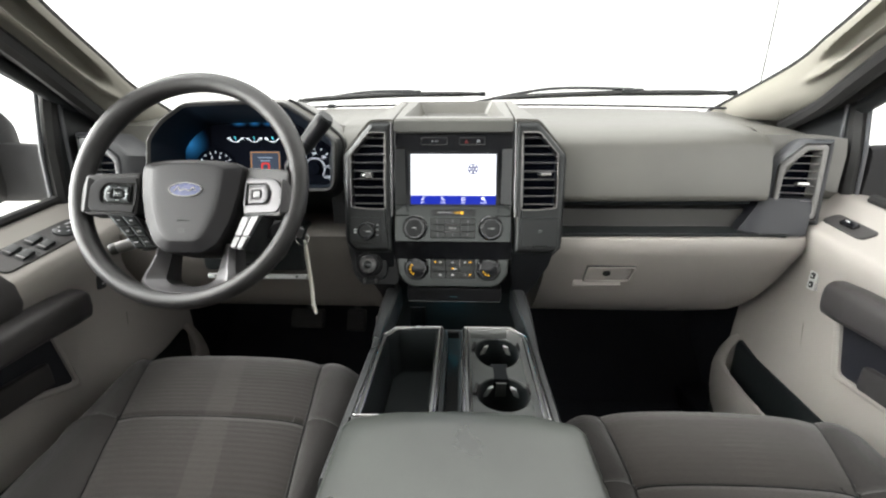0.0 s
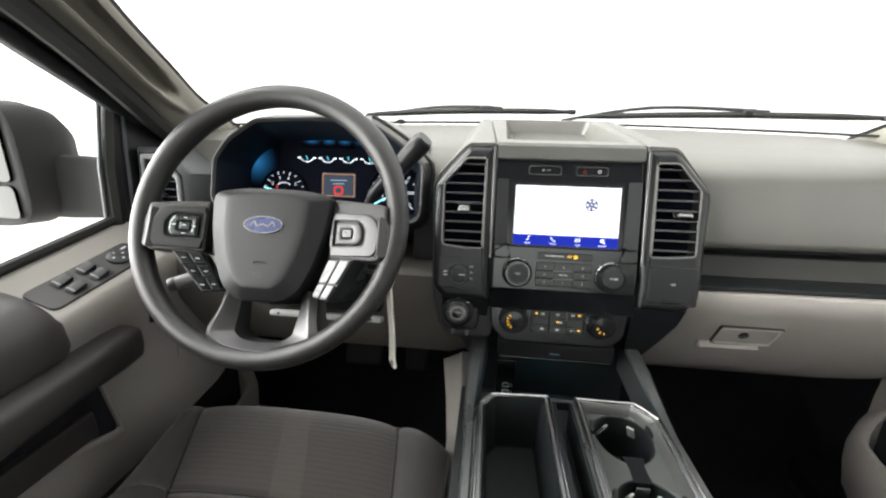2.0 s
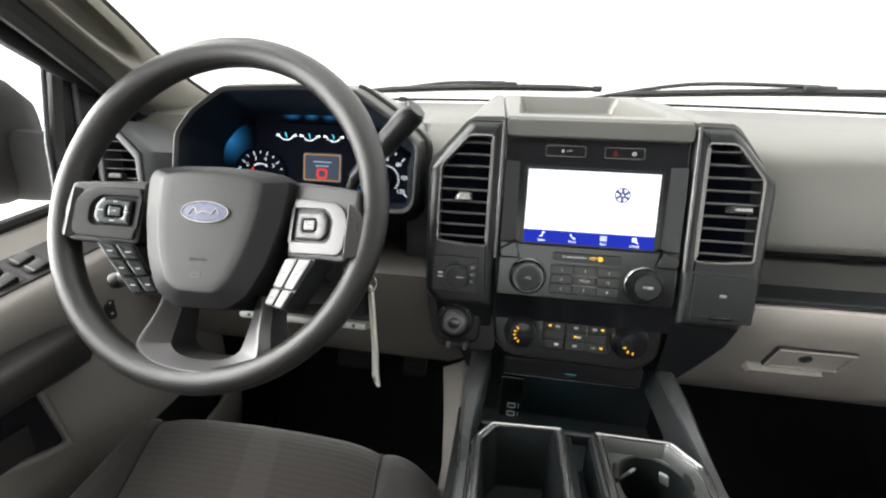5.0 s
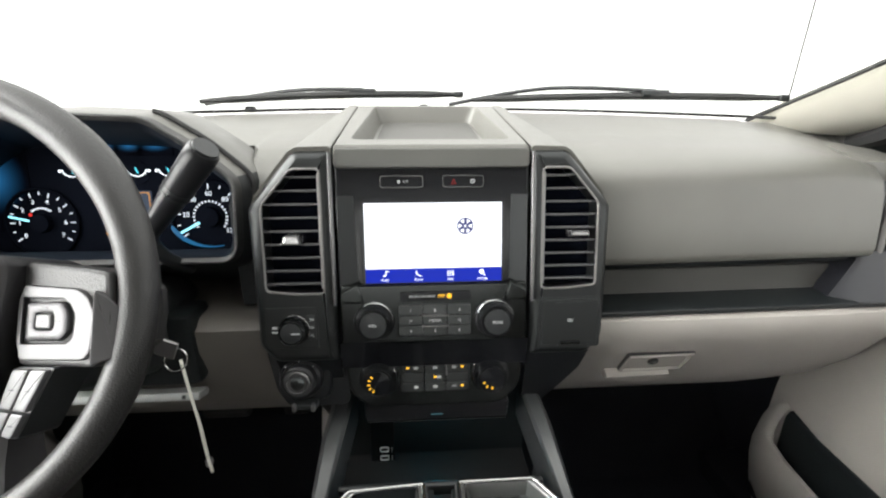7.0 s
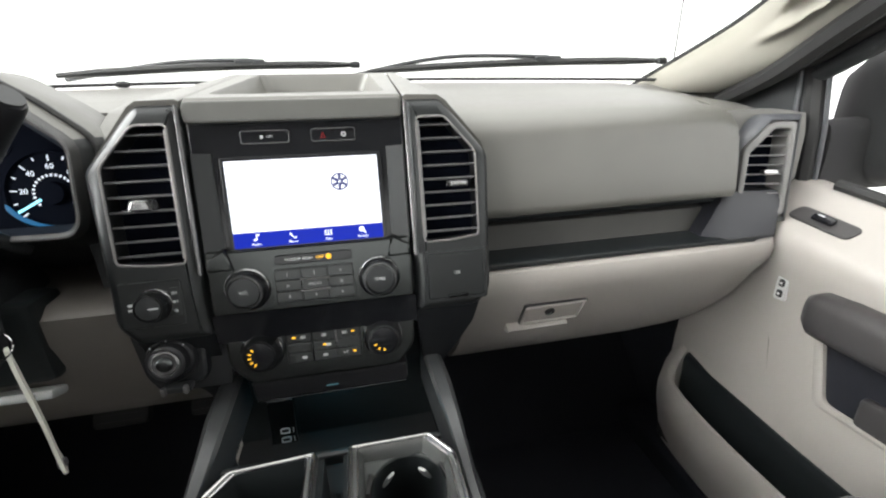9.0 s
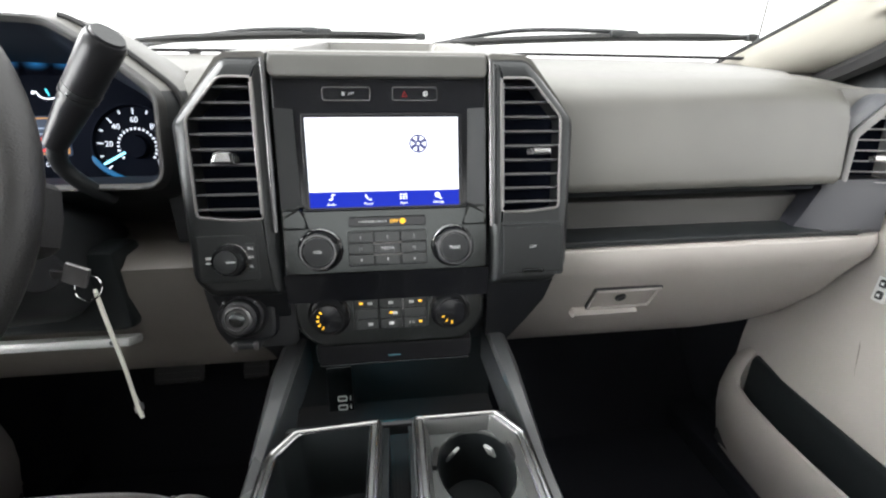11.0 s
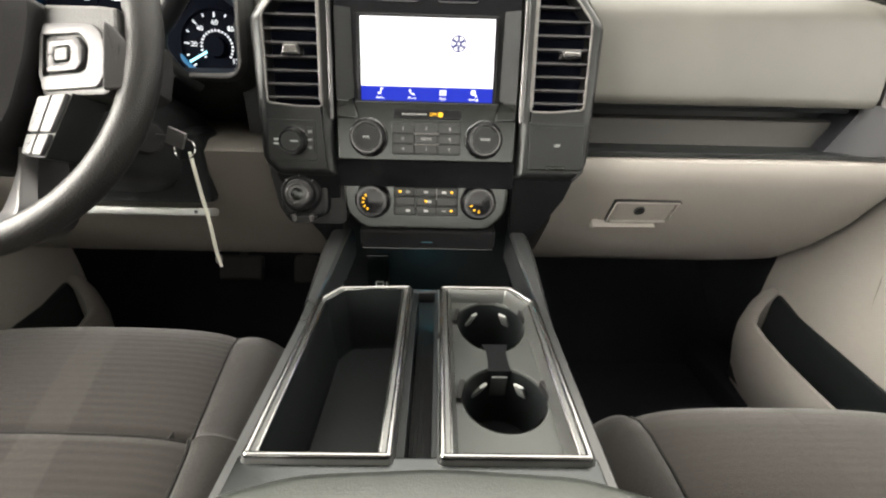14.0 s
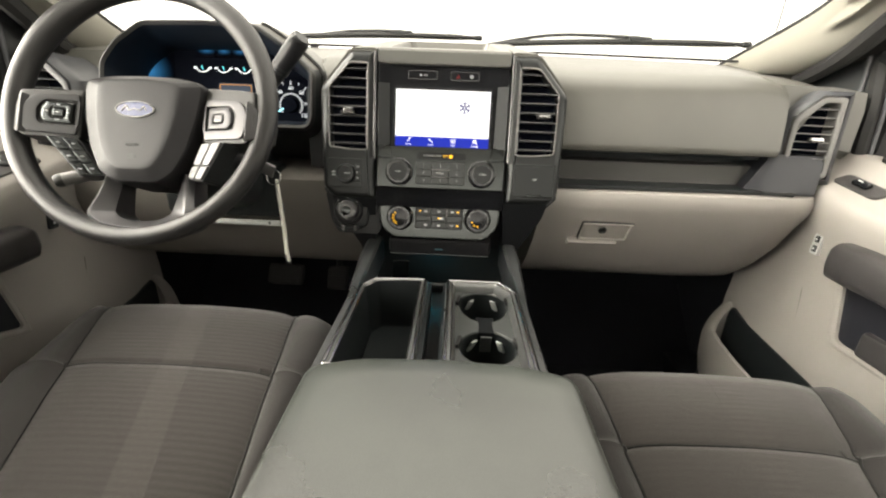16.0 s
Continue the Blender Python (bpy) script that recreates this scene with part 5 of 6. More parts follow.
for s in (-1, 1):
    P = lambda pts: [(s * u, v) for u, v in pts] if s > 0 else [(-u, v) for u, v in pts][::-1]
    # the switch face leans inwards, towards the hub
    F = Plane(W(-0.095 if s < 0 else 0.085, 0.0, 0.002), W.u + W.n * (0.22 * s), W.v)
    frame_o = P([(0.0, -0.035), (0.072, -0.037), (0.081, -0.030), (0.085, 0.0), (0.082, 0.038 if s > 0 else 0.030), (0.062, 0.042 if s > 0 else 0.033), (0.0, 0.049 if s > 0 else 0.040)])
    part("spoke_frame", plate(F, rounded(frame_o, 0.005, 3), -0.034, -0.003, 0.003), URETHANE, wheel, "black frame of the spoke")
    out = P([(0.004, -0.031), (0.066, -0.031), (0.0725, -0.024), (0.075, 0.004), (0.068, 0.018), (0.058, 0.025), (0.004, 0.030)])
    inn = P([(0.0045, -0.0175), (0.050, -0.0175), (0.0545, -0.013), (0.056, 0.004), (0.051, 0.013), (0.045, 0.0175), (0.0045, 0.019)])
    # left trim takes the darker copy: its dim reflection is put into the colour
    part("spoke_trim", ringplate(F, rounded(out, 0.005, 3), rounded(inn, 0.003, 3), -0.03, 0.0005, 0.002), WHEELTRIM if s > 0 else SHADETRIM, wheel, "satin trim round the switches")
    # end of the spoke turned outwards
    E = Plane(W(-0.1725 if s < 0 else 0.1635, 0.0, 0.0185), W.u - W.n * (0.60 * s), W.v)
    part("spoke_end", plate(E, rounded(P([(-0.006, -0.034), (0.010, -0.030), (0.012, 0.008), (0.002, 0.020), (-0.006, 0.024)]), 0.003, 2), -0.012, 0.0, 0.0015), WHEELTRIM if s > 0 else SHADETRIM, wheel, "satin end of the spoke")
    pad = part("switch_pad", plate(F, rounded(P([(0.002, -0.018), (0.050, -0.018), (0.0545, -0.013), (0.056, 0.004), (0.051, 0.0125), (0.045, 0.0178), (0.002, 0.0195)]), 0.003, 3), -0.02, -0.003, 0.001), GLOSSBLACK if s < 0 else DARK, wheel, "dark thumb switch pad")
    cu = 0.029 * s
    key_o = P([(0.010, -0.0155), (0.044, -0.0155), (0.0505, -0.009), (0.0505, 0.006), (0.044, 0.0155), (0.010, 0.0155)])
    key_i = P([(0.020, -0.0065), (0.035, -0.0065), (0.0365, -0.004), (0.0365, 0.004), (0.035, 0.0065), (0.020, 0.0065)])
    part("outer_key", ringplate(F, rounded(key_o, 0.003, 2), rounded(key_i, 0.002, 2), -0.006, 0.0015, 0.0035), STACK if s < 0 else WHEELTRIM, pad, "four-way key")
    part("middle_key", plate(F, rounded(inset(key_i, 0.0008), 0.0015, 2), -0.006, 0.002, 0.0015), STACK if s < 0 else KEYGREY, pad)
    for a, b in ((0.0, 0.011), (0.0, -0.011), (0.013, 0.0), (-0.014, 0.0), (0.0, 0.0)):
        part("key_mark", box(F(cu + a, b, 0.0021), (0.005, 0.0009, 0.0003), rot=F.rot()), GREY_PRINT if s < 0 else DARK, pad)
    # lower keys, leaning inwards too
    F2 = Plane(W(-0.073 if s < 0 else 0.067, -0.007, -0.003), W.u + W.n * (0.30 * s), W.v)
    foot = (V((-0.012, -0.079)), V((0.015, -0.083))) if s < 0 else (V((0.003, -0.080)), V((0.028, -0.083)))
    at = lambda i, j: V((0.024, -0.030)).lerp(V((0.060, -0.030)), i).lerp(foot[0].lerp(foot[1], i), j)
    quad = lambda i0, i1, j0, j1: [tuple(at(i0, j1)), tuple(at(i1, j1)), tuple(at(i1, j0)), tuple(at(i0, j0))]
    lp = part("lower_pad", plate(F2, rounded(P(quad(-0.06, 1.06, -0.03, 1.03)), 0.004, 3), -0.03, -0.001, 0.001), DARK, wheel)
    rows = ((0.0, 0.32), (0.34, 0.66), (0.68, 1.0)) if s < 0 else ((0.0, 0.62), (0.645, 1.0))
    for j0, j1 in rows:
        for i0, i1 in ((0.0, 0.48), (0.52, 1.0)):
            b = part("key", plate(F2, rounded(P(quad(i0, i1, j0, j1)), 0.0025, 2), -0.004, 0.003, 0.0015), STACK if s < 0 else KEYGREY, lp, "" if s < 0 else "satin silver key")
            cc = at((i0 + i1) / 2, (j0 + j1) / 2)
            part("key_mark", box(F2(s * cc.x, cc.y, 0.0031), (0.005, 0.0011, 0.0003), rot=F2.rot()), GREY_PRINT if s < 0 else DARK, b)
# U-shaped lower trim: a ridge with a broad flank turned inwards and a narrow one outwards
out_ = [(0.067, -0.080), (0.071, -0.112), (0.0785, -0.137), (0.0765, -0.149), (0.064, -0.1605), (0.040, -0.1685), (0.0, -0.1725)]
rid_ = [(0.058, -0.080), (0.0625, -0.112), (0.0685, -0.136), (0.0665, -0.1445), (0.056, -0.153), (0.036, -0.1600), (0.0, -0.1632)]
inn_ = [(0.044, -0.080), (0.0435, -0.112), (0.042, -0.136), (0.0395, -0.1415), (0.032, -0.1470), (0.020, -0.1508), (0.0, -0.152)]
full = lambda pts: [p.to_2d() for p in spline([(u, v, 0) for u, v in pts] + [(-u, v, 0) for u, v in pts[-2::-1]], 3)]
rings = []
for o_, r_, i_ in zip(full(out_), full(rid_), full(inn_)):
    t = max(0.0, min(1.0, (-0.084 - r_.y) / 0.085))
    t = t * t * (3 - 2 * t)
    dr = -0.006 + 0.017 * t
    rings.append([W((o_.x + 0.004), o_.y, -0.045), W((o_.x + 0.004), o_.y, dr - 0.008), W((o_.x + 0.004) * 0.3 + (r_.x + 0.004) * 0.7, o_.y * 0.3 + r_.y * 0.7, dr - 0.0012), W((r_.x + 0.004), r_.y, dr), W((r_.x + 0.004) * 0.85 + (i_.x + 0.004) * 0.15, r_.y * 0.85 + i_.y * 0.15, dr - 0.001), W((i_.x + 0.004), i_.y, dr - 0.013), W((i_.x + 0.004), i_.y, -0.045)])
part("lower_trim", loft(rings), WHEELTRIM, wheel, "satin grey U-shaped lower spokes", sharp=25)
W = RIM

# ---- centre console ----
console = thing("center_console", (0.005, 0.58, 0.0), "dark flow-through centre console with bright-edged bin and cup holders", "console")
Z0 = 0.462
K = Plane((0, 0, Z0), (1, 0, 0), (0, 1, 0))
# sides and rails round the cells, each a solid
sidep = lambda x0, x1: loft([[(x0, 0.36, 0.0), (x1, 0.36, 0.0), (x1, 0.36, Z0 - 0.05), (x0, 0.36, Z0 - 0.05)], [(x0, 0.735, 0.0), (x1, 0.735, 0.0), (x1, 0.735, Z0 - 0.05), (x0, 0.735, Z0 - 0.05)], [(x0, 0.87, 0.0), (x1, 0.87, 0.0), (x1, 0.81, Z0 - 0.045), (x0, 0.81, Z0 - 0.045)]])
# dark plastic here stands for the shadow that the arms throw on the sides
part("side_wall", sidep(-0.164, -0.137), DARK, console, "console side, darkened for the shade under the arm")
part("side_wall", sidep(0.149, 0.176), DARK, console, "console side, darkened for the shade under the arm")
skirt = [(0.40, -0.166, 0.36, -0.192, 0.26), (0.62, -0.168, 0.35, -0.196, 0.25), (0.85, -0.172, 0.345, -0.202, 0.255), (0.95, -0.178, 0.345, -0.215, 0.285), (1.05, -0.186, 0.35, -0.233, 0.325)]
part("side_skirt", loft([[(-0.15, y, 0.0), (-0.15, y, z0), (x0 + 0.006, y, z0), (x0, y, z0 - 0.006), (x1 + 0.008, y, z1), (x1 + 0.012, y, z1 - 0.006), (x1 + 0.035, y, z1 - 0.05), (x1 + 0.035, y, 0.0)] for y, x0, z0, x1, z1 in skirt]), BEIGE, console, "stone grey skirt flaring into the footwell")
for s, e in ((-1, -0.1355), (1, 0.1475)):
    # inner edge, width and height along the rail, which widens into the arm
    arm = [V((0.0, 0.37, Z0)), V((0.0, 0.60, Z0 + 0.001)), V((-0.001, 0.705, Z0 + 0.004)), V((-0.007, 0.775, Z0 + 0.020)), V((-0.014, 0.835, Z0 + 0.038)), V((-0.021, 0.90, Z0 + 0.055))]
    rings = []
    for p in spline(arm, 5):
        w = 0.014 + (0.013 if s > 0 else 0.016) * max(0.0, min(1.0, (p.y - 0.66) / 0.14))
        x0 = e + s * p.x
        rings.append([(x0 + s * a * w, p.y, p.z + b) for a, b in ((0.0, -0.06), (0.0, -0.004), (0.15, 0.0005), (0.75, 0.0005), (1.0, -0.006), (1.0, -0.06))])
    part("arm", loft(rings), ARMGREY, console, "dark arm rising to the centre stack")


def cell(u0, u1, cut, side):
    """The outline of one console cell (counter-clockwise), its outer front corner cut."""
    y0, y1 = 0.464, 0.730
    if side < 0:
        return [(u0, y0), (u1, y0), (u1, y1), (u0 + 0.022, y1 - 0.006), (u0, y1 - cut)]
    return [(u0, y0), (u1, y0), (u1, y1 - cut), (u1 - 0.026, y1 - 0.0), (u0, y1)]


for side, (u0, u1, lab) in ((-1, (-0.131, -0.018, "chrome-edged frame of the open bin")), (1, (0.024, 0.143, "chrome-edged frame of the cup holders"))):
    o = rounded(cell(u0 - 0.004, u1 + 0.004, 0.038, side), 0.006, 3)
    m1 = rounded(cell(u0 + 0.002, u1 - 0.002, 0.038, side), 0.006, 3)
    m2 = inset(m1, 0.0066)
    inn = inset(m1, 0.0120 if side > 0 else 0.0078)
    fr = part("cell_frame", loft([[K(u, v, -0.02) for u, v in o], [K(u, v, 0.004) for u, v in o], [K(u, v, 0.008) for u, v in inset(o, 0.003)], [K(u, v, 0.008) for u, v in m2], [K(u, v, -0.004) for u, v in inn], [K(u, v, -0.02) for u, v in inn]], caps=False), CELLTRIM, console, lab)
    loop = [K(u, v, 0.0088) for u, v in inset(o, 0.0045)]
    part("chrome_line", tube(loop, 0.0028, seg=10, loop=True), CHROME, fr, "bright chrome line")
    loop = [K(u, v, 0.0078) for u, v in inset(m1, 0.0058)]
    part("inner_line", tube(loop, 0.0013, seg=8, loop=True), CHROME, fr, "thin inner chrome line")
# open bin, left cell: a black wall inside the frame
bay = cell(-0.129, -0.020, 0.038, -1)
part("bin_liner", loft([[K(u, v, d) for u, v in rounded(inset(bay, k), 0.004, 3)] for d, k in ((0.0072, 0.0072), (0.0, 0.0086), (-0.03, 0.0105), (-0.078, 0.013), (-0.085, 0.016))], caps="end"), BINBLACK, console, "deep black bin")
# slot between the cells
part("slot_liner", loft([[(-0.0135, 0.36, Z0 + 0.002), (-0.0065, 0.36, Z0 + 0.002), (-0.0065, 0.36, Z0 - 0.05), (0.0155, 0.36, Z0 - 0.05), (0.0155, 0.36, Z0 + 0.002), (0.0215, 0.36, Z0 + 0.002), (0.0215, 0.36, Z0 - 0.06), (-0.0135, 0.36, Z0 - 0.06)], [(-0.0135, 0.722, Z0 + 0.002), (-0.0065, 0.722, Z0 + 0.002), (-0.0065, 0.722, Z0 - 0.05), (0.0155, 0.722, Z0 - 0.05), (0.0155, 0.722, Z0 + 0.002), (0.0215, 0.722, Z0 + 0.002), (0.0215, 0.722, Z0 - 0.06), (-0.0135, 0.722, Z0 - 0.06)]]), BINBLACK, console, "narrow ribbed slot")
for i in range(5):
    part("slot_rib", box((-0.0035 + 0.004 * i, 0.54, Z0 - 0.047), (0.0016, 0.35, 0.006)), RUBBER, console)
part("front_bridge", box((0.005, 0.737, Z0 - 0.012), (0.262, 0.010, 0.018), bevel=0.004), DARK, console)
# cup holder deck: a plate with two holes, built as rings from square to circle
def cup_deck(cy0, cy1, cyc, rad, rear, last):
    cx, k = 0.0865, 40
    u0, u1 = 0.031, 0.137
    sqr, cir = [], []
    for i in range(k):
        a = 2 * math.pi * i / k
        c_, s_ = math.cos(a), math.sin(a)
        tx = ((u1 - cx) if c_ > 0 else (cx - u0)) / max(abs(c_), 1e-6)
        ty = ((cy1 - cyc) if s_ > 0 else (cyc - cy0)) / max(abs(s_), 1e-6)
        t = min(tx, ty)
        px, py = cx + t * c_, cyc + t * s_
        if last and py > 0.696 and px > 0.11:
            sh = min(py - 0.696, 0.026) * 0.4
            px -= sh * (px - 0.11) / 0.027
        sqr.append((px, py))
        cir.append((cx + rad * c_, cyc + (rear if s_ < 0 else rad) * s_))
    zt = Z0 - 0.010
    return loft([[(x, y, zt - 0.004) for x, y in sqr], [(x, y, zt) for x, y in sqr], [(x, y, zt) for x, y in [(cx + (a - cx) * 1.04, cyc + (b - cyc) * 1.04) for a, b in cir]], [(x, y, zt - 0.003) for x, y in cir], [(x, y, zt - 0.04) for x, y in [(cx + (a - cx) * 0.97, cyc + (b - cyc) * 0.97) for a, b in cir]], [(x, y, zt - 0.075) for x, y in [(cx + (a - cx) * 0.88, cyc + (b - cyc) * 0.88) for a, b in cir]]], caps=False)


for y0, y1, yc, rear, last in ((0.612, 0.722, 0.6765, 0.057, True), (0.460, 0.612, 0.549, 0.0415, False)):
    cup = part("cup_holder", cup_deck(y0, y1, yc, 0.0415, rear, last), SILVERPAD, console, "round cup holder set in a grey deck")
    KC = Plane((0.0865, yc, Z0 - 0.085), (1, 0, 0), (0, 1, 0))
    egg = lambda rr, h: [KC(rr * math.cos(a), rr * math.sin(a) * (rear / 0.0415 if math.sin(a) < 0 else 1.0), h) for a in np.linspace(0, 6.2832, 32, endpoint=False)]
    part("cup_floor", loft([egg(0.038, -0.004), egg(0.038, 0.003)]), BINBLACK, cup)
    part("cup_liner", loft([egg(0.0405, 0.073), egg(0.0395, 0.04), egg(0.0365, 0.001)], caps=False), BINBLACK, cup, "black rubber liner")
    for ang in (50, 130):
        a = radians(ang)
        part("grip_fin", box(KC(0.0345 * math.cos(a), 0.0345 * math.sin(a), 0.058), (0.004, 0.0115, 0.027), rot=Matrix.Rotation(a, 3, "Z") @ Matrix.Rotation(radians(-28), 3, "Y"), bevel=0.002), FIN, cup, "pale grey spring fin")
    for e in (-1, 1):
        part("ear", box((0.0865 + e * 0.0435, yc + 0.006, Z0 - 0.0085), (0.006, 0.026, 0.010), rot=Matrix.Rotation(radians(12 * e), 3, "Z"), bevel=0.0015), RUBBER, cup, "black rubber ear")
part("deck_groove", box((0.081, 0.7195, Z0 - 0.0095), (0.066, 0.0030, 0.0016), bevel=0.0006), DEEP, console, "dark groove across the deck")
neck = [(-0.0125, -0.026), (0.0125, -0.026), (0.0110, -0.010), (0.0115, 0.006), (0.0150, 0.018), (-0.0150, 0.018), (-0.0115, 0.006), (-0.0110, -0.010)]
part("cup_bridge", plate(Plane((0.0865, 0.612, Z0 - 0.010), (1, 0, 0), (0, 1, 0)), neck, -0.012, 0.0006), STRAP, console, "black strap joining the cup holders")
part("strap_end", box((0.0865, 0.5855, Z0 - 0.030), (0.017, 0.003, 0.030), rot=Matrix.Rotation(radians(8), 3, "X"), bevel=0.001), SILVERPAD, console, "grey end of the strap")

# cubby under the stack and the USB plate
part("cubby_floor", box((0, 0.80, 0.372), (0.29, 0.14, 0.012), bevel=0.003), RUBBER, console)
part("cubby_back", box((0.0, 0.872, 0.42), (0.29, 0.012, 0.13)), BINBLACK, console)
U = Plane((-0.0800, 0.856, 0.410), (1, 0, 0), (0, 0.12, 0.99))
usb = part("usb_plate", plate(U, rounded(rect(-0.020, -0.040, 0.018, 0.040), 0.002, 2), -0.01, 0.0, 0.001), STACK, console, "dark plate with two outlined sockets")
for v in (-0.0265, -0.0115):
    part("socket", ringplate(U, rounded(rect(-0.006, v - 0.0045, 0.008, v + 0.0045), 0.003, 3), rounded(rect(-0.0045, v - 0.003, 0.0065, v + 0.003), 0.002, 3), -0.001, 0.0012), GREY_PRINT, usb, "outlined socket")
    part("socket_hole", plate(U, rounded(rect(-0.0043, v - 0.0028, 0.0063, v + 0.0028), 0.002, 2), -0.001, 0.0004), RUBBER, usb)
    part("symbol", box(U(0.0125, v, 0.0003), (0.0012, 0.008, 0.0004), rot=U.rot()), GREY_PRINT, usb)
for u in (-0.0195, 0.0175):
    part("plate_edge", box(U(u, 0.0, 0.0008), (0.0014, 0.079, 0.0016), rot=U.rot()), TRIM, usb, "thin gunmetal edge")
part("cubby_lip", box((0.003, 0.836, 0.501), (0.206, 0.036, 0.034), rot=Matrix.Rotation(radians(8), 3, "X"), bevel=0.006), DEEP, console)
part("lip_edge", box((0.003, 0.8205, 0.4835), (0.200, 0.003, 0.0024), bevel=0.001), STACK, console, "paler lower edge of the lip")

part("rear_deck", box((0.006, 0.42, Z0 - 0.006), (0.29, 0.105, 0.02), bevel=0.003), STACK, console)

part("cubby_lamp", box((0.002, 0.8185, 0.4955), (0.016, 0.004, 0.0010)), glow("pale teal lamp slit", (0.25, 0.60, 0.70), 0.16), console, "dim teal lamp slit")
part("lamp_lens", box((0.0, 0.848, 0.4815), (0.030, 0.010, 0.002)), glow("teal cubby lamp", (0.03, 0.42, 0.62), 26.0), console, "teal lamp under the lip")

# armrest
armrest = thing("armrest", (0.013, 0.2, 0.0), "grey grained vinyl armrest lid on a dark console box", "armrest")
part("box", box((0.020, 0.20, 0.235), (0.26, 0.33, 0.47), bevel=0.012), DARK, armrest)
lidp = rounded([(-0.116, -0.05), (0.160, -0.05), (0.164, 0.402), (0.11, 0.419), (0.022, 0.424), (-0.068, 0.419), (-0.122, 0.402)], 0.015, 5)
L = Plane((0, 0, 0.476), (1, 0, 0), (0, 1, 0))
rings = [[L(u, v, d) for u, v in shrunk(lidp, k)] for d, k in ((-0.010, 0.97), (0.0, 1.0), (0.020, 1.015), (0.034, 1.014), (0.0415, 1.0), (0.0452, 0.98), (0.0468, 0.95), (0.0475, 0.8))]
part("lid", loft(rings), LID, armrest, "grey grained vinyl lid with worn marks", sharp=60)

# ---- seats ----
def seat(yf, name, label, left, right, outer_l, outer_r, stripe, panel_cloth, cross, drop_l, drop_r):
    """A cushion of a centre panel between two seams, a stripe and two bolsters.
    left, right, stripe: x at the front edge and its lean per metre towards the back."""
    cx = (left[0] + right[0]) / 2
    ob = thing(name, (cx, yf - 0.30, 0.0), label, "seat", "front seats")
    c = cross
    prof = [(0.0, 0.20), (0.010, 0.27), (0.012, 0.315), (0.008, 0.345), (-0.004, 0.368), (-0.022, 0.381), (-0.05, 0.3875), (-0.10, 0.388), (-0.15, 0.3845),
            (c + 0.012, 0.3822), (c + 0.004, 0.3812), (c, 0.3765), (c - 0.003, 0.3795), (c - 0.012, 0.3803), (c - 0.06, 0.378), (-0.32, 0.370), (-0.42, 0.358), (-0.54, 0.345)]
    flat = [(dy, z + (0.006 if abs(dy - c) < 0.004 else 0.0)) for dy, z in prof]
    line = lambda e, dy: e[0] + e[1] * -min(0.0, dy)
    turn = lambda x: 0.030 * min(1.5, abs((x - cx) / 0.26)) ** 4

    def strip(xa, xb, k, shape, label_, mat, nm, section=prof, up=0.0):
        """shape(t, X, dy): height over the section across the strip, t from 0 to 1."""
        rings = []
        for n in range(k + 1):
            t = n / k
            row = []
            for dy, z in section:
                X = xa(dy) * (1 - t) + xb(dy) * t
                full = min(1.0, max(0.0, (z - 0.2) / 0.12))
                row.append((X, yf + dy - turn(X) * max(0.0, 1 + dy / 0.10) if dy > -0.10 else yf + dy, z + (shape(t, X, dy) + up) * full))
            row += [(row[-1][0], row[-1][1], 0.18), (row[0][0], row[0][1], 0.18)]
            rings.append(row)
        return part(nm, loft(rings), mat, ob, label_, sharp=50)

    la, ra = (lambda dy: line(left, dy)), (lambda dy: line(right, dy))
    st0, st1 = (lambda dy: line(stripe, dy)), (lambda dy: line(stripe, dy) + stripe[2])
    crown = lambda t: 0.007 * (1 - (2 * t - 1) ** 2) - 0.007 * abs(2 * t - 1) ** 8
    across = lambda X, dy: (X - la(dy)) / (ra(dy) - la(dy))
    strip(la, ra, 24, lambda t, X, dy: crown(t), "", panel_cloth, "cushion_panel")
    strip(st0, st1, 6, lambda t, X, dy: crown(across(X, dy)), "lighter woven stripe", SEAT_STRIPE, "stripe", up=0.0002)
    strip(lambda dy: outer_l, lambda dy: la(dy) - 0.001, 10, lambda t, X, dy: 0.006 * math.sin(math.pi * t) - drop_l * (1 - t) ** 2.2 - 0.007 * t ** 8, "", BOLSTER, "bolster", flat)
    strip(lambda dy: ra(dy) + 0.001, lambda dy: outer_r, 10, lambda t, X, dy: 0.006 * math.sin(math.pi * t) - drop_r * t ** 2.2 - 0.007 * (1 - t) ** 8, "", BOLSTER, "bolster", flat)
    part("seat_base", box((cx, yf - 0.30, 0.095), (0.40, 0.44, 0.19), bevel=0.02), DARK, ob)
    # dark tubes along the seams stand for the shade in the creases
    for e in (la, ra):
        pts = [(e(dy), yf + dy - (turn(e(dy)) * max(0.0, 1 + dy / 0.10) if dy > -0.10 else 0.0), z - 0.0055) for dy, z in flat[1:]]
        part("piping", tube(pts, 0.0020, seg=6), CREASE_SHADE, ob, "seam, darkened for the shade in its crease")
    seam = [(la(cross) * (1 - t) + ra(cross) * t, yf + cross - 0.001, 0.3795 + crown(t)) for t in np.linspace(0.004, 0.996, 25)]
    part("cross_seam", tube(seam, 0.0021, seg=6), CREASE_SHADE, ob, "seam across the cushion, its crease shade drawn dark")
    ye = yf + cross
    xe = ra(cross) - 0.020
    part("seam_stitch", box((xe, ye, 0.3825), (0.0016, 0.010, 0.0024), bevel=0.0006), BOLSTER, ob, "short tack at the end of the cross seam")
    back = []
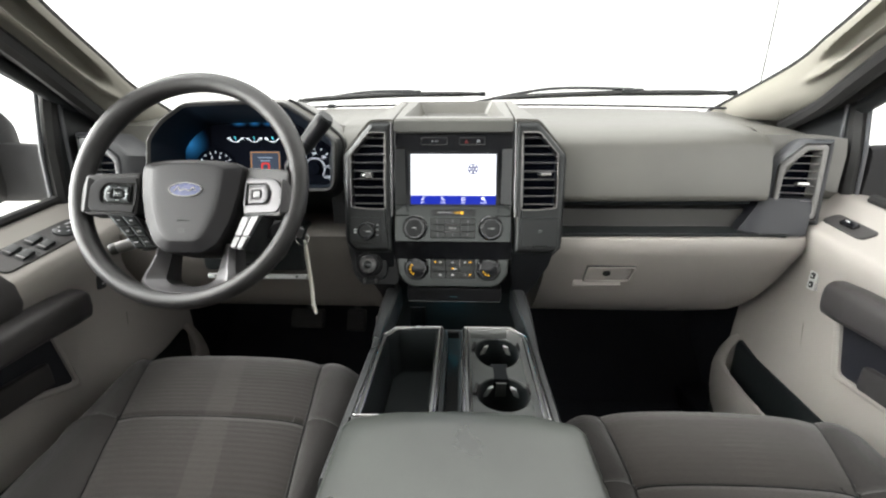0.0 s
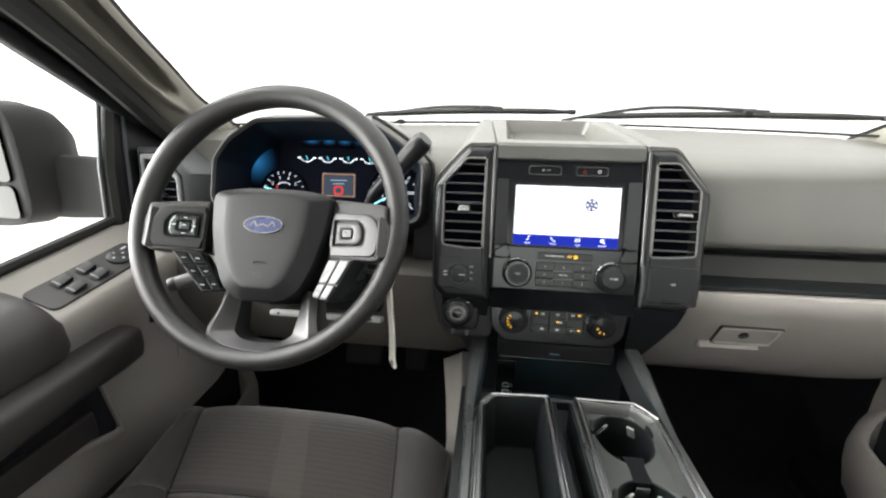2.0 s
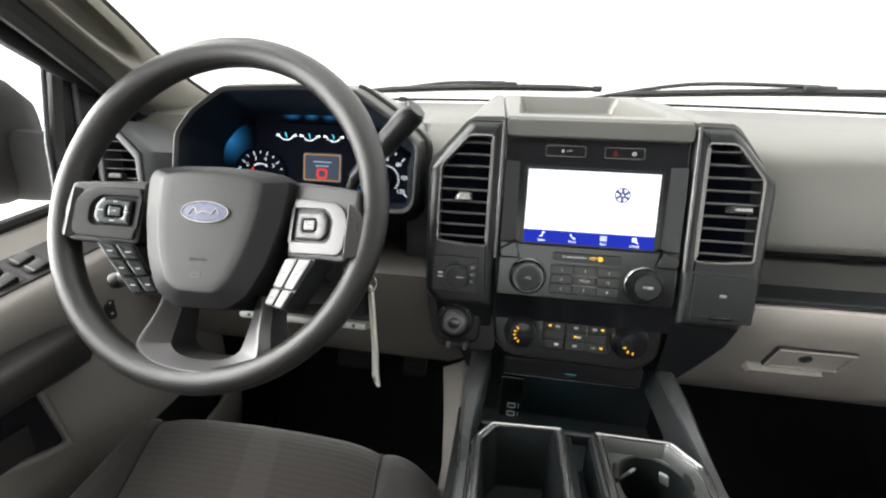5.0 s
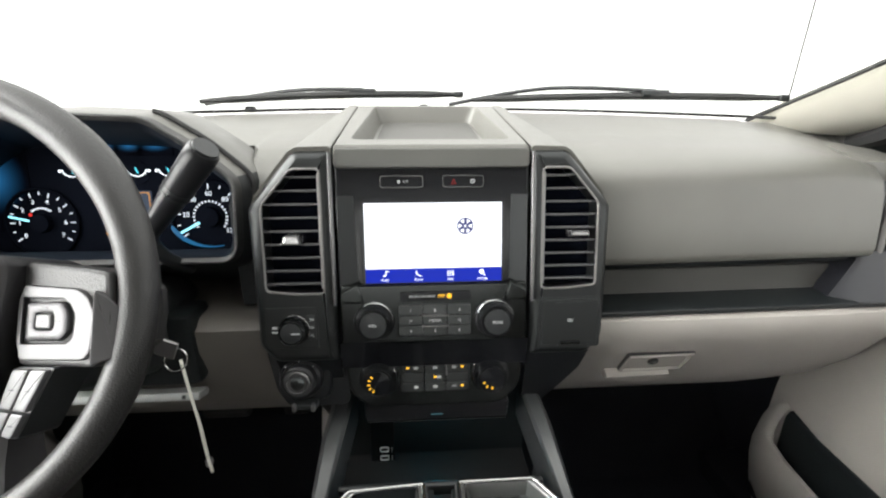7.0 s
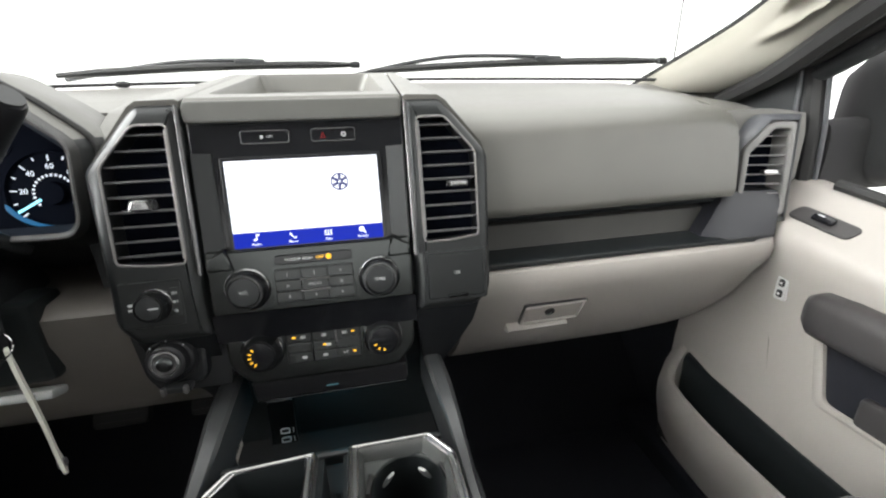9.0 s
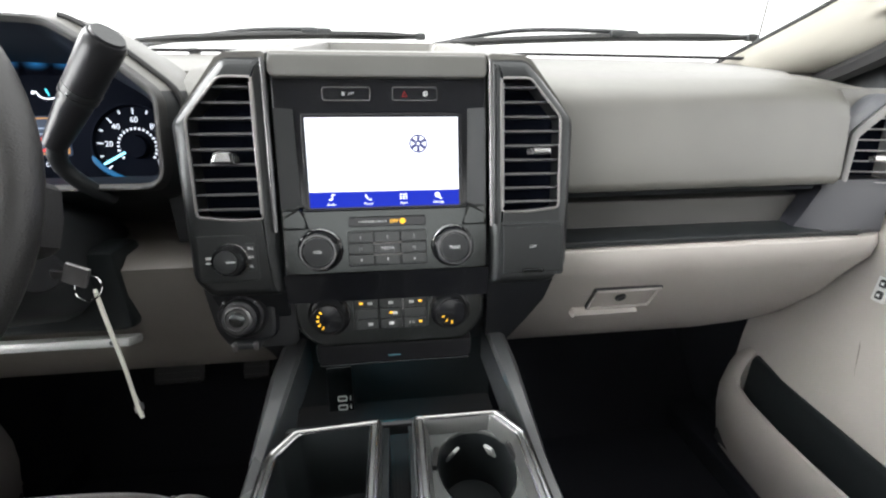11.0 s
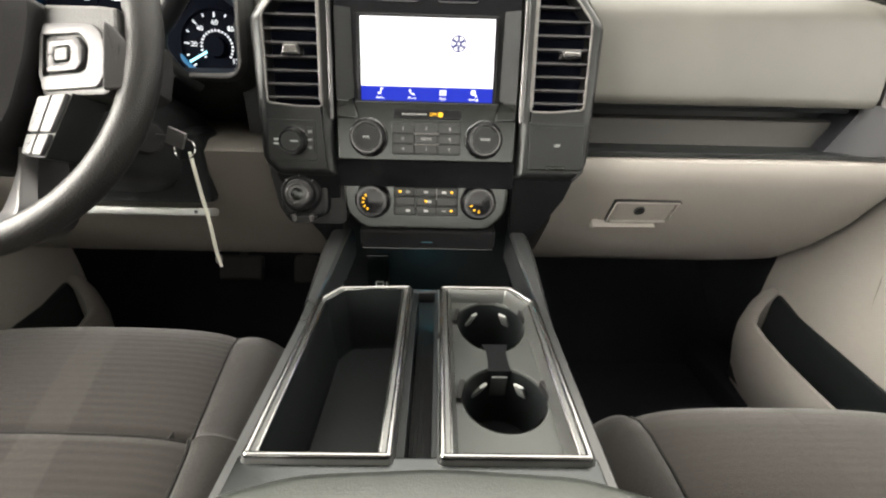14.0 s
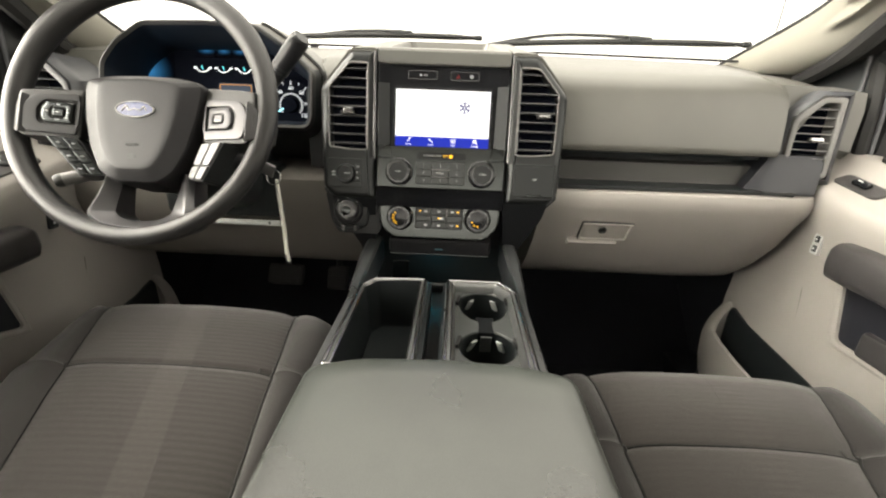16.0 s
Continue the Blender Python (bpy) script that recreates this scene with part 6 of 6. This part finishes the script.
    for z, y, w, th in ((0.30, -0.58, 0.17, 0.10), (0.45, -0.67, 0.18, 0.12), (0.62, -0.78, 0.18, 0.12), (0.74, -0.86, 0.16, 0.10), (0.80, -0.90, 0.12, 0.07)):
        back.append([(cx * 1.06 + u_, yf + y + v, z) for u_, v in sq(w, th / 2, 0, -0.05, 24, 4)])
    part("backrest", loft(back), SEAT, ob)
    return ob


seat(0.757, "driver_seat", "charcoal cloth driver seat with ribbed centre panel and lighter stripe", (-0.650, 0.40), (-0.274, 0.155), -0.705, -0.176, (-0.482, 0.33, 0.046), SEAT_RIB, -0.200, 0.075, 0.020)
seat(0.618, "passenger_seat", "charcoal cloth passenger seat with plain centre panel and faint stripe", (0.258, 0.02), (0.622, -0.37), 0.186, 0.70, (0.440, -0.17, 0.046), SEAT_PLAIN, -0.165, 0.020, 0.05)
bk = thing("seat_belt_buckle", (-0.165, 0.25, 0.0), "black seat belt buckle with red button beside the armrest", "buckle")
part("body", box((-0.165, 0.25, 0.42), (0.022, 0.035, 0.09), bevel=0.005), DARK, bk)
part("stalk", box((-0.165, 0.25, 0.19), (0.012, 0.028, 0.38), bevel=0.003), DARK, bk)
part("button", box((-0.165, 0.25, 0.466), (0.014, 0.022, 0.004), bevel=0.001), surface("red plastic", (0.4, 0.03, 0.02), 0.4, bump=0), bk, "red release button")

# ---- pedals ----
def pedal(name, c, w, h, label):
    ob = thing(name, c, label, "pedal", "pedals")
    pl = Plane(c, (1, 0, 0), (0, 0.5, 0.87))
    part("pad", plate(pl, rounded(rect(-w, -h, w, h), 0.012, 3), -0.012, 0.006, 0.004), RUBBER, ob)
    for i in range(4):
        part("rib", box(pl(0, -h * 0.7 + i * h * 0.46, 0.007), (w * 1.6, 0.004, 0.003), rot=pl.rot()), RUBBER, ob)
    part("pedal_arm", tube([pl(0, h * 0.4, -0.01), (c[0], c[1] + 0.08, c[2] + 0.12), (c[0], c[1] + 0.16, c[2] + 0.30)], 0.010, seg=8), DARK, ob)


pedal("brake_pedal", (-0.462, 1.14, 0.268), 0.052, 0.03, "black rubber brake pedal")
pedal("accelerator_pedal", (-0.318, 1.178, 0.245), 0.030, 0.036, "black rubber accelerator pedal")

# ---- doors ----
def belt(y):
    return 0.695 + 0.17 * max(-0.30, min(0.25, y - 0.85))


def door(s, name):
    m = lambda pts: mirrored([tuple(p) for p in pts], s)
    f_ = 0.072 if s > 0 else -0.008
    ys = [1.075, 1.055, 1.02, 0.94, 0.86, 0.78, 0.70, 0.62, 0.54, 0.44, 0.30, 0.10, -0.10]
    rings = []
    for y in ys:
        zb = belt(y)
        f = max(0.0, (y - 0.98) / 0.10)
        rings.append(m([(0.868, y, zb), (0.850, y, zb - 0.006), (0.838, y, zb - 0.024), (0.800 + 0.02 * f, y, zb - 0.038), (0.764 + 0.05 * f, y, zb - 0.052), (0.755 + 0.05 * f, y, zb - 0.062), (0.753 + 0.05 * f, y, zb - 0.080), (0.758 + 0.04 * f, y, zb - 0.110), (0.772 + 0.02 * f, y, zb - 0.145), (0.784 + 0.01 * f, y, 0.47), (0.786 + 0.01 * f, y, 0.42), (0.784 + 0.01 * f, y, 0.335), (0.772 + 0.02 * f, y, 0.31), (0.776 + 0.015 * f, y, 0.26), (0.778 + 0.01 * f, y, -0.035), (0.90, y, -0.035), (0.90, y, zb - 0.004)]))
    ob = structure(name, loft(rings), BEIGE, "stone grey moulded door trim panel", "door")
    # belt line seal and window frame
    pts = [(0.866, y, belt(y) + 0.006) for y in (0.875, 0.80, 0.70, 0.60, 0.50, 0.3, 0.0, -0.10)]
    part("belt_seal", tube(m(pts), 0.010, seg=8), RUBBER, ob, "black window belt seal")
    pts = [(0.868, 0.862 + f_, belt(0.862) - 0.01), (0.866, 0.872 + f_, 0.80), (0.856, 0.890 + f_, 0.925)]
    part("window_channel", tube(m(pts), 0.016, seg=8), RUBBER, ob, "black window channel")
    pts = [(0.872, 0.845 + f_, belt(0.862) - 0.01), (0.870, 0.853 + f_, 0.80), (0.860, 0.868 + f_, 0.925)]
    part("channel_edge", tube(m(pts), 0.004, seg=8), PODGREY, ob, "grey edge of the window channel")
    sail = [(0.852, 0.872 + f_, belt(0.87) - 0.015), (0.842, 1.12, 0.78), (0.836, 1.09, 0.868), (0.846, 0.98, 0.906), (0.848, 0.885 + f_, 0.930)]
    part("sail_panel", loft([m(sail), m([(x + 0.03, y, z) for x, y, z in sail])]), DARK, ob, "black corner panel in front of the window")
    part("corner_rib", tube(m([(0.843, 0.899 + f_, 0.922), (0.845, 0.893 + f_, 0.85), (0.848, 0.887 + f_, belt(0.87))]), 0.0045, seg=8), PODGREY, ob, "grey rubber rib")
    pts = spline([(0.850, 1.09, 0.872), (0.848, 0.975, 0.908), (0.822, 0.86, 0.955), (0.788, 0.72, 1.012), (0.745, 0.55, 1.082), (0.712, 0.42, 1.135), (0.69, 0.2, 1.17), (0.685, -0.1, 1.175)], 3)
    part("window_frame", tube(m(pts), 0.020, seg=10), RUBBER, ob, "black upper window frame")
    low = [V(p) + V((0.014, -0.012, -0.026)) for p in pts]
    part("frame_band", tube(m([tuple(p) for p in low]), 0.016, seg=10), DARK, ob, "dark lower band of the window frame")
    # window glass
    g0 = [(0.868, y, belt(y)) for y in (0.87, 0.6, 0.3, -0.1)]
    g1 = [(0.856, 0.885, 0.93), (0.778, 0.62, 1.05), (0.71, 0.35, 1.145), (0.69, -0.1, 1.17)]
    g = part("window_glass", loft([m(g0), m(g1)], closed=False), CLEAR, ob, "clear door window")
    g.visible_shadow = False
    # switch plate on the slope
    n_sw = 1 if s > 0 else 4
    y0, y1 = (0.785, 0.885) if s > 0 else (0.628, 0.822)
    yc = (y0 + y1) / 2
    zc = belt(yc) - 0.0385
    up = V((0.074 * s, 0, 0.028)).normalized()
    fw = V((0, 1, 0.17)).normalized()
    pl = Plane((s * 0.800, yc, zc), fw * (1 if s > 0 else -1), up)
    if pl.n.x * s > 0:
        pl = Plane((s * 0.800, yc, zc), fw * (-1 if s > 0 else 1), up)
    h = (y1 - y0) / 2
    d = 1 if pl.u.y > 0 else -1
    w_ = 0.018 if s > 0 else 0.030
    outl = [(-h, -w_), (h, -w_), (h, w_), (-h, w_)]
    sp = part("switch_plate", plate(pl, rounded(outl, 0.012, 3), -0.012, 0.004, 0.0015), DOORBLACK, ob, "dark window switch plate")
    if s > 0:
        part("switch", box(pl(0.0, 0.0, 0.007), (0.034, 0.016, 0.010), rot=pl.rot(), bevel=0.004), GLOSSBLACK, sp)
        part("switch_mark", box(pl(0.004 * d, 0.0, 0.0125), (0.010, 0.002, 0.0006), rot=pl.rot()), GREY_PRINT, sp)
    else:
        for k, a in enumerate((-0.042, 0.001)):
            for v in (-0.0135, 0.0115):
                part("switch_well", plate(pl, rounded(rect(a * d - 0.018, v - 0.0112, a * d + 0.018, v + 0.0112), 0.004, 2), 0.0, 0.0046, 0.0004), DEEP, sp)
                part("switch", box(pl((a - 0.003) * d, v, 0.006), (0.026, 0.017, 0.010), rot=pl.rot() @ Matrix.Rotation(radians(-14 * d), 3, "Y"), bevel=0.003), DARK, sp)
                part("switch_edge", box(pl((a - 0.013) * d, v, 0.0085), (0.0025, 0.016, 0.004), rot=pl.rot(), bevel=0.001), SATIN, sp, "bright switch edge")
        part("mirror_dial", lathe(pl, 0.052 * d, 0.0, [(0.019, 0.003), (0.018, 0.008), (0.014, 0.010), (0.0, 0.0095)], 26), DARK, sp, "round mirror control")
        for q in range(4):
            aa = q * math.pi / 2
            part("dial_mark", box(pl(0.052 * d + 0.010 * math.cos(aa), 0.0 + 0.010 * math.sin(aa), 0.0102), (0.003, 0.003, 0.0005), rot=pl.rot()), GREY_PRINT, sp)
        part("lock_mark", box(pl(0.080 * d, 0.016, 0.0044), (0.012, 0.003, 0.0006), rot=pl.rot()), GREY_PRINT, sp)
    # lock rocker
    yl = 0.85 if s > 0 else 0.80
    pl2 = Plane((s * 0.774, yl, 0.533), (0, 1 if s < 0 else -1, 0), (0, 0, 1))
    pl2 = pl2 if pl2.n.x * s < 0 else Plane((s * 0.774, yl, 0.533), (0, -1 if s < 0 else 1, 0), (0, 0, 1))
    lk = part("lock_switch", plate(pl2, rounded(rect(-0.010, -0.022, 0.010, 0.022), 0.004, 3), -0.006, 0.003, 0.0015), LOCKSILVER if s > 0 else DARK, ob, "small lock switch")
    for v in (-0.010, 0.010):
        part("rocker", plate(pl2, rounded(rect(-0.0052, v - 0.0070, 0.0052, v + 0.0070), 0.003, 3), 0.0, 0.005, 0.002), DARK, lk)
        part("rocker_mark", box(pl2(0, v, 0.0052), (0.004, 0.004, 0.0005), rot=pl2.rot()), GREY_PRINT, lk)
    # pull handle: thick dark bar that runs back from a blunt tip
    yt = 0.795 if s > 0 else 0.745
    rings = []
    dz_ = 0.0 if s > 0 else -0.016
    for dy, cx, cz, a, b in ((0.0, 0.772, 0.525, 0.010, 0.012), (-0.006, 0.766, 0.526, 0.022, 0.026), (-0.025, 0.758, 0.528, 0.030, 0.036), (-0.07, 0.750, 0.531, 0.034, 0.036), (-0.14, 0.742, 0.532, 0.036, 0.032), (-0.22, 0.738, 0.530, 0.038, 0.032), (-0.34, 0.736, 0.525, 0.042, 0.038), (-0.55, 0.736, 0.518, 0.046, 0.045), (-0.75, 0.74, 0.515, 0.046, 0.045)):
        rings.append(m([(cx + u, yt + dy, cz + dz_ + v * (1.0 if s > 0 else 0.88)) for u, v in sq(a, b, 0, 0, 20, 3.5)]))
    part("pull_handle", loft(rings), DOORBLACK, ob, "dark padded pull handle and armrest")
    # recess under the handle
    pl3 = Plane((s * 0.7835, yt - 0.06, 0.43), (0, -1 if s > 0 else 1, 0), (0, 0, 1))
    if pl3.n.x * s > 0:
        pl3 = Plane((s * 0.7835, yt - 0.06, 0.43), (0, 1 if s > 0 else -1, 0), (0, 0, 1))
    d3 = 1 if pl3.u.y > 0 else -1
    o = [(d3 * a, b) for a, b in ((0.02, -0.070), (0.055, 0.075), (-0.40, 0.075), (-0.40, -0.070))]
    i = [(d3 * a, b) for a, b in ((0.005, -0.055), (0.035, 0.065), (-0.385, 0.065), (-0.385, -0.055))]
    if s < 0:
        o = [(d3 * a, b) for a, b in ((0.016, -0.100), (-0.010, 0.075), (-0.40, 0.075), (-0.40, 0.040))]
        i = [(d3 * a, b) for a, b in ((0.002, -0.080), (-0.022, 0.065), (-0.385, 0.065), (-0.385, 0.052))]
    area = sum(o[k][0] * o[(k + 1) % 4][1] - o[(k + 1) % 4][0] * o[k][1] for k in range(4))
    if area < 0:
        o, i = o[::-1], i[::-1]
    part("recess_frame", ringplate(pl3, rounded(o, 0.015, 3), rounded(i, 0.012, 3), -0.008, 0.010, 0.006), BEIGE, ob)
    part("recess", plate(pl3, rounded(i, 0.012, 3), -0.006, 0.003), PODFOOT, ob, "black recess under the pull handle")
    part("recess_pad", box((s * 0.775, yt - 0.20, 0.40), (0.02, 0.20, 0.05), bevel=0.008), DOORBLACK, ob)
    # map pocket: a lip swept along the door's foot, dark mouth behind it
    rings = []
    for y, x, z, oy, ox in ((1.020, 0.795, 0.302, 0.040, 0.0), (1.019, 0.775, 0.294, 0.040, -0.002), (1.014, 0.757, 0.272, 0.038, -0.006), (1.006, 0.744, 0.248, 0.034, -0.012), (0.990, 0.734, 0.235, 0.024, -0.016), (0.95, 0.726, 0.229, 0.008, -0.018), (0.88, 0.719, 0.225, 0.0, -0.018), (0.80, 0.716, 0.222, 0.0, -0.017), (0.50, 0.715, 0.215, 0.0, -0.016), (0.1, 0.715, 0.205, 0.0, -0.016)):
        rings.append(m([(x + ox * 0.3 + 0.012, y + oy * 0.6, 0.05), (x + ox * 0.9, y + oy * 0.9, z - 0.09), (x + ox, y + oy, z - 0.045), (x + ox * 0.9, y + oy * 0.9, z - 0.018), (x + ox * 0.55, y + oy * 0.55, z - 0.002), (x + ox * 0.25, y + oy * 0.25, z), (x, y, z - 0.004), (x + 0.004, y - 0.004, z - 0.03), (x + 0.012, y - 0.006, 0.05)]))
    part("map_pocket", loft(rings), BEIGE, ob, "stone grey map pocket wall")
    rings = []
    for y, z in ((1.012, 0.292), (0.99, 0.288), (0.95, 0.280), (0.85, 0.271), (0.75, 0.262), (0.50, 0.25), (0.10, 0.24)):
        rings.append(m([(0.73, y, 0.10), (0.766, y, 0.10), (0.766, y, z - 0.012), (0.772, y, z), (0.785, y, z + 0.002), (0.785, y, 0.07), (0.73, y, 0.07)]))
    part("pocket_mouth", loft(rings), BINBLACK, ob, "black inside of the map pocket")
    # dark padded upper arm behind the switches
    rings = []
    for y, k in ((0.622, 0.3), (0.612, 0.7), (0.59, 0.95), (0.55, 1.0), (0.45, 1.05), (0.30, 1.05), (0.10, 1.0), (-0.10, 1.0)):
        zb = belt(y)
        q = 0.014 * (1 - k)
        rings.append(m([(0.860, y, zb - 0.012 - q), (0.842, y, zb - 0.007 - q), (0.805, y, zb - 0.012 - 1.5 * q), (0.768 + q, y, zb - 0.026 - 1.6 * q), (0.745 + q, y, zb - 0.052 - q), (0.740 + q, y, zb - 0.095), (0.750 + q, y, 0.535), (0.845, y, 0.53)]))
    part("arm_pad", loft(rings), DOORBLACK, ob, "dark padded upper door arm")
    # shallow speaker panel line
    pts = [(0.7885, 1.03, 0.47), (0.788, 0.90, 0.475), (0.7875, 0.86, 0.44), (0.7865, 0.845, 0.36)]
    part("panel_line", tube(m(pts), 0.0019, seg=5), KNEE, ob)
    return ob


door(1, "door_1")
door(-1, "door_2")
for s, nm in ((1, "wall_right"), (-1, "wall_left")):
    prof = [(1.068, 0.0), (1.068, 0.60), (1.16, 0.64), (1.46, 0.82), (1.46, 0.0)]
    structure(nm + "_front", loft([[(s * 0.805, y, z) for y, z in prof], [(s * 0.90, y, z) for y, z in prof]]), CARPET, "black carpeted kick panel in the footwell", "kick panel")
    structure(nm.replace("wall", "sill"), box((s * 0.765, 0.62, 0.018), (0.11, 1.06, 0.075), bevel=0.008), CARPET, "black door sill along the cab floor", "sill")
    structure(nm + "_rear", box((s * 0.835, -0.68, 0.34), (0.06, 1.14, 0.68), bevel=0.01), KNEE, "plain rear side of the cab under the window", "wall")
    structure(nm + "_post", box((s * 0.775, -0.14, 0.92), (0.05, 0.10, 0.56), rot=Matrix.Rotation(radians(-17 * s), 3, "Y"), bevel=0.01), PILLAR, "plain door post trim", "pillar")
    structure(nm + "_rail", tube([(s * 0.695, 0.42, 1.16), (s * 0.69, -0.1, 1.19), (s * 0.68, -0.7, 1.18), (s * 0.67, -1.15, 1.14)], 0.035, seg=8), PILLAR, "plain roof rail trim", "rail")

# unseen rear glass, added to control the light that enters from behind
for s, nm in ((1, "window_2"), (-1, "window_3")):
    g = structure(nm, loft([[(s * 0.845, -0.19, 0.68), (s * 0.845, -1.20, 0.68)], [(s * 0.72, -0.19, 1.17), (s * 0.70, -1.13, 1.12)]], closed=False), DIMGLASS, "unseen rear side window, tinted to cut the light", "window")
    g.visible_shadow = True
structure("window_4", loft([[(-0.78, -1.235, 0.68), (0.78, -1.235, 0.68)], [(-0.67, -1.15, 1.165), (0.67, -1.15, 1.165)]], closed=False), REARGLASS, "unseen tinted rear window that shapes the light from behind", "window")

# ---- outside: mirrors, wipers, aerial ----
def side_mirror(s):
    ob = thing("side_mirror", (s * 0.95, 0.95, 0.70), "large black door mirror seen through the side window", "mirror", "door mirrors")
    cx, cz = (1.165, 0.815) if s > 0 else (1.25, 0.795)
    m = lambda pts: mirrored([tuple(p) for p in pts], s)
    rings = []
    for dy, a, b in ((-0.065, 0.183, 0.120), (-0.060, 0.190, 0.128), (0.0, 0.193, 0.132), (0.05, 0.180, 0.120), (0.10, 0.14, 0.088), (0.12, 0.07, 0.04)):
        rings.append(m([(cx + u, 0.945 + dy + 0.12 * u, cz + v) for u, v in sq(a, b, 0, 0, 28, 5)]))
    part("shell", loft(rings), SHELL, ob, "black textured mirror shell")
    face = Plane((s * cx, 0.878, cz), (1, 0.12 * s, 0), (0, 0, 1))
    part("mirror_face", plate(face, rounded(rect(-0.168, -0.03, 0.168, 0.106), 0.015, 4), -0.004, 0.004, 0.001), MIRROR, ob, "flat mirror glass")
    part("spotter", plate(face, rounded(rect(-0.168, -0.106, 0.168, -0.038), 0.015, 4), -0.004, 0.004, 0.001), SPOTTER, ob, "lower wide-angle mirror glass")
    rings = [m([(x, 0.955 + v * 0.5, 0.745 + u) for u, v in sq(h, 0.07, 0, 0, 16, 4)]) for x, h in ((0.885, 0.062), (0.95, 0.065), (1.05, 0.07), (1.10, 0.07))]
    part("mirror_arm", loft(rings), SHELL, ob, "black mirror arm")


side_mirror(1)
side_mirror(-1)


def wiper(p0, p1, elbow, pivot, label):
    ob = thing("wiper", pivot, label, "wiper", "wipers")
    p0, p1 = V(p0), V(p1)
    pts = [p0.lerp(p1, t) + V((0, 0, 0.006 * math.sin(math.pi * t))) for t in np.linspace(0, 1, 9)]
    part("blade", tube(pts, [0.006] + [0.010] * 7 + [0.006], seg=8, flat=0.8), RUBBER, ob, "black wiper blade")
    part("tip_cap", box(p1, (0.022, 0.014, 0.014), bevel=0.004), DARK, ob)
    part("wiper_arm", tube(spline([pivot, elbow, p0.lerp(p1, 0.62) + V((0, 0, 0.016))], 5), 0.008, seg=8, flat=0.6), DARK, ob, "black wiper arm")
    part("clip", box(p0.lerp(p1, 0.62) + V((0, 0, 0.012)), (0.06, 0.016, 0.013), bevel=0.004), DARK, ob)


wiper((-0.49, 1.325, 0.920), (0.078, 1.335, 0.936), (-0.30, 1.36, 0.944), (-0.50, 1.37, 0.915), "black windscreen wiper at rest on the driver side")
wiper((0.11, 1.365, 0.925), (0.735, 1.195, 0.928), (0.28, 1.335, 0.950), (0.06, 1.385, 0.915), "black windscreen wiper at rest on the passenger side")
an = thing("aerial", (0.945, 1.42, 0.60), "thin black radio aerial standing on the front wing", "aerial")
part("mast", tube([(0.945, 1.42, 0.60), (0.945, 1.415, 0.98), (0.945, 1.41, 1.35)], 0.0023, seg=6), DARK, an)
part("foot", lathe(Plane((0.945, 1.42, 0.58), (1, 0, 0), (0, 1, 0)), 0, 0, [(0.02, 0), (0.016, 0.02), (0.005, 0.035), (0.003, 0.04)], 14), DARK, an)
structure("wing", box((1.02, 1.72, 0.5), (0.28, 0.96, 0.16), bevel=0.05), PAINT, "pale front wing under the aerial", "wing")
for x in (-0.40, 0.0):
    nz = thing("washer_nozzle", (x, base_y(x) + 0.09, base_z(x)), "small black washer nozzle on the cowl", "nozzle", "washer nozzles")
    part("nozzle_body", box((x, base_y(x) + 0.09, base_z(x) + 0.004), (0.022, 0.018, 0.014), bevel=0.004), DARK, nz)
st = thing("windscreen_sticker", (-0.61, 0.90, 1.085), "small pale sticker on the glass at the top of the windscreen", "sticker")
SK = Plane((-0.61, 0.872, 1.112), (1, -0.25, 0), (0, -0.90, 0.43))
part("paper", plate(SK, rounded(rect(-0.035, -0.028, 0.035, 0.028), 0.004, 2), -0.0006, 0.0006), PILLAR, st)
